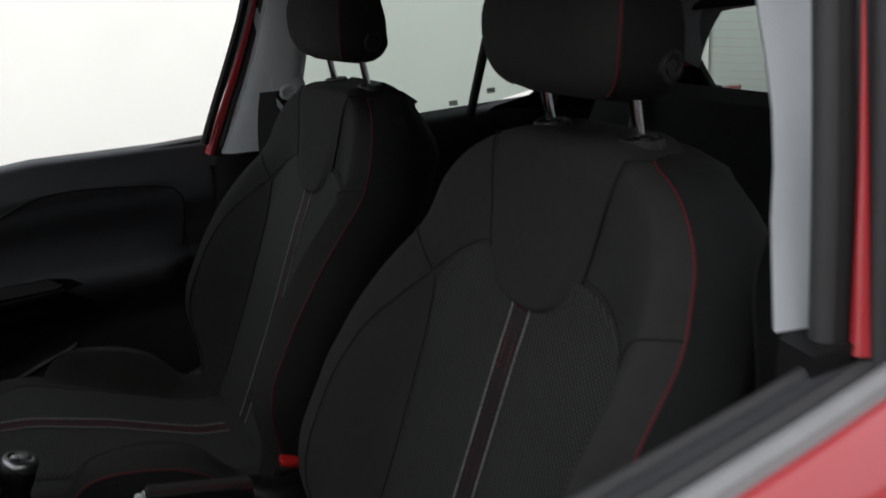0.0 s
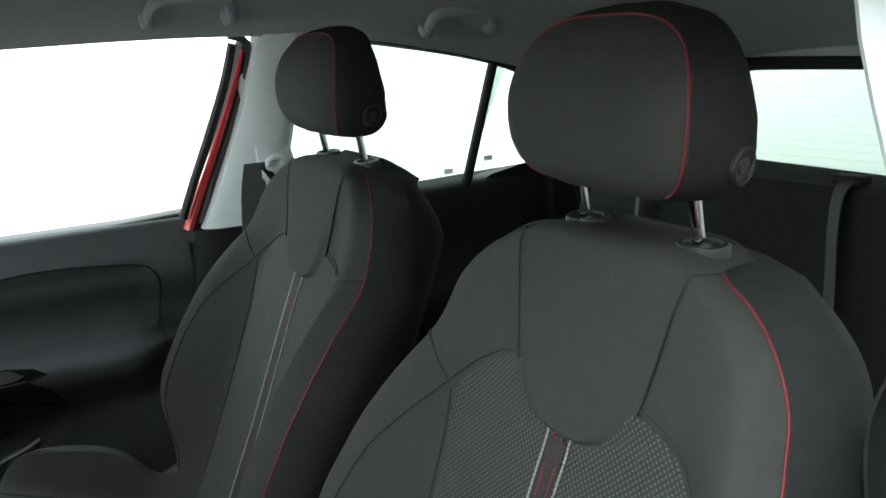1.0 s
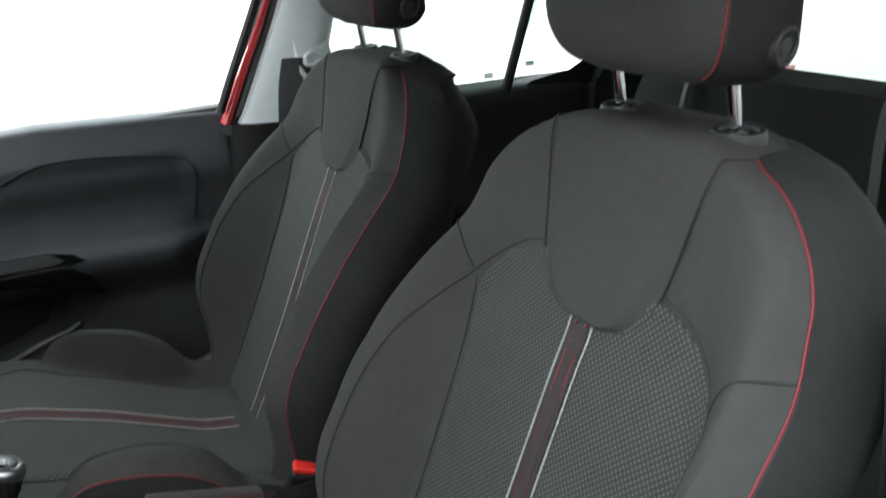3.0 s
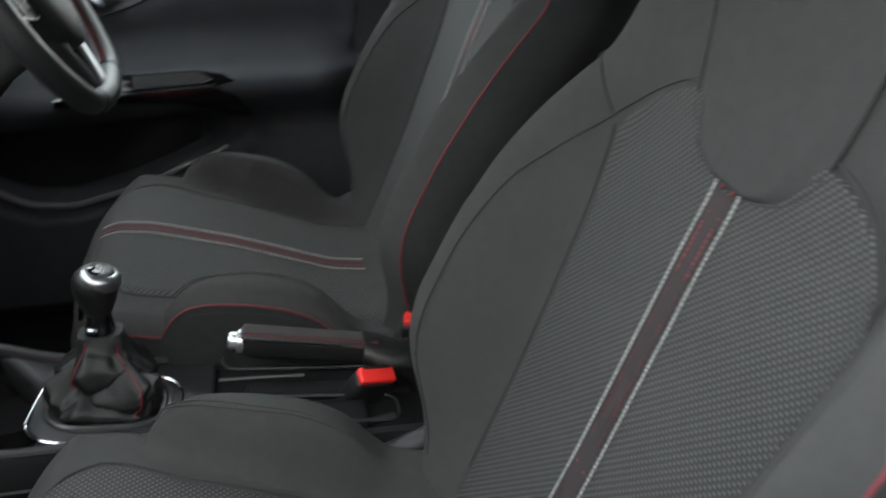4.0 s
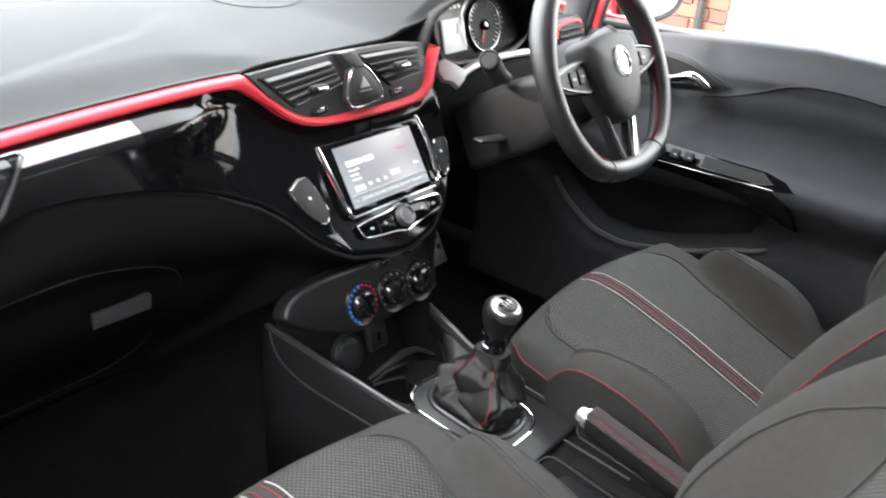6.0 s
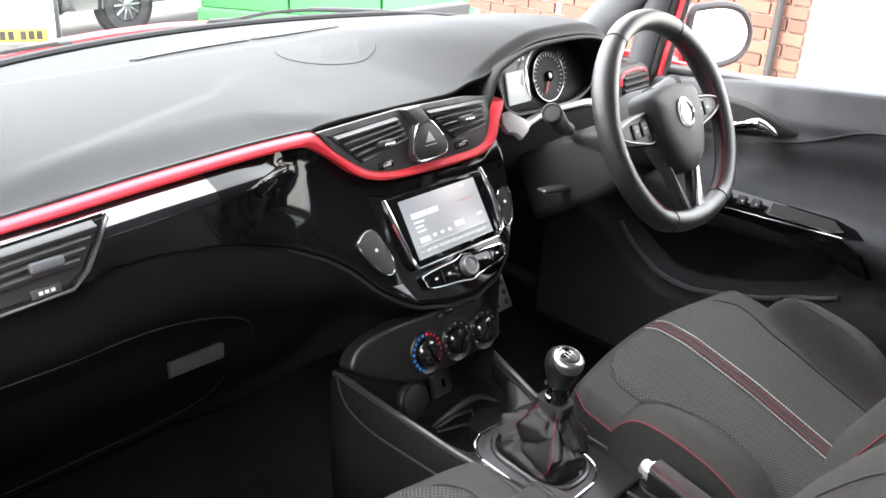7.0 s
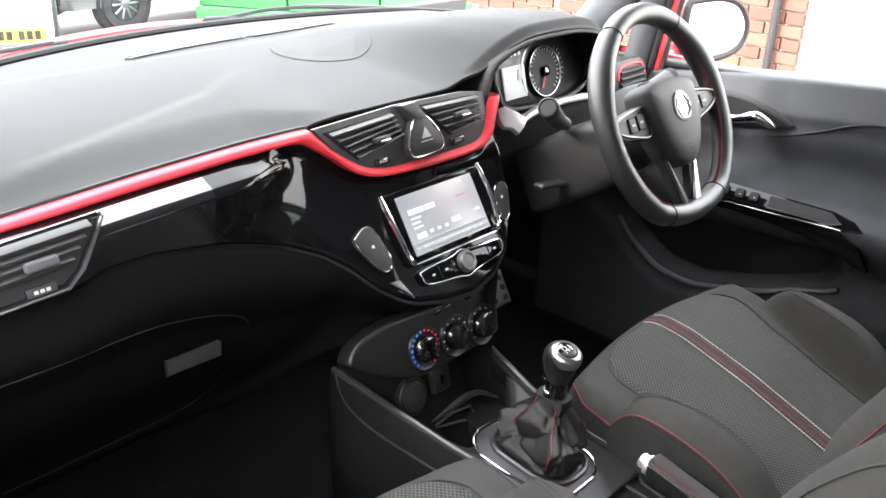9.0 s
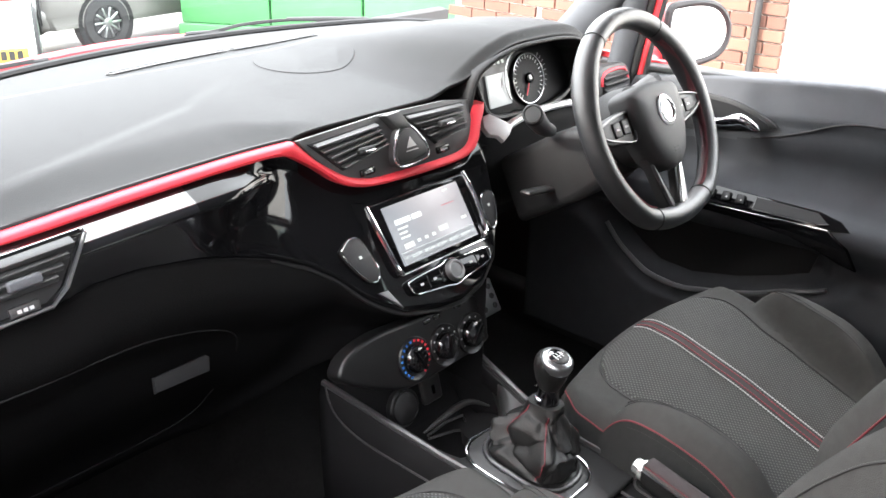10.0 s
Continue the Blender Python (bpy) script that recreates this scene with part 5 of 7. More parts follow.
for sx, half_at, top_at in ((-1, console_half, rail_z), (1, right_half, right_z)):
    rows = []
    for y in np.linspace(-0.30, 0.57, 30):
        h, z = half_at(y), top_at(y)
        rows.append([Vector((sx * (h - 0.016), y, z - 0.03)), Vector((sx * (h - 0.014), y, z - 0.004)), Vector((sx * (h - 0.008), y, z + 0.001)), Vector((sx * (h - 0.001), y, z - 0.002)), Vector((sx * (h + 0.002), y, z - 0.012)), Vector((sx * (h + 0.004), y, z - 0.05)), Vector((sx * (h + 0.003), y, z - 0.12)), Vector((sx * (h - 0.004), y, 0.30))])
    side = loft("side_wall", rows, "deep", console, closed=False)
    solid(side, 0.006)
    tube("rail", [Vector((sx * (half_at(y) - 0.006), y, top_at(y) + 0.001)) for y in np.linspace(0.12, 0.57, 30)], 0.0052, "rail", console, "rounded edge rail", n=8)
line = spline([(-0.141, 0.560, 0.592), (-0.147, 0.545, 0.572), (-0.148, 0.522, 0.553), (-0.148, 0.475, 0.541), (-0.145, 0.40, 0.536), (-0.138, 0.30, 0.529), (-0.130, 0.22, 0.521)], 30)
tube("side_seam", line, 0.0016, "rail", console, n=6)


# deck under the levers, then the raised deck round the gear lever with the bin in front of it
def deck_front(x):
    """How far forward the raised deck reaches: a hollow curve along the bin."""
    return interp(x, [(-0.14, 0.47), (-0.122, 0.445), (-0.110, 0.405), (-0.100, 0.372), (-0.085, 0.349), (-0.055, 0.338), (-0.02, 0.343), (0.01, 0.354), (0.035, 0.372), (0.055, 0.398), (0.075, 0.44), (0.10, 0.47)])


def deck_pt(a, b):
    y0 = 0.165
    xl, xr = -console_half(0.30) + 0.004, right_half(0.30) - 0.004
    x = xl + (xr - xl) * a
    y = y0 + (deck_front(x) - y0) * min(1, b / 0.92)
    xx = -console_half(y) + 0.006 + (right_half(y) + console_half(y) - 0.012) * a
    mid = 0.5405 + 0.10 * (y - 0.279)
    z = mid + (rail_z(y) - 0.003 - mid) * (1 - smooth(0.0, 0.22, a)) + (right_z(y) - 0.003 - mid) * smooth(0.80, 1.0, a)
    edge = max(0, (b - 0.86) / 0.14)
    return Vector((xx, y + 0.004 * edge, z - 0.003 * smooth(0, 0.4, edge) - 0.035 * smooth(0.4, 1, edge)))


grid("gear_deck", deck_pt, 48, 40, "deck", console, "satin black deck round the gear lever", thick=0.004, flip=False)


def deck_z(y):
    return min(rail_z(y) - 0.012, 0.520)


loft("deck", [[Vector((-console_half(y) + 0.012, y, deck_z(y))), Vector((-console_half(y) * 0.6, y, deck_z(y))), Vector((0, y, deck_z(y))), Vector((right_half(y) - 0.01, y, deck_z(y))), Vector((right_half(y) - 0.01, y, 0.36)), Vector((-console_half(y) + 0.012, y, 0.36))] for y in np.linspace(-0.30, 0.325, 24)], "lower", console)
loft("bin_floor", [[Vector((-console_half(y) + 0.012, y, z)), Vector((right_half(y) - 0.01, y, z)), Vector((right_half(y) - 0.01, y, 0.36)), Vector((-console_half(y) + 0.012, y, 0.36))] for y, z in ((0.32, 0.50), (0.34, 0.488), (0.39, 0.482), (0.42, 0.480), (0.50, 0.485), (0.515, 0.50), (0.535, 0.60), (0.56, 0.64))], "lower", console)
# cup holder rim with its bright edge
tube("cup_rim", spline([(-0.045, 0.455, 0.512), (-0.010, 0.452, 0.520), (0.025, 0.452, 0.524), (0.055, 0.448, 0.521), (0.075, 0.428, 0.512)], 24), [0.0015 + 0.004 * math.sin(math.pi * k / 23) for k in range(24)], "rail", console, "thin edge of the cup holder", n=8)
clip = tube("cup_clip", [(-0.045, 0.448, 0.510), (-0.010, 0.444, 0.518), (0.026, 0.441, 0.514), (0.020, 0.430, 0.508), (0.004, 0.425, 0.506), (-0.006, 0.430, 0.508), (-0.045, 0.446, 0.506)], 0.0022, "rail", console, "bent spring clip of the cup holder", n=6)
lathe("cup_well", [(0.038, 0.030), (0.037, 0.026), (0.034, 0.004), (0.001, 0.003)], pose(0.030, 0.400, 0.480), "lower", console, "round cup well", n=28)
um = frame_axes((0.030, 0.511, 0.528), (1, 0, 0), (0, -1, 0.28))
usb = rbox("socket_plate", (0.042, 0.042, 0.012), um, 0.006, "rail", console, "square media socket")
rbox("slot", (0.006, 0.014, 0.004), um @ pose(0, 0, 0.006), 0.001, "gloss", usb)
lathe("power_socket_lid", [(0.030, -0.006), (0.030, 0.003), (0.028, 0.005), (0.0265, 0.002), (0.025, 0.002), (0.024, 0.006), (0.020, 0.008), (0.001, 0.008)], um @ pose(-0.062, -0.004, 0), "plastic", console, "round power socket lid", n=28)
# rear part: tray beside the handbrake
rbox("coin_tray", (0.05, 0.14, 0.02), pose(-0.055, 0.06, 0.512, 3, 0, 0), 0.008, "dark", console)
tube("tray_edge", spline([(-0.085, 0.16, 0.522), (-0.082, 0.05, 0.512), (-0.06, -0.04, 0.505)], 16), 0.004, "plastic", console, n=6)

for tx, tw in ((-0.056, 0.050), (0.046, 0.036)):
    tube("tray_rim", [Vector((tx + x, 0.055 + y, 0.5265 + 0.13 * y)) for x, y in rounded(tw, 0.20, 0.016, 4)], 0.0018, "plastic", console, "satin edge of the tray", closed=True, n=6)
tube("tray_edge", spline([(0.016, 0.160, 0.532), (0.013, 0.11, 0.531), (0.011, 0.06, 0.528)], 10), 0.0022, "rail", console, "bright edge beside the handbrake", n=6)
rbox("lever_plate", (0.026, 0.20, 0.014), pose(-0.004, 0.03, 0.512, 6, 0, 0), 0.006, "lower", console, "raised plate round the handbrake")

# ---- gear lever ----
gear = thing("gear_lever", (0.0, 0.28, 0.53), "gear lever with black leather boot, red stitching and silver knob", "gear lever")
ringo = [Vector((-0.028 + x, 0.281 + y, 0.5430 + 0.10 * (y - 0.006))) for x, y in rounded(0.120, 0.162, 0.042, 8)]
# the chrome line is open along the front edge
ringo = [p for p in ringo if p.y < 0.355 or p.x < -0.03]
cut = max(range(len(ringo)), key=lambda k: (ringo[k] - ringo[k - 1]).length)
tube("surround_ring", spline(ringo[cut:] + ringo[:cut], 90), 0.0020, "chrome", gear, "chrome line round the boot", n=8)
prism("surround_plate", rounded(0.116, 0.158, 0.040, 8), 0.008, frame_axes((-0.028, 0.281, 0.5345), (1, 0, 0), (0, -0.10, 1)), 0.003, "deck", gear, "satin black surround")
tube("boot_frame", [Vector((-0.020 + x, 0.279 + y, 0.5440 + 0.10 * (y - 0.006))) for x, y in rounded(0.094, 0.130, 0.040, 8)], 0.0042, "rail", gear, "black frame holding the boot", closed=True, n=8)
rings = []
nr = 120
for j in range(49):
    s = j / 48
    k = interp(s, [(0, 0.98), (0.08, 1.04), (0.25, 1.04), (0.45, 0.98), (0.58, 0.82), (0.70, 0.60), (0.80, 0.47), (0.92, 0.45), (1, 0.42)])
    w, l = 0.041 * k, 0.056 * k
    z = 0.543 + 0.084 * s
    env = math.sin(math.pi * min(1, s * 1.03)) ** 0.6 * (1 - 0.6 * smooth(0.72, 0.95, s))
    ring = []
    for i in range(nr):
        a = 2 * math.pi * i / nr
        cx, cy = math.cos(a), math.sin(a)
        # loose leather: large soft dents, two slanting creases and a sagging roll
        dent = noise.noise((2.0 * cx + 4.1, 2.0 * cy, 3.2 * s)) * 0.26 + noise.noise((4.5 * cx, 4.5 * cy + 2.3, 6 * s)) * 0.12
        crease = -0.20 * (1 - abs(math.sin(1.5 * a + 4.2 * s + 0.5))) ** 5 - 0.14 * (1 - abs(math.sin(2.0 * a - 5.0 * s + 2.1))) ** 5
        f = 1 + env * (dent + crease)
        sag = 0.011 * env * (noise.noise((1.8 * cx, 1.8 * cy + 7.7, 2.5 * s)) + 0.4 * math.sin(3 * a + 7 * s))
        ring.append(Vector((-0.020 * (1 - s) + 0.000 * s + w * f * math.copysign(abs(cx) ** 0.6, cx), 0.279 - 0.002 * s + l * f * math.copysign(abs(cy) ** 0.6, cy), max(0.543, z + 0.10 * l * cy * (1 - s) + sag))))
    rings.append(ring)
boot = loft("boot", rings, "boot_leather", gear, "crumpled black leather boot")
for k, lo, hi in ((18, 4, 47), (48, 22, 47), (68, 4, 44), (104, 10, 47)):
    tube("boot_stitching", [rings[j][(k + j // 10) % nr] + Vector((math.cos(2 * math.pi * k / nr), math.sin(2 * math.pi * k / nr), 0.3)) * 0.0002 for j in range(lo, hi)], 0.0010, "red_thread", boot, "red stitched seam", n=5)
km = frame_axes((0.002, 0.277, 0.622), (1, 0, 0), (0, -0.06, 1))
lathe("stem", [(0.0190, -0.006), (0.0175, 0.004), (0.0150, 0.014), (0.0140, 0.024), (0.0150, 0.034)], km, "gloss", gear, "gloss black stem", n=20)
tube("stem_tick", [km @ Vector((0.0158 * math.cos(a), 0.0158 * math.sin(a), 0.0115)) for a in np.linspace(radians(120), radians(178), 9)], 0.0022, "chrome", gear, "small chrome tick", n=8)
lathe("knob", [(0.013, 0.024), (0.0155, 0.032), (0.0205, 0.043), (0.0236, 0.056), (0.0241, 0.064), (0.0230, 0.071), (0.0200, 0.0765), (0.017, 0.079), (0.001, 0.0795)], km, "leather", gear, "black leather knob", n=32)
tm = km @ pose(0.0, -0.006, 0.0735, 14, 0, 0)
lathe("knob_ring", [(0.0226, -0.010), (0.0233, -0.005), (0.0224, 0.001), (0.0190, 0.0045), (0.0150, 0.0056), (0.0142, 0.003)], tm, "satin", gear, "satin silver ring", n=32)
cap = lathe("knob_cap", [(0.0146, 0.0), (0.0146, 0.0045), (0.0128, 0.0056), (0.001, 0.0062)], tm, "gloss", gear, "gloss black cap with shift pattern", n=28)
for x in (-0.006, 0.0, 0.006):
    rbox("mark", (0.0012, 0.012, 0.001), tm @ pose(x, 0, 0.0064), 0, "white", cap)
rbox("mark", (0.0135, 0.0012, 0.001), tm @ pose(0, 0, 0.0064), 0, "white", cap)
rbox("release_ring", (0.012, 0.006, 0.03), km @ pose(0.0, 0.017, 0.034, 8, 0, 0), 0.003, "gloss", gear)

# ---- handbrake ----
brake = thing("handbrake", (0.005, 0.0, 0.48), "handbrake lever with black grip, red stitching and chrome button", "handbrake")
b0, b1 = Vector((0.008, 0.128, 0.588)), Vector((0.002, -0.035, 0.556))
bd = (b0 - b1).normalized()
grip = []
for s, w, h in ((0.0, 0.010, 0.010), (0.02, 0.0145, 0.0165), (0.10, 0.0150, 0.0180), (0.6, 0.0150, 0.0185), (0.93, 0.0150, 0.0180), (0.985, 0.0135, 0.016), (1.0, 0.010, 0.012)):
    p = b1.lerp(b0, s)
    grip.append([p + Vector((w * math.copysign(abs(math.cos(a)) ** 0.6, math.cos(a)), 0, h * math.copysign(abs(math.sin(a)) ** 0.6, math.sin(a)))) for a in np.linspace(0, 2 * math.pi, 25)[:-1]])
loft("grip", grip, "boot_leather", brake, "black leather grip")
gs = [b1.lerp(b0, q) for q in np.linspace(0.03, 0.97, 14)]
solid(loft("grip_inlay", [[p + Vector((x, 0, 0.0186 - 0.0022 * (x / 0.011) ** 2)) for x in (-0.011, -0.006, 0.0, 0.006, 0.011)] for p in gs], "stripe", brake, "dark red inlay", closed=False), 0.001, 1)
for dx in (-0.0112, 0.0112):
    tube("grip_stitching", [p + Vector((dx, 0, 0.0164)) for p in gs], 0.0007, "red_thread", brake, "red stitched seam", n=5)
tube("grip_strip", [b1.lerp(b0, s) + Vector((-0.0142, 0, 0.0110)) for s in np.linspace(0.1, 0.98, 10)], 0.0014, "satin", brake, "thin satin strip", n=5)
tube("button", [b0 - bd * 0.004, b0 - bd * 0.002, b0 + bd * 0.004, b0 + bd * 0.0055, b0 + bd * 0.012, b0 + bd * 0.0145, b0 + bd * 0.015], [0.0120, 0.0138, 0.0134, 0.0104, 0.0104, 0.0085, 0.003], "bright_satin", brake, "chrome release button", n=20)
rings = []
for j in range(9):
    s = j / 8
    p = Vector((0.002, -0.012, 0.562)).lerp(Vector((0.0, -0.13, 0.505)), s)
    rings.append([p + Vector(((0.021 + 0.026 * s) * (1 + 0.13 * math.sin(9 * s + 2 * a)) * math.cos(a), -0.1 * (0.02 + 0.02 * s) * math.sin(a), (0.019 + 0.02 * s) * (1 + 0.12 * math.sin(11 * s + a)) * math.sin(a))) for a in np.linspace(0, 2 * math.pi, 21)[:-1]])
loft("gaiter", rings, "leather", brake, "folded black leather gaiter")


def buckle(loc, yaw, lean):
    t = thing("seat_belt_buckle", loc, "seat belt buckle with a bright red release button", "seat belt buckle", "front seat belt buckles")
    m = Matrix.Translation(loc) @ pose(0, 0, 0, 18, lean, yaw)
    rbox("housing", (0.024, 0.048, 0.085), m @ pose(0, 0, -0.045), 0.006, "dark", t, "black housing")
    rbox("button", (0.020, 0.046, 0.010), m @ pose(0, 0, 0.002), 0.003, "buckle_red", t, "bright red release button")
    rbox("slot", (0.003, 0.034, 0.004), m @ pose(0.008, 0, 0.0055), 0.0, "dark", t)
    rbox("stalk", (0.012, 0.026, 0.10), m @ pose(0, 0, -0.13), 0.004, "rubber", t)


buckle((-0.042, -0.022, 0.550), 8, -32)
buckle((0.060, -0.094, 0.552), -12, -12)

# ---- steering wheel ----
WC, WN = Vector((0.331, 0.347, 0.931)), Vector((0.012, -0.889, 0.457)).normalized()
wm = frame_axes(WC, (1, 0, 0), WN)
wheel = thing("steering_wheel", tuple(WC), "black leather steering wheel with silver spoke inserts and red stitching", "steering wheel")


def rim_pt(a, r=0.1580):
    x, y = r * math.cos(a), r * math.sin(a)
    if y < -0.8 * r:
        y = -0.8 * r + (y + 0.8 * r) * 0.62
    return Vector((x, y, 0))


angs = np.linspace(0, 2 * math.pi, 97)[:-1]
rr = [0.0158 + 0.0022 * (math.exp(-((math.degrees(a) % 360 - 28) / 16) ** 2) + math.exp(-((math.degrees(a) % 360 - 152) / 16) ** 2)) for a in angs]
rim = tube("rim", [wm @ rim_pt(a) for a in angs], rr, "wheel_leather", wheel, "black leather rim", closed=True, n=16, squash=1.1, up=tuple(WN))
for a in (radians(58), radians(122), radians(-62), radians(-118)):
    c0 = rim_pt(a)
    tan = (rim_pt(a + 0.02) - rim_pt(a - 0.02)).normalized()
    nrm = Vector((-tan.y, tan.x, 0))
    tube("leather_joint", [wm @ (c0 + (nrm * math.cos(q) + Vector((0, 0, 1)) * math.sin(q) * 1.08) * 0.0160) for q in np.linspace(0, 2 * math.pi, 21)[:-1]], 0.0012, "seam", rim, closed=True, n=5)
for lo, hi in ((-60, 52), (128, 240)):
    vs, fs = [], []
    for q in np.arange(lo, hi, 1.6):
        for sgn in (-1, 1):
            p0, p1 = radians(q), radians(q + 1.5)
            k = len(vs)
            for ang, dz in ((p0, 0.0), (p0 + 0.010, 0.0), (p1 + 0.010, 0.0055 * sgn), (p1, 0.0055 * sgn)):
                base = rim_pt(ang, 0.1580 - 0.0160)
                vs.append(wm @ (base + Vector((0, 0, dz + 0.004))))
            fs.append((k, k + 1, k + 2, k + 3))
    solid(mesh("rim_stitching", vs, fs, "red_thread", rim, "red cross stitching"), 0.0015, 0)
hub_out = spline([(*p, 0) for p in ((-0.068, 0.034), (-0.056, 0.050), (0.0, 0.056), (0.056, 0.050), (0.068, 0.034), (0.060, -0.015), (0.040, -0.055), (0.018, -0.074), (0.0, -0.077), (-0.018, -0.074), (-0.040, -0.055), (-0.058, -0.015))], 60, True)
hub_rings = []
for s, z in ((1.0, -0.02), (1.0, 0.010), (0.97, 0.018), (0.88, 0.024), (0.6, 0.028), (0.3, 0.030), (0.02, 0.0305)):
    hub_rings.append([wm @ Vector((p.x * s, (p.y + 0.01) * s - 0.01, z)) for p in hub_out])
hub = loft("airbag_cover", hub_rings, "wheel_cover", wheel, "black airbag cover")
lathe("emblem_plate", [(0.0235, 0.0), (0.0235, 0.004), (0.0215, 0.0055), (0.001, 0.0055)], wm @ pose(0.0, 0.009, 0.0265), "satin", hub, "round silver emblem plate", n=32)
tube("emblem_ring", [wm @ Vector((0.0175 * math.cos(a), 0.009 + 0.0175 * math.sin(a), 0.0325)) for a in np.linspace(0, 2 * math.pi, 29)[:-1]], 0.0016, "chrome", hub, "plain ring emblem", closed=True, n=6)
for k in range(2):
    rbox("airbag_mark", (0.014, 0.0022, 0.0006), wm @ pose(0, -0.047 - 0.005 * k, 0.0285), 0, "dark", hub)
for sx in (-1, 1):
    sp = [(sx * x, y) for x, y in ((0.056, 0.030), (0.146, 0.020), (0.148, -0.004), (0.125, -0.014), (0.060, -0.022))]
    s1 = prism("spoke", sp, 0.018, wm @ pose(0, 0, -0.012), 0.005, "plastic", wheel, "black side spoke with silver key frame")
    fr = spline([(sx * x, y, 0.007) for x, y in ((0.064, 0.022), (0.10, 0.024), (0.146, 0.014), (0.140, 0.000), (0.10, -0.013), (0.064, -0.016))], 40, True)
    tube("key_frame", [wm @ p for p in fr], 0.0018, "dull_silver", s1, "satin silver key frame", closed=True, n=6)
    for x, y in ((0.082, 0.006), (0.105, 0.005)):
        kk = rbox("key", (0.018, 0.022, 0.006), wm @ pose(sx * x, y, 0.006), 0.002, "plastic", s1)
        rbox("mark", (0.008, 0.003, 0.0006), wm @ pose(sx * x, y, 0.0093), 0, "white", kk)
    # lower forked spoke with silver insert
    leg = [(sx * x, y) for x, y in ((0.030, -0.058), (0.045, -0.050), (0.032, -0.112), (0.024, -0.142), (0.004, -0.142), (0.007, -0.122))]
    s2 = prism("lower_spoke", leg, 0.014, wm @ pose(0, 0, -0.012), 0.004, "plastic", wheel)
    ins = [(sx * x, y) for x, y in ((0.034, -0.066), (0.0415, -0.060), (0.028, -0.116), (0.021, -0.137), (0.006, -0.139), (0.010, -0.124), (0.018, -0.107))]
    if sx < 0:
        ins = [(sx * x, y) for x, y in ((0.0385, -0.062), (0.0415, -0.060), (0.028, -0.116), (0.021, -0.137), (0.017, -0.137), (0.025, -0.114))]
    # Window reflection is put into the metals: bright right insert, dull left one.
    prism("silver_insert", ins, 0.006, wm @ pose(0, 0, 0.001), 0.002, "bright_satin" if sx > 0 else "dull_silver", s2, "satin silver insert")
prism("lower_bridge", rounded(0.07, 0.030, 0.012), 0.020, wm @ pose(0, -0.145, -0.010), 0.006, "leather", wheel)
# column shroud and stalks
column = thing("steering_column", (0.325, 0.46, 0.88), "black steering column shroud with two control stalks", "steering column")
rings = []
for s in np.linspace(0, 1, 8):
    p = WC - WN * (0.035 + 0.19 * s) + Vector((0, 0, -0.022 - 0.02 * s))
    w, h = 0.058 + 0.014 * smooth(0.1, 0.4, s), 0.044 + 0.012 * smooth(0.1, 0.4, s)
    f = frame_axes(p, (1, 0, 0), WN)
    rings.append([f @ Vector((x, y, 0)) for x, y in rounded(2 * w, 2 * h, 0.016, 3)])
loft("shroud", rings, "plastic", column)
lathe("hub_boss", [(0.058, -0.075), (0.062, -0.05), (0.060, -0.02), (0.050, -0.012)], wm, "dark", column, "black wheel boss", n=32)
for nm, p0, p1, p2 in (("indicator_stalk", (0.255, 0.475, 0.905), (0.205, 0.455, 0.925), (0.153, 0.437, 0.958)), ("wiper_stalk", (0.39, 0.475, 0.905), (0.45, 0.457, 0.924), (0.512, 0.445, 0.944))):
    pts = spline([p0, p1, p2], 14)
    st = tube(nm, pts, [0.010, 0.0105, 0.011, 0.011, 0.0115, 0.012, 0.0125, 0.013, 0.0135, 0.014, 0.0145, 0.0148, 0.0148, 0.0135], "cover", column, "black control stalk", n=16)
    d = (pts[-1] - pts[-2]).normalized()
    g = frame_axes(pts[-1] - d * 0.002, (0, 0, 1), d)
    lathe("end_cap", [(0.0148, -0.006), (0.0148, 0.004), (0.0125, 0.0055), (0.0115, 0.0035), (0.001, 0.004)], g, "dark", st, n=24)
    if nm == "wiper_stalk":
        for k in range(5):
            rbox("mark", (0.0045, 0.0060, 0.001), frame_axes(pts[6 + k] + Vector((-0.003, -0.0125, 0.006)), d, (-0.2, -1, 0.45)), 0, "white", st)
rbox("tilt_lever", (0.075, 0.020, 0.008), pose(0.228, 0.47, 0.815, 0, 8, 0), 0.004, "rail", column, "black column lever")

# ---- instruments ----
cl = thing("instrument_cluster", (0.37, 0.62, 0.94), "instrument cluster with white display and one large dial", "instruments")
cm = frame_axes((0.372, 0.612, 0.946), (1, 0, 0), (0, -1, 0.28))
co = spline([(*p, 0) for p in ((-0.124, 0.030), (-0.108, 0.050), (-0.078, 0.056), (-0.03, 0.058), (0.037, 0.056), (0.079, 0.061), (0.112, 0.052), (0.129, 0.022), (0.124, -0.012), (0.100, -0.040), (0.04, -0.054), (-0.06, -0.052), (-0.108, -0.044), (-0.124, -0.012))], 80, True)
prism("housing", [(p.x * 1.06, p.y * 1.08) for p in co], 0.012, cm @ pose(0, 0, -0.014), 0.004, "panel", cl, "black housing")
tube("housing_rim", [cm @ Vector((p.x * 1.05, p.y * 1.06, 0.004)) for p in co], 0.0055, "plastic", cl, "raised black rim", closed=True, n=8)
tube("bright_edge", [cm @ Vector((p.x * 1.0, p.y * 1.0, 0.009)) for p in co[6:52]], 0.0017, "chrome", cl, "thin chrome edge", n=6)
M["lcd"] = material("pale_lcd", (0.28, 0.295, 0.295), 0.3, vary=0.03, emit=(0.7, 0.74, 0.75), strength=0.05)
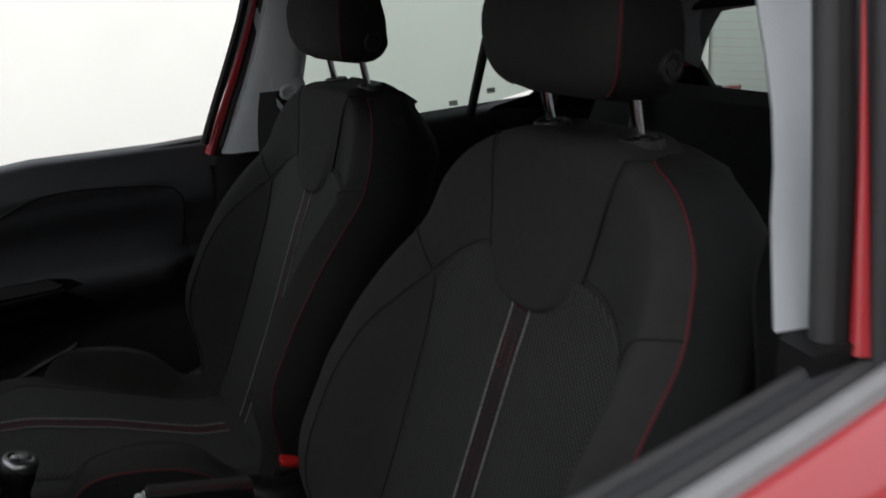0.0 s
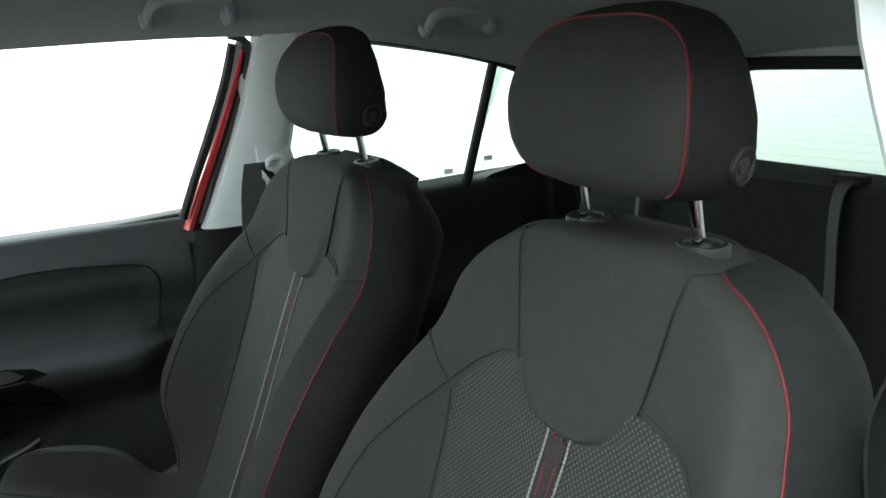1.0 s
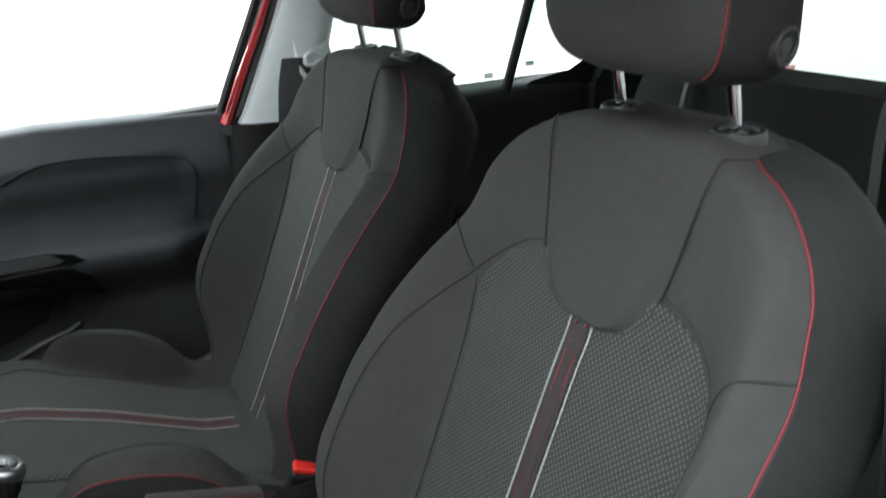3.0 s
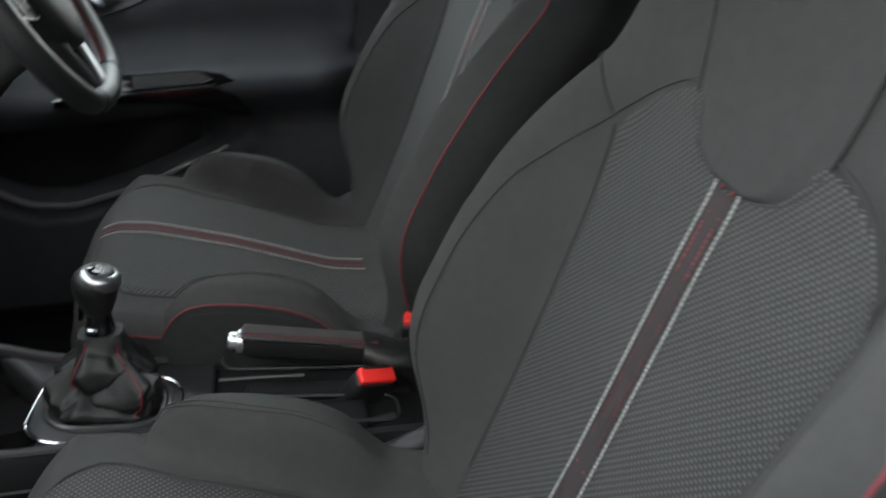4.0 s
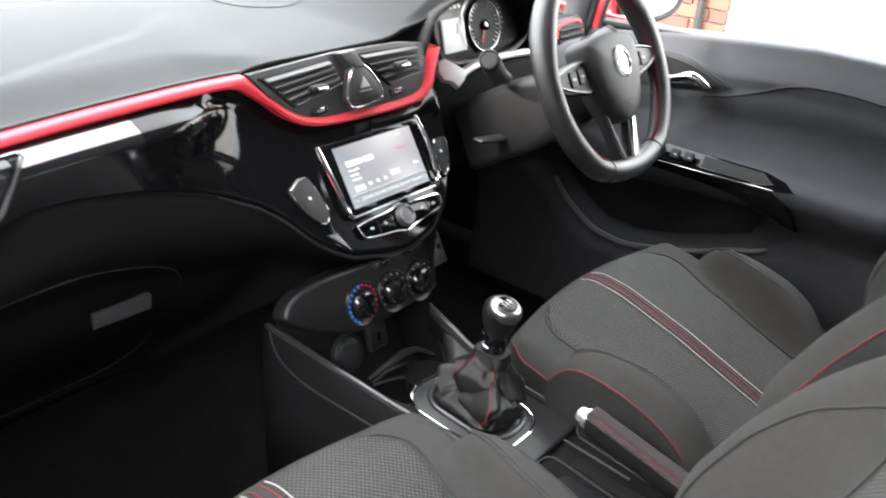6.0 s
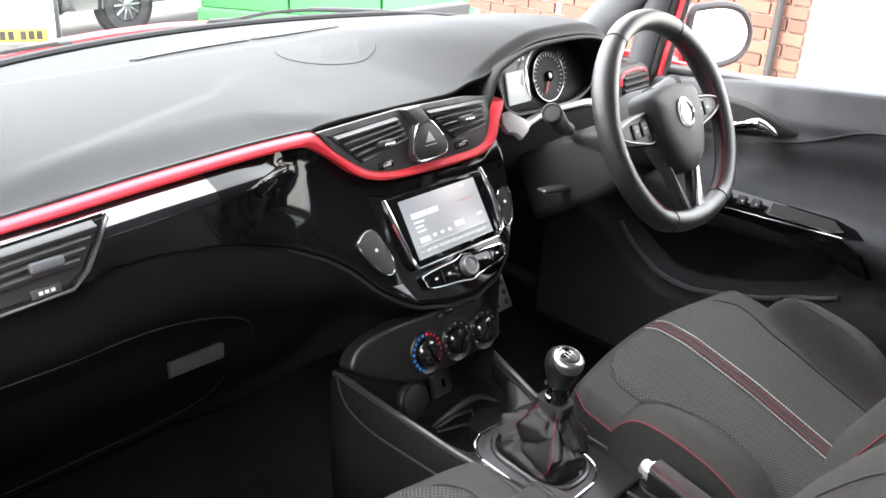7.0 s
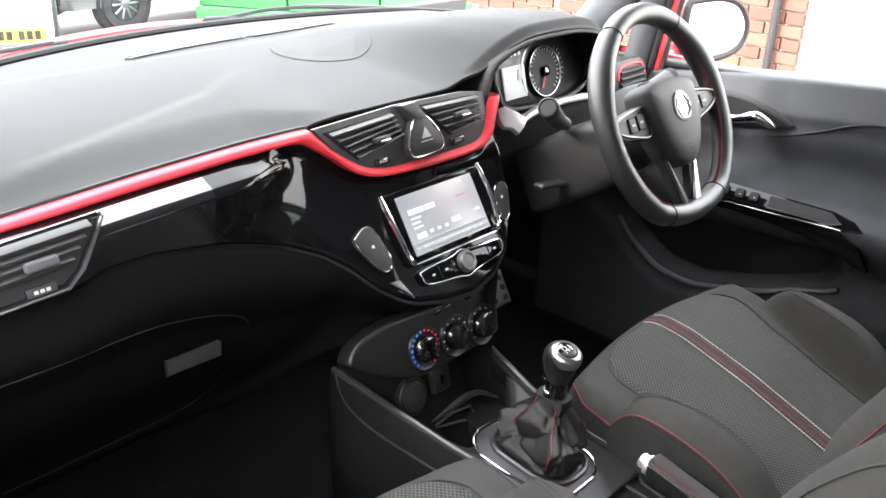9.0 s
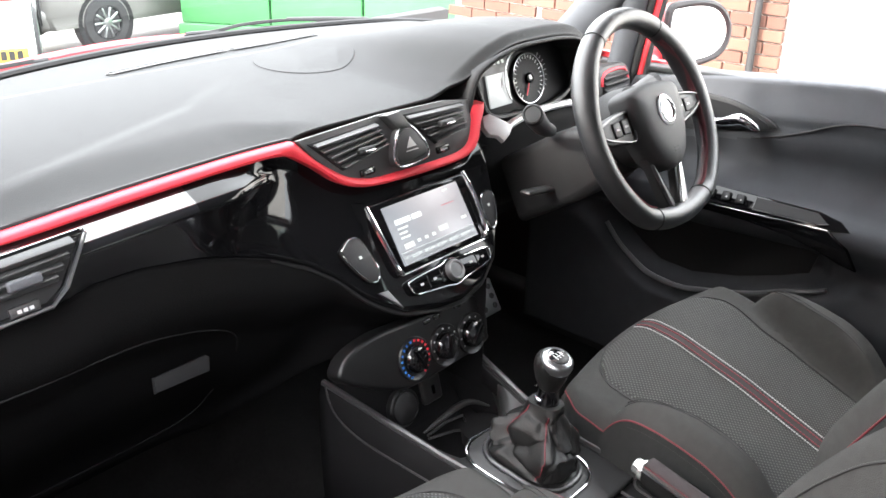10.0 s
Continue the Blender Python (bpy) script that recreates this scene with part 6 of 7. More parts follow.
lcd = rbox("display", (0.056, 0.053, 0.003), cm @ pose(-0.079, -0.010, 0.002), 0.001, "lcd", cl, "pale grey information display")
rbox("mark", (0.005, 0.018, 0.0005), cm @ pose(-0.070, 0.0, 0.0037, 0, 0, -8), 0, "white", lcd)
dial = lathe("dial", [(0.0435, 0.0), (0.0435, 0.003), (0.042, 0.0045), (0.0405, 0.003), (0.001, 0.0025)], cm @ pose(0.002, -0.004, 0.0), "dark", cl, "large round speed dial", n=40)
tube("dial_ring", [cm @ Vector((0.002 + 0.042 * math.cos(a), -0.004 + 0.042 * math.sin(a), 0.0045)) for a in np.linspace(0, 2 * math.pi, 41)[:-1]], 0.0010, "satin", dial, "silver ring", closed=True, n=6)
for k in range(25):
    a = radians(230 - 280 * k / 24)
    L = 0.007 if k % 2 == 0 else 0.004
    rbox("tick", (L, 0.0013, 0.0006), cm @ pose(0.002 + 0.0365 * math.cos(a), -0.004 + 0.0365 * math.sin(a), 0.0035, 0, 0, math.degrees(a)), 0, "white", dial)
rbox("needle", (0.034, 0.0022, 0.0012), cm @ pose(-0.004, -0.016, 0.006, 0, 0, 62), 0, "red_print", dial, "red needle")
lathe("needle_hub", [(0.009, 0.003), (0.009, 0.008), (0.007, 0.0095), (0.001, 0.0095)], cm @ pose(0.002, -0.004, 0), "gloss", dial, n=20)
for k in range(9):
    a = radians(60 - 110 * k / 8)
    rbox("tick", (0.006, 0.0013, 0.0006), cm @ pose(0.022 + 0.034 * math.cos(a), 0.000 + 0.036 * math.sin(a), 0.001, 0, 0, math.degrees(a)), 0, "white", cl)
for k in range(5):
    rbox("warning_mark", (0.006, 0.006, 0.0006), cm @ pose(-0.098 + 0.011 * k, 0.034, -0.001), 0, "key_glow", cl)
# raised inner frame between the display and the dial, and the clear cover
tube("dial_hood", [cm @ Vector((-0.012 + 0.052 * math.cos(a), -0.002 + 0.050 * math.sin(a), 0.006)) for a in np.linspace(radians(100), radians(215), 24)], 0.0014, "satin", cl, "bright crescent beside the dial", n=6)
# hood over the cluster: front brow and side cheeks
hood = thing("instrument_hood", (0.36, 0.6, 1.0), "curved black hood over the instruments", "dashboard part")
brow = []
for k in range(12):
    q = k / 11
    ring = []
    for a in np.linspace(0, 1, 41):
        x = 0.146 + 0.356 * a
        rise = max(0.40, hood_rise(x - 0.010) - 0.06)
        side = smooth(0.0, 0.07, a) * smooth(1.0, 0.93, a)
        y = 0.556 - 0.020 * rise + 0.16 * q
        ring.append(Vector((x, y, 0.907 + (0.053 + 0.066 * rise - 0.012 * q) * (0.12 + 0.88 * side ** 0.6))))
    brow.append(ring)
solid(loft("brow", brow, "dark", hood, "black lining under the hood", closed=False), 0.005, 1)

# driver's outer vent
dv_ = thing("side_vent", (0.63, 0.6, 0.885), "round-edged side air vent with a red lacquer arc", "air vent")
dm_ = frame_axes((0.632, 0.602, 0.888), (1, 0, 0), (0, -1, 0.2))
prism("surround", rounded(0.118, 0.080, 0.034), 0.075, dm_ @ pose(0, 0, -0.063), 0.005, "plastic", dv_)
tube("red_ring", [dm_ @ Vector((x, y, 0.012)) for x, y in ((-0.046, 0.004), (-0.043, 0.018), (-0.034, 0.027), (-0.015, 0.030), (0.015, 0.030), (0.034, 0.027), (0.043, 0.018), (0.046, 0.004))], 0.0034, "red_gloss", dv_, "red lacquer arc", n=6)
prism("well", rounded(0.086, 0.048, 0.02), 0.0135, dm_, 0.001, "dark", dv_)
for k in range(4):
    rbox("slat", (0.082, 0.006, 0.010), dm_ @ pose(0, -0.017 + 0.0115 * k, 0.015, 35), 0.0015, "plastic", dv_, seg=2)

# pedals
for x, w in ((0.400, 0.06),):
    pd = thing("pedal", (x, 0.70, 0.48), "metal-faced pedal with black rubber studs", "pedal", "pedals")
    g = frame_axes((x, 0.70, 0.48), (1, 0, 0), (0, -0.85, 0.5))
    rbox("pad", (w, 0.07, 0.01), g, 0.004, "satin", pd, "brushed metal face")
    for i in (-1, 1):
        for j in (-1, 0, 1):
            lathe("stud", [(0.006, 0.004), (0.006, 0.0065), (0.004, 0.0075), (0.0005, 0.0075)], g @ pose(i * w * 0.25, j * 0.02, 0), "rubber", pd, n=10)
    tube("arm", [g @ Vector((0, 0, -0.004)), g @ Vector((0, 0.05, -0.03)), Vector((x, 0.86, 0.70))], 0.009, "dark", pd, n=8)
# ---- doors ----
def door_x(y, z):
    """Inboard surface of the driver's door trim (distance from the car's middle)."""
    x = 0.703 + 0.022 * smooth(0.82, 0.955, z) ** 1.4 + 0.012 * smooth(0.94, 0.96, z)
    # armrest
    arm = math.exp(-(((z - 0.705) / 0.055) ** 2)) * smooth(-0.13, -0.02, y) * smooth(0.62, 0.38, y)
    x -= 0.060 * arm
    # upper insert, slightly hollow
    x += 0.008 * smooth(0.74, 0.78, z) * smooth(0.885, 0.86, z) * smooth(-0.10, -0.06, y)
    x += 0.018 * smooth(0.850, 0.780, z) * smooth(0.722, 0.740, z)
    # pocket
    lo = interp(y, POCKET)
    x += 0.045 * smooth(lo + 0.004, lo + 0.03, z) * smooth(0.665, 0.63, z) * smooth(0.145, 0.19, y) * smooth(0.70, 0.655, y)
    x -= 0.022 * smooth(lo + 0.004, lo - 0.03, z)
    return x


POCKET = [(0.10, 0.62), (0.155, 0.585), (0.173, 0.577), (0.222, 0.561), (0.29, 0.531), (0.36, 0.513), (0.43, 0.498), (0.497, 0.502), (0.54, 0.525), (0.581, 0.556), (0.616, 0.596), (0.66, 0.628), (0.69, 0.645)]


def sill_z(y):
    return interp(y, [(-0.2, 0.956), (0.17, 0.955), (0.435, 0.928), (0.61, 0.900), (0.80, 0.875)])


door = thing("car_door", (0.70, 0.2, 0.3), "driver's door trim in blue-black plastic with chrome pull and switch panel", "car door")


def door_pt(a, b):
    y = -0.168 + 0.97 * a
    zt = sill_z(y)
    z = 0.30 + (zt - 0.30) * b
    q = 0.30 + 0.655 * b
    return Vector((door_x(y, q) + 0.03 * smooth(0.985, 1, b), y - 0.0, z - 0.004 * smooth(0.985, 1, b)))


trim = grid("trim_panel", door_pt, 110, 120, "door", door, "blue-black moulded trim", thick=0.02, flip=True)
# darker insert and lower half below the curved edge
CURVE = [(-0.17, 0.60), (-0.098, 0.72), (-0.094, 0.855), (-0.06, 0.872), (0.062, 0.886), (0.150, 0.886), (0.197, 0.876), (0.249, 0.853), (0.307, 0.832), (0.406, 0.807), (0.52, 0.788), (0.80, 0.76)]
trim.data.materials.append(M["door_low"])
for f in trim.data.polygons:
    f.material_index = 1 if f.center.z < interp(f.center.y, CURVE) else 0
rbox("sill_strip", (0.05, 0.98, 0.012), frame_axes((0.758, 0.32, 0.922), (1, 0, 0), (0, 0.055, 1)), 0.004, "rubber", door, "black window seal")
tube("pocket_lip", spline([(door_x(y, interp(y, POCKET)) - 0.014, y, interp(y, POCKET) - 0.002) for y in (0.15, 0.173, 0.196, 0.227, 0.275, 0.332, 0.38, 0.427, 0.47, 0.51, 0.55, 0.58, 0.61)], 60), [0.0045 + 0.0015 * math.sin(math.pi * i / 59) for i in range(60)], "lip", door, "rounded pocket lip", n=8)
tube("insert_edge", spline([(door_x(y, z) - 0.0015, y, z) for y, z in ((0.52, 0.788), (0.406, 0.807), (0.307, 0.832), (0.249, 0.853), (0.197, 0.876), (0.150, 0.886), (0.062, 0.886), (-0.06, 0.872), (-0.09, 0.855), (-0.098, 0.825), (-0.085, 0.75))], 60), 0.0022, "dark", door, n=6)
# handle bowl and chrome pull
bowl = spline([(*p, 0) for p in ((0.56, 0.850), (0.50, 0.884), (0.43, 0.889), (0.376, 0.884), (0.325, 0.868), (0.296, 0.853), (0.310, 0.845), (0.355, 0.834), (0.407, 0.824), (0.50, 0.812), (0.55, 0.822))], 44, True)
bmx = Matrix(((0, 0, -1, 0.7125), (1, 0, 0, 0), (0, 1, 0, 0), (0, 0, 0, 1)))
prism("handle_bowl", [(p.x, p.y) for p in bowl], 0.006, bmx, 0.002, "plastic", door, "dark handle bowl")
prism("bowl_well", [((p.x - 0.43) * 0.88 + 0.43, (p.y - 0.853) * 0.78 + 0.853) for p in bowl], 0.0075, bmx, 0.0, "dark", door)
tube("door_pull", spline([(0.692, 0.430, 0.842), (0.686, 0.395, 0.848), (0.680, 0.370, 0.857), (0.679, 0.353, 0.862), (0.684, 0.336, 0.855), (0.690, 0.322, 0.846)], 24), [0.006, 0.007, 0.0075, 0.008, 0.008, 0.0085, 0.009, 0.0095, 0.010, 0.0105, 0.011, 0.011, 0.011, 0.011, 0.0105, 0.010, 0.010, 0.0095, 0.009, 0.0085, 0.008, 0.007, 0.006, 0.005], "chrome", door, "chrome door pull", n=12)
# switch panel on the armrest, gloss face below it
sw_m = frame_axes((0.6405, 0.26, 0.714), (0, 1, -0.03), (-0.78, 0, 0.62))
sp = prism("switch_panel", [(0.150, 0.0), (-0.105, 0.002), (-0.140, -0.004), (-0.120, -0.020), (-0.08, -0.030), (0.150, -0.033)], 0.006, sw_m @ pose(0, 0, -0.006), 0.002, "stack_gloss", door, "glossy black switch panel")
for x in (0.115, 0.085, 0.058):
    rbox("window_switch", (0.018, 0.018, 0.005), sw_m @ pose(x, -0.016, 0.001, 0, 8, 0), 0.003, "dark", sp, "window switch")
    rbox("mark", (0.003, 0.0025, 0.0006), sw_m @ pose(x - 0.002, -0.014, 0.0040, 0, 8, 0), 0, "white", sp)
prism("pull_cup", [(0.030, -0.005), (-0.085, -0.005), (-0.10, -0.010), (-0.080, -0.025), (0.030, -0.027)], 0.0012, sw_m, 0.0, "dark", sp, "deep pull cup")
tube("cup_edge", [sw_m @ Vector((x, y, 0.002)) for x, y in ((0.030, -0.003), (-0.085, -0.003), (-0.102, -0.009))], 0.0011, "rail", sp, "satin cup edge", n=6)
gf = Matrix(((0, 0, -1, 0.648), (1, 0, 0, 0), (0, 1, 0, 0), (0, 0, 0, 1)))
prism("gloss_face", [(0.42, 0.704), (0.30, 0.708), (0.155, 0.7145), (0.120, 0.690), (0.098, 0.655), (0.125, 0.660), (0.16, 0.672), (0.22, 0.686), (0.30, 0.692), (0.42, 0.692)], 0.009, gf, 0.002, "stack_gloss", door, "piano black armrest face")
tube("panel_strip", [(0.637, 0.42, 0.706), (0.637, 0.30, 0.710), (0.637, 0.155, 0.7165)], 0.0014, "dark_chrome", door, "thin chrome edge", n=6)
# Dark sheet laid into the pocket, standing for the shade inside it.
pk = [(y, interp(y, POCKET) + 0.018) for y in (0.20, 0.25, 0.332, 0.427, 0.50, 0.545, 0.58, 0.605)] + [(0.60, 0.640), (0.40, 0.655), (0.24, 0.648), (0.19, 0.625)]
prism("pocket_well", pk, 0.004, Matrix(((0, 0, -1, 0.738), (1, 0, 0, 0), (0, 1, 0, 0), (0, 0, 0, 1))), 0.0, "dark", door, "dark sheet for the shade in the door pocket")
# window frame at the door's rear edge
tube("frame_seal", spline([(0.690, -0.152, 0.95), (0.683, -0.180, 1.02), (0.668, -0.212, 1.10), (0.652, -0.246, 1.19), (0.640, -0.266, 1.262)], 16), 0.0085, "rubber", door, "black window channel", n=8)
tube("frame_gasket", spline([(0.703, -0.187, 0.935), (0.697, -0.222, 1.02), (0.681, -0.254, 1.10), (0.660, -0.285, 1.19), (0.644, -0.296, 1.245), (0.634, -0.284, 1.268), (0.628, -0.258, 1.277)], 24), 0.0075, "cover", door, "grey rubber door gasket", n=8)
tube("frame_backing", spline([(0.722, -0.172, 0.900), (0.714, -0.214, 1.02), (0.698, -0.247, 1.10), (0.678, -0.280, 1.19), (0.662, -0.300, 1.26)], 16), 0.022, "rubber", door, "black frame behind the seals", n=8)
tube("frame_red", spline([(0.702, -0.162, 0.925), (0.693, -0.202, 1.02), (0.677, -0.235, 1.10), (0.657, -0.267, 1.19), (0.645, -0.284, 1.25)], 16), [0.0098 - 0.0062 * k / 15 for k in range(16)], "red_paint", door, "red painted frame", n=8)
grid("window", lambda a, b: (0.735 - 0.10 * b - 0.02 * b * b, 0.62 - 0.79 * a - 0.11 * b * a - 0.22 * b * (1 - a), 0.945 + 0.325 * b - 0.055 * (1 - a) * (1 - b)), 6, 6, "glass", door, "clear side window")

# rear door on the driver's side, its window and divider
rdoor = thing("rear_door", (0.71, -0.6, 0.3), "dark rear door trim with tinted window", "car door")
grid("trim_panel", lambda a, b: Vector((0.705 - 0.03 * math.exp(-(((0.30 + 0.64 * b - 0.68) / 0.06) ** 2)) + 0.02 * smooth(0.98, 1, b), -0.34 - 0.68 * a, 0.30 + (0.642 + 0.02 * a) * b)), 24, 24, "plastic", rdoor, thick=0.02)
grid("window", lambda a, b: (0.735 - 0.11 * b, -0.33 - 0.46 * a - 0.05 * b, 0.935 + 0.33 * b - 0.06 * a * b), 6, 6, "tint", rdoor, "tinted rear side window")
tube("divider", [(0.712, -0.775, 0.93), (0.64, -0.815, 1.20)], 0.011, "rubber", rdoor, "black window divider", n=8)
mesh("quarter_glass", [(0.72, -0.785, 0.945), (0.69, -1.0, 0.99), (0.655, -1.0, 1.10), (0.64, -0.825, 1.19)], [(0, 1, 2, 3)], "tint", rdoor, "tinted quarter window", smooth=False)
# Printed stamps, brightened with the glow of the key material.
for y, z in ((-0.735, 0.965), (-0.83, 0.985)):
    rbox("glass_stamp", (0.0008, 0.022, 0.012), pose(0.716 if y > -0.8 else 0.705, y, z, 0, 0, 0), 0, "key_glow", rdoor, "small printed stamp, made to glow faintly")
mesh("corner_trim", [(0.715, -0.80, 0.925), (0.70, -1.06, 0.925), (0.685, -1.06, 1.04), (0.70, -0.93, 0.965), (0.71, -0.84, 0.947)], [(0, 1, 2, 3, 4)], "dark", rdoor, smooth=False)
tube("frame_upper", spline([(0.648, -0.32, 1.275), (0.645, -0.5, 1.262), (0.640, -0.82, 1.198), (0.63, -1.02, 1.10)], 20), 0.011, "rubber", rdoor, n=8)

# passenger's door: shoulder, seals, frame with lowered glass
pdoor = thing("car_door", (-0.76, 0.2, 0.3), "red passenger door with its window lowered", "car door")


def near_z(y):
    return interp(y, [(-0.30, 0.972), (-0.20, 0.965), (0.0, 0.952), (0.3, 0.945), (0.8, 0.90)])


def near_x(y):
    return interp(y, [(-0.42, -0.700), (-0.29, -0.731), (-0.20, -0.746), (-0.12, -0.758), (0.0, -0.776), (0.10, -0.79), (0.8, -0.79)])


sh = []
for y in np.linspace(-0.40, 0.78, 40):
    z, x = near_z(y), near_x(y)
    sh.append([Vector((x, y, z - 0.10)), Vector((x, y, z - 0.012)), Vector((x - 0.005, y, z - 0.003)), Vector((x - 0.014, y, z + 0.001)), Vector((x - 0.022, y, z - 0.001)), Vector((x - 0.024, y, z - 0.05))])
solid(loft("shoulder", sh, "door", pdoor, "dark inner shoulder", closed=False), 0.004)
for x0, r, m_, dz in ((-0.008, 0.0070, "cover", 0.003), (-0.0275, 0.0100, "cover", -0.004), (-0.0475, 0.0105, "waist", -0.0025)):
    tube("window_seal", [Vector((x0 + near_x(y), y, near_z(y) - 0.004 + dz)) for y in np.linspace(-0.40, 0.78, 34)], r, m_, pdoor, "black rubber window seal", n=8)
sk = []
for y in np.linspace(-0.42, 0.80, 40):
    z, x = near_z(y), near_x(y)
    sk.append([Vector((x - 0.056, y, z - 0.006)), Vector((x - 0.064, y, z - 0.006)), Vector((x - 0.076, y, z - 0.013)), Vector((x * 0.5 - 0.485, y, z - 0.06)), Vector((x * 0.3 - 0.66, y, z - 0.16)), Vector((-0.90, y, z - 0.30)), Vector((-0.89, y, 0.45)), Vector((-0.87, y, 0.27))])
solid(loft("outer_skin", sk, "red_paint", pdoor, "glossy red outer skin", closed=False), 0.004)
grid("trim_panel", lambda a, b: Vector((near_x(-0.20 + 0.98 * a) - 0.004 + 0.03 * math.exp(-(((0.30 + 0.6 * b - 0.70) / 0.06) ** 2)), -0.20 + 0.98 * a, 0.30 + (near_z(-0.2 + 0.98 * a) - 0.33) * b)), 20, 24, "door", pdoor, thick=0.02)
for off, r, mt, lb in ((-0.006, 0.010, "cover", "black door seal"), (0.004, 0.008, "rubber", "black door seal"), (0.0170, 0.0125, "cover", "black door seal"), (0.0185, 0.0075, "red_paint", "red painted frame"), (0.033, 0.009, "cover", "black outer trim"), (0.050, 0.012, "rubber", "black outer trim")):
    taper = [r * (max(0.12, 1 - k / 9) if mt == "red_paint" else 1) for k in range(14)]
    low = 0.975 if mt == "red_paint" else 0.94
    back = 0.014 if r == 0.0125 else 0.0
    posts = ((-0.744, -0.272, low), (-0.726, -0.284, 1.10), (-0.698, -0.302, 1.25), (-0.676, -0.316, 1.34))
    tube("frame_post", spline([(x - off * 0.62 + back * 0.6, y - off * 0.7 - back * 0.8, z) for x, y, z in posts], 14), taper, mt, pdoor, lb, n=10)

# ---- outside mirror ----
mirror = thing("door_mirror", (0.90, 0.62, 0.90), "red door mirror with bright glass in a black ring", "wing mirror")
mm = frame_axes((0.945, 0.585, 0.947), (0.94, -0.30, 0), (-0.30, -0.94, 0.06))
mo = spline([(*p, 0) for p in ((-0.088, 0.050), (-0.055, 0.064), (0.015, 0.063), (0.062, 0.044), (0.086, 0.004), (0.072, -0.036), (0.025, -0.056), (-0.05, -0.058), (-0.088, -0.036))], 50, True)
rings = []
for s, z in ((1.0, 0.0), (1.03, -0.02), (1.0, -0.05), (0.85, -0.09), (0.5, -0.12), (0.1, -0.13)):
    rings.append([mm @ Vector((p.x * s, p.y * s, z)) for p in mo])
loft("housing", rings, "red_paint", mirror, "red painted shell")
tube("rim", [mm @ Vector((p.x, p.y, 0.0)) for p in mo], 0.009, "rubber", mirror, "black surround", closed=True, n=8, up=tuple(mm.to_3x3() @ Vector((0, 0, 1))))
M["mirror"] = material("mirror_glass", (0.95, 0.95, 0.95), 0.01, 1.0, vary=0.0)
prism("glass", [(p.x * 0.95, p.y * 0.95) for p in mo], 0.004, mm, 0.0, "mirror", mirror, "mirror glass full of white sky")
tube("arm", [(0.80, 0.66, 0.90), (0.87, 0.64, 0.905), (0.90, 0.63, 0.92)], [0.03, 0.026, 0.024], "red_paint", mirror, n=12, squash=0.7)

# grab handles on the roof rail
for y0, y1, x, z in ((-0.108, -0.243, 0.560, 1.302), (-0.62, -0.76, 0.560, 1.262)):
    gh = thing("grab_handle", (x, (y0 + y1) / 2, z), "pale grey folding grab handle on the roof rail", "grab handle", "grab handles")
    pts = spline([(x + 0.004, y0, z - 0.002), (x - 0.010, y0, z + 0.012), (x - 0.024, y0 - 0.010, z + 0.030), (x - 0.030, y0 - 0.035, z + 0.036), (x - 0.031, (y0 + y1) / 2, z + 0.037), (x - 0.030, y1 + 0.035, z + 0.036), (x - 0.024, y1 + 0.010, z + 0.030), (x - 0.010, y1, z + 0.012), (x + 0.004, y1, z - 0.002)], 40)
    tube("bar", pts, 0.0082, "lining", gh, n=10, squash=1.3)
    for yy in (y0, y1):
        rbox("mount", (0.030, 0.024, 0.022), pose(x + 0.006, yy, z + 0.004, 0, -45, 0), 0.008, "lining", gh)
visor = thing("sun_visor", (0.36, 0.27, 1.375), "pale grey folded sun visor under the headlining", "sun visor")
rbox("panel", (0.40, 0.15, 0.018), pose(0.37, 0.28, 1.362, -14, 8, 0), 0.008, "lining", visor)
tube("hinge", [(0.19, 0.345, 1.352), (0.56, 0.345, 1.318)], 0.005, "lining", visor, n=8)
# rear belts
for x in (-0.055, 0.40, -0.44):
    rb = thing("rear_seat_belt", (x, -1.1, 0.9), "grey rear seat belt running over the backrest", "seat belt", "rear seat belts")
    p = spline([(x + 0.03, -1.14, 0.960), (x + 0.018, -1.08, 0.990), (x + 0.005, -1.025, 0.984), (x - 0.015, -0.985, 0.93), (x - 0.045, -0.945, 0.83), (x - 0.080, -0.890, 0.69), (x - 0.10, -0.868, 0.58)], 28)
    loft("webbing", [[(q.x - 0.020, q.y + 0.010, q.z), (q.x + 0.016, q.y - 0.012, q.z), (q.x + 0.017, q.y - 0.011, q.z + 0.003), (q.x - 0.019, q.y + 0.011, q.z + 0.003)] for q in p], "belt", rb)
    rbox("guide", (0.060, 0.03, 0.014), pose(x + 0.012, -1.06, 0.996), 0.005, "dark", rb)
# wipers
for blade, arm in (([(-0.62, 1.10, 0.958), (-0.40, 1.165, 0.962), (-0.20, 1.185, 0.966)], [(-0.50, 1.16, 0.955), (-0.30, 1.19, 0.962), (-0.17, 1.20, 0.962)]), ([(0.085, 1.185, 0.968), (0.143, 1.172, 0.972), (0.211, 1.165, 0.978), (0.301, 1.145, 0.978), (0.40, 1.10, 0.972)], [(0.09, 1.186, 0.972), (0.12, 1.178, 0.972), (0.15, 1.172, 0.970)])):
    wp = thing("wiper", blade[1], "black windscreen wiper at rest", "wiper", "wipers")
    tube("blade", spline(blade, 30), 0.0024, "rubber", wp, "black wiper blade", n=6, squash=1.6)
    tube("arm", spline(arm, 16), 0.006, "rubber", wp, "black wiper arm", n=8, squash=0.6)
tube("arm", spline([(0.30, 1.150, 0.979), (0.37, 1.120, 0.976), (0.45, 1.075, 0.972)], 16), 0.007, "rubber", wp, "black wiper arm", n=8, squash=0.6)
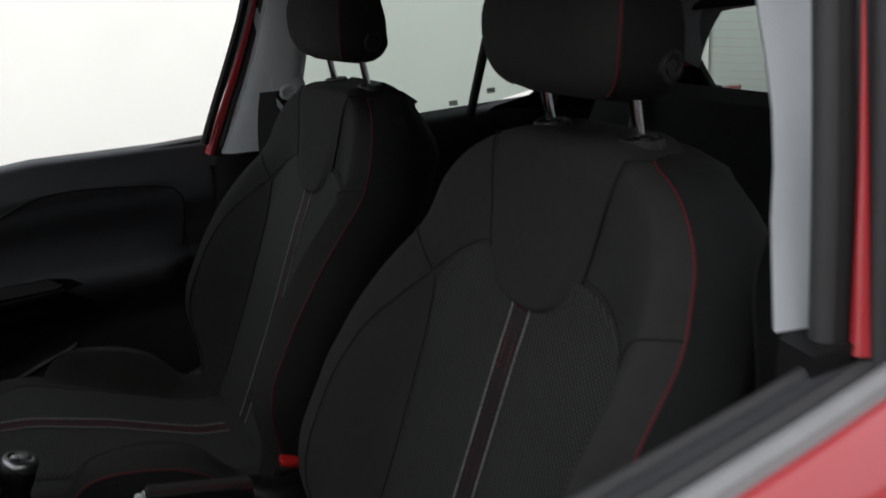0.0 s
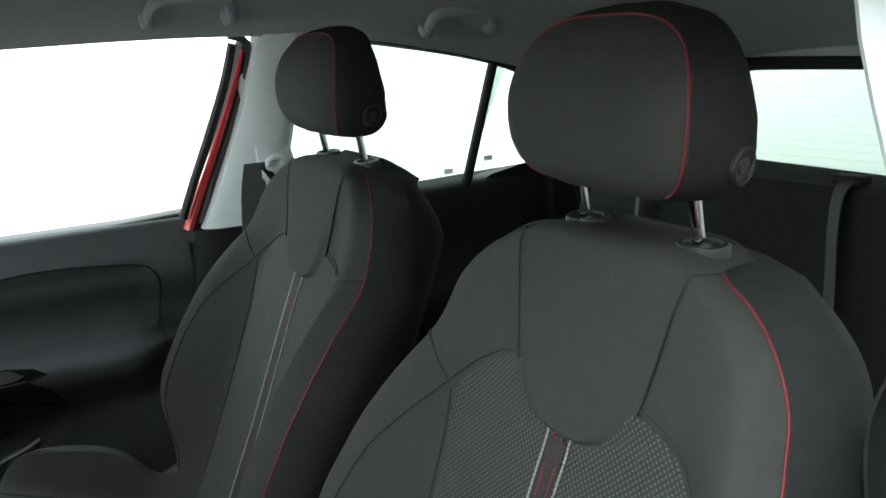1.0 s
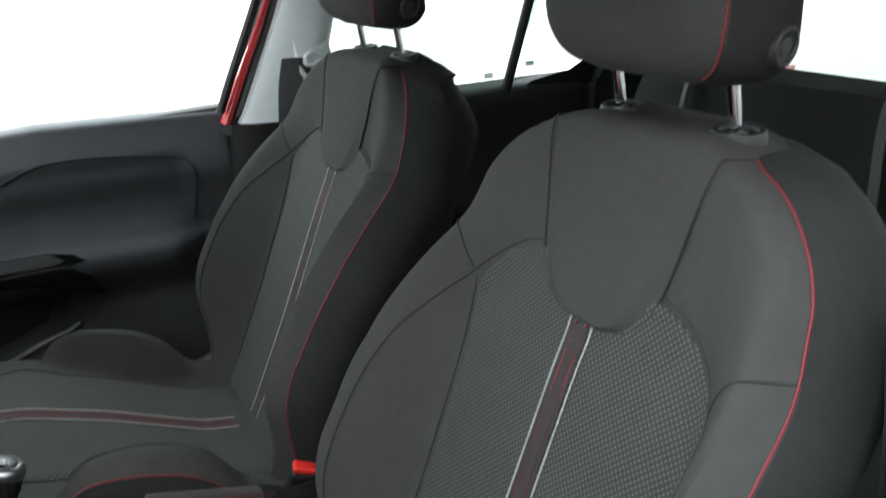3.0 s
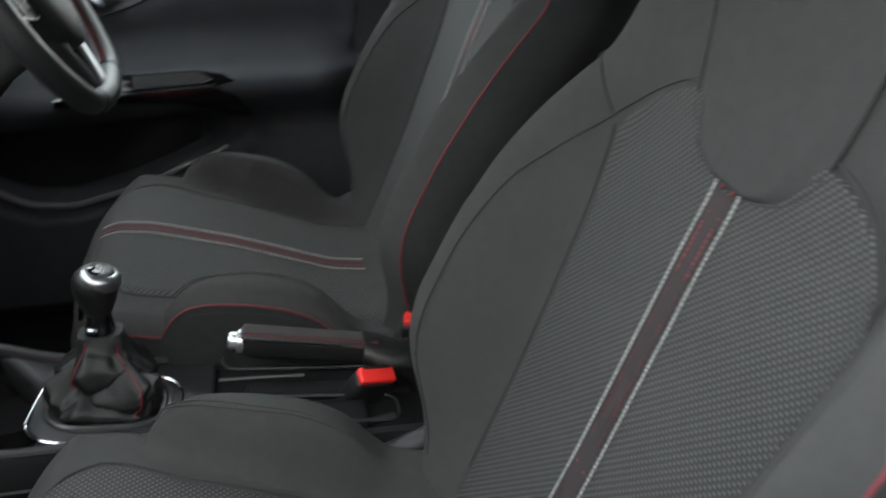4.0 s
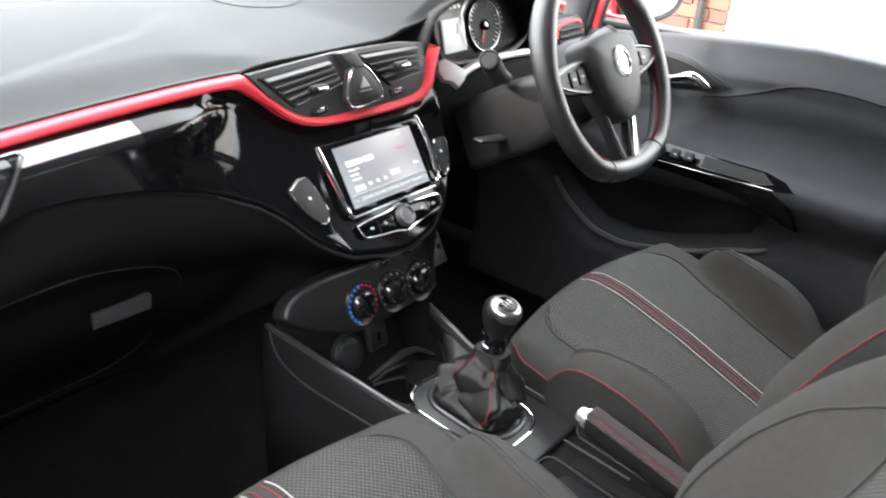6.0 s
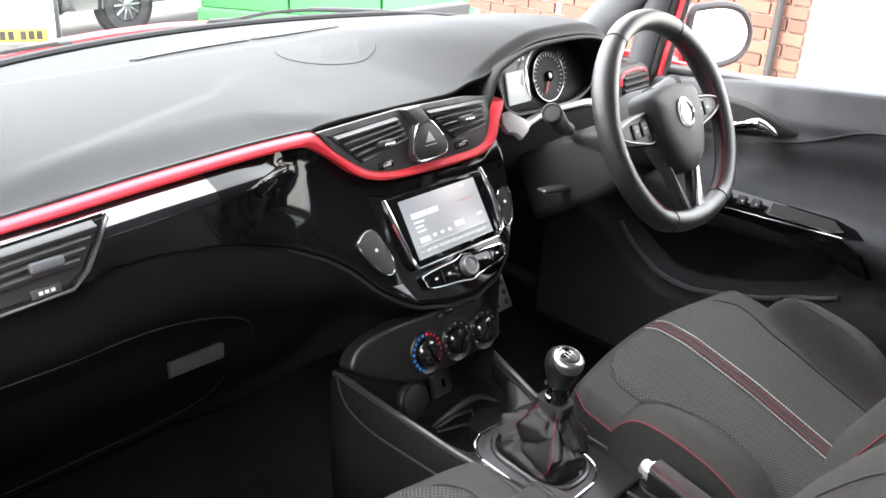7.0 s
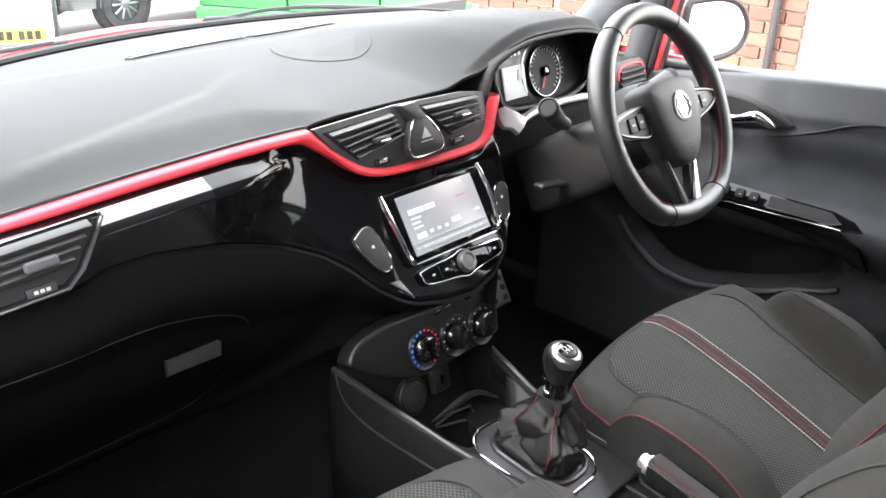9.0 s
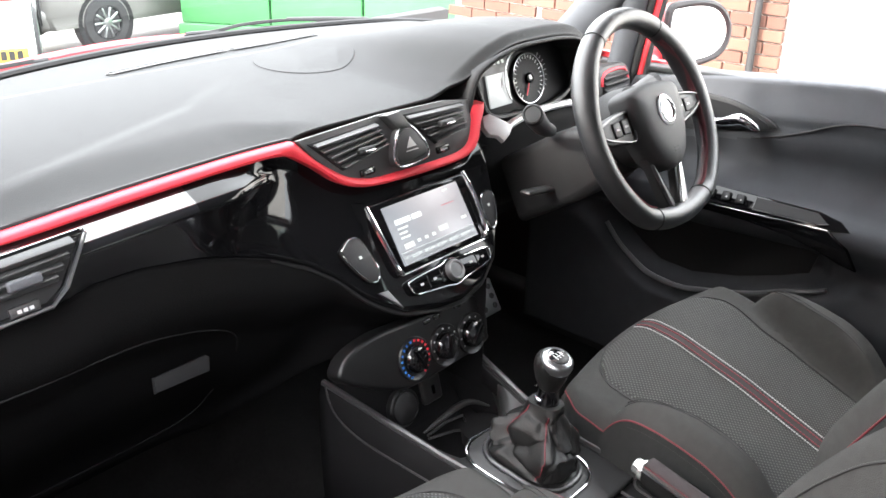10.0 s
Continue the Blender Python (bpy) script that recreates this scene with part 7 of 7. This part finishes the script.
# ---- yard ahead of the car ----
skip = thing("green_container", (6.4, 8.2, -1.02), "bright green painted steel container", "container")
sk0, sk1 = Vector((5.5, 9.7, -1.02)), Vector((7.4, 6.77, -1.02))
dirx = (sk1 - sk0).normalized()
cm2 = frame_axes(sk0 + Vector((0, 0, 0)), dirx, (0, 0, 1))
rbox("base_rail", (3.50, 0.10, 0.22), cm2 @ pose(1.75, 0.04, 0.11), 0.015, "green", skip, "pale green base rail")
for k in range(3):
    rbox("panel", (1.14, 0.06, 1.9), cm2 @ pose(0.58 + 1.17 * k, 0.12, 1.17), 0.012, "green", skip, "flat green side panel")
rbox("body", (3.50, 1.6, 2.1), cm2 @ pose(1.75, 0.96, 1.06), 0.03, "green", skip)


def parked_car(name, m, paint, label, plate):
    """A parked car, rear towards local -y, standing on z = 0."""
    t = thing(name, tuple(m.translation), label, "car")
    prof = [(-2.0, 0.30), (-2.06, 0.45), (-2.04, 0.78), (-1.98, 0.98), (-1.80, 1.42), (-1.2, 1.50), (0.0, 1.48), (0.75, 1.02), (1.75, 0.86), (2.0, 0.62), (1.98, 0.30)]
    rings = []
    for x, kx, dz in ((-0.86, 0.96, 0.0), (-0.80, 1.0, 0.02), (-0.4, 1.0, 0.04), (0, 1.0, 0.045), (0.4, 1.0, 0.04), (0.80, 1.0, 0.02), (0.86, 0.96, 0.0)):
        rings.append([m @ Vector((x * (1 - 0.22 * smooth(0.95, 1.5, z)), y * kx, z + dz * smooth(0.8, 1.4, z))) for y, z in prof])
    loft("body", rings, paint, t)
    for sx in (-1, 1):
        for y in (-1.25, 1.28):
            wmx = frame_axes(m @ Vector((sx * 0.80, y, 0.315)), m.to_3x3() @ Vector((0, 1, 0)), m.to_3x3() @ Vector((sx, 0, 0)))
            arch = lathe("wheel_arch", [(0.385, -0.05), (0.385, 0.066), (0.36, 0.070), (0.3, 0.05)], wmx, "dark", t, "dark wheel arch", n=28)
            tyre = lathe("wheel", [(0.20, -0.10), (0.30, -0.10), (0.315, -0.07), (0.315, 0.06), (0.30, 0.088), (0.205, 0.092), (0.195, 0.075)], wmx, "tyre", t, "black tyre", n=32)
            lathe("rim", [(0.196, 0.070), (0.200, 0.090), (0.186, 0.093), (0.180, 0.075), (0.02, 0.045)], wmx, "dark", tyre, n=32)
            for k in range(10):
                a = 2 * math.pi * k / 10
                rbox("rim_spoke", (0.15, 0.028, 0.02), wmx @ pose(0.115 * math.cos(a), 0.115 * math.sin(a), 0.083, 0, 0, math.degrees(a)), 0.008, "satin", tyre, "silver alloy spoke")
            lathe("rim_hub", [(0.055, 0.07), (0.055, 0.095), (0.03, 0.10), (0.001, 0.10)], wmx, "satin", tyre, n=20)
    rbox("rear_bumper", (1.66, 0.16, 0.26), m @ pose(0, -2.02, 0.42), 0.06, paint, t)
    g = rbox("rear_window", (1.15, 0.02, 0.36), m @ pose(0, -1.915, 1.20, 22, 0, 0), 0.008, "gloss", t, "dark rear window")
    for sx in (-1, 1):
        rbox("tail_light", (0.16, 0.05, 0.28), m @ pose(sx * 0.70, -2.01, 0.88), 0.02, "buckle_red", t, "red tail light")
    if plate:
        pl = rbox("number_plate", (0.52, 0.012, 0.112), m @ pose(0.55, -2.112, 0.38), 0.003, "yellow", t, "yellow number plate")
        for k in range(7):
            rbox("bar", (0.044, 0.003, 0.072), m @ pose(0.345 + 0.0615 * k + (0.03 if k > 3 else 0), -2.119, 0.38), 0.0, "black_print", pl)
    return t


parked_car("white_car", pose(2.24 + 2.11 * math.sin(radians(26)) - 0.53, 7.24 + 2.11 * math.cos(radians(26)) + 0.24, -0.72, 0, 0, -26), "white_paint", "white parked car seen from behind through the windscreen", True)
parked_car("silver_car", pose(5.92, 11.09, -1.07, 0, 0, -84), "silver_paint", "beige silver parked car with alloy wheels", False)

# ---- brick wall with downpipe ----
bx = 4.3
wall_brick = rbox("wall_brick", (0.2, 2.47, 3.2), pose(bx + 0.112, 2.91, 1.0), 0.0, "mortar")
tagged(wall_brick, "red and orange brick wall with pale mortar", "wall", kind="structure")
pipe = thing("downpipe", (bx - 0.07, 1.826, 0.0), "black cast downpipe on the brick wall", "drainpipe")
tube("pipe", [(bx - 0.06, 1.826, 0.0), (bx - 0.06, 1.826, 2.6)], 0.022, "rubber", pipe, n=14)
tube("branch", [(bx - 0.06, 2.11, 0.55), (bx - 0.06, 2.18, 0.9), (bx - 0.06, 2.20, 2.2)], 0.018, "rubber", pipe, n=12)
rbox("shoe", (0.12, 0.14, 0.10), pose(bx - 0.07, 1.826, 0.05), 0.02, "rubber", pipe)


def brick_material():
    m = material("red_orange_brick", (0.105, 0.048, 0.034), 0.9, vary=0.2, scale=25, bump=0.5, bump_scale=120)
    nt = m.node_tree
    b = nt.nodes["Principled BSDF"]
    oi = nt.nodes.new("ShaderNodeObjectInfo")
    cr = nt.nodes.new("ShaderNodeValToRGB")
    els = cr.color_ramp.elements
    els[0].position, els[0].color = 0.0, (0.068, 0.026, 0.018, 1)
    els[1].position, els[1].color = 1.0, (0.115, 0.056, 0.037, 1)
    e = els.new(0.45)
    e.color = (0.092, 0.038, 0.026, 1)
    old = b.inputs["Base Color"].links[0].from_socket
    mx = nt.nodes.new("ShaderNodeMix")
    mx.data_type, mx.blend_type = "RGBA", "MIX"
    mx.inputs[0].default_value = 0.3
    nt.links.new(oi.outputs["Random"], cr.inputs[0])
    nt.links.new(cr.outputs[0], mx.inputs[6])
    nt.links.new(old, mx.inputs[7])
    nt.links.new(mx.outputs[2], b.inputs["Base Color"])
    return m


M["brick"] = brick_material()


def brick_mesh(length):
    bm = bmesh.new()
    bmesh.ops.create_cube(bm, size=1.0, matrix=Matrix.Diagonal((0.03, length, 0.065, 1)))
    bmesh.ops.bevel(bm, geom=[e for e in bm.edges], offset=0.004, segments=1, affect="EDGES")
    me = bpy.data.meshes.new("brick")
    bm.to_mesh(me)
    bm.free()
    me.materials.append(M["brick"])
    return me


stretcher, header = brick_mesh(0.215), brick_mesh(0.1025)
for row in range(14):
    z = 0.0375 + 0.075 * row
    y, k = 1.68, 0
    while y < 3.3:
        me, L = (header, 0.1025) if (k == 0 and row % 2) else (stretcher, 0.215)
        b = new("brick", me)
        b.location = (bx + random.uniform(-0.002, 0.002), y + L / 2, z)
        b.parent = wall_brick
        y += L + 0.010
        k += 1
# bricks further along and higher up, too far to tell apart
vs, fs = [], []
for row in range(-8, 34):
    z = 0.0375 + 0.075 * row
    y = (1.68 if (row >= 14 or row < 0) else 3.3) + (0.11 if row % 2 else 0.0)
    while y < 4.0:
        k = len(vs)
        x0, x1, h = bx - 0.013, bx + 0.02, 0.0315
        for x in (x0, x1):
            vs += [(x, y, z - h), (x, y + 0.215, z - h), (x, y + 0.215, z + h), (x, y, z + h)]
        fs += [(k, k + 3, k + 2, k + 1), (k, k + 1, k + 5, k + 4), (k + 3, k + 7, k + 6, k + 2), (k, k + 4, k + 7, k + 3), (k + 1, k + 2, k + 6, k + 5)]
        y += 0.225
far = mesh("brickwork", vs, fs, "brick", wall_brick, smooth=False)
far["kind"] = "stuff"
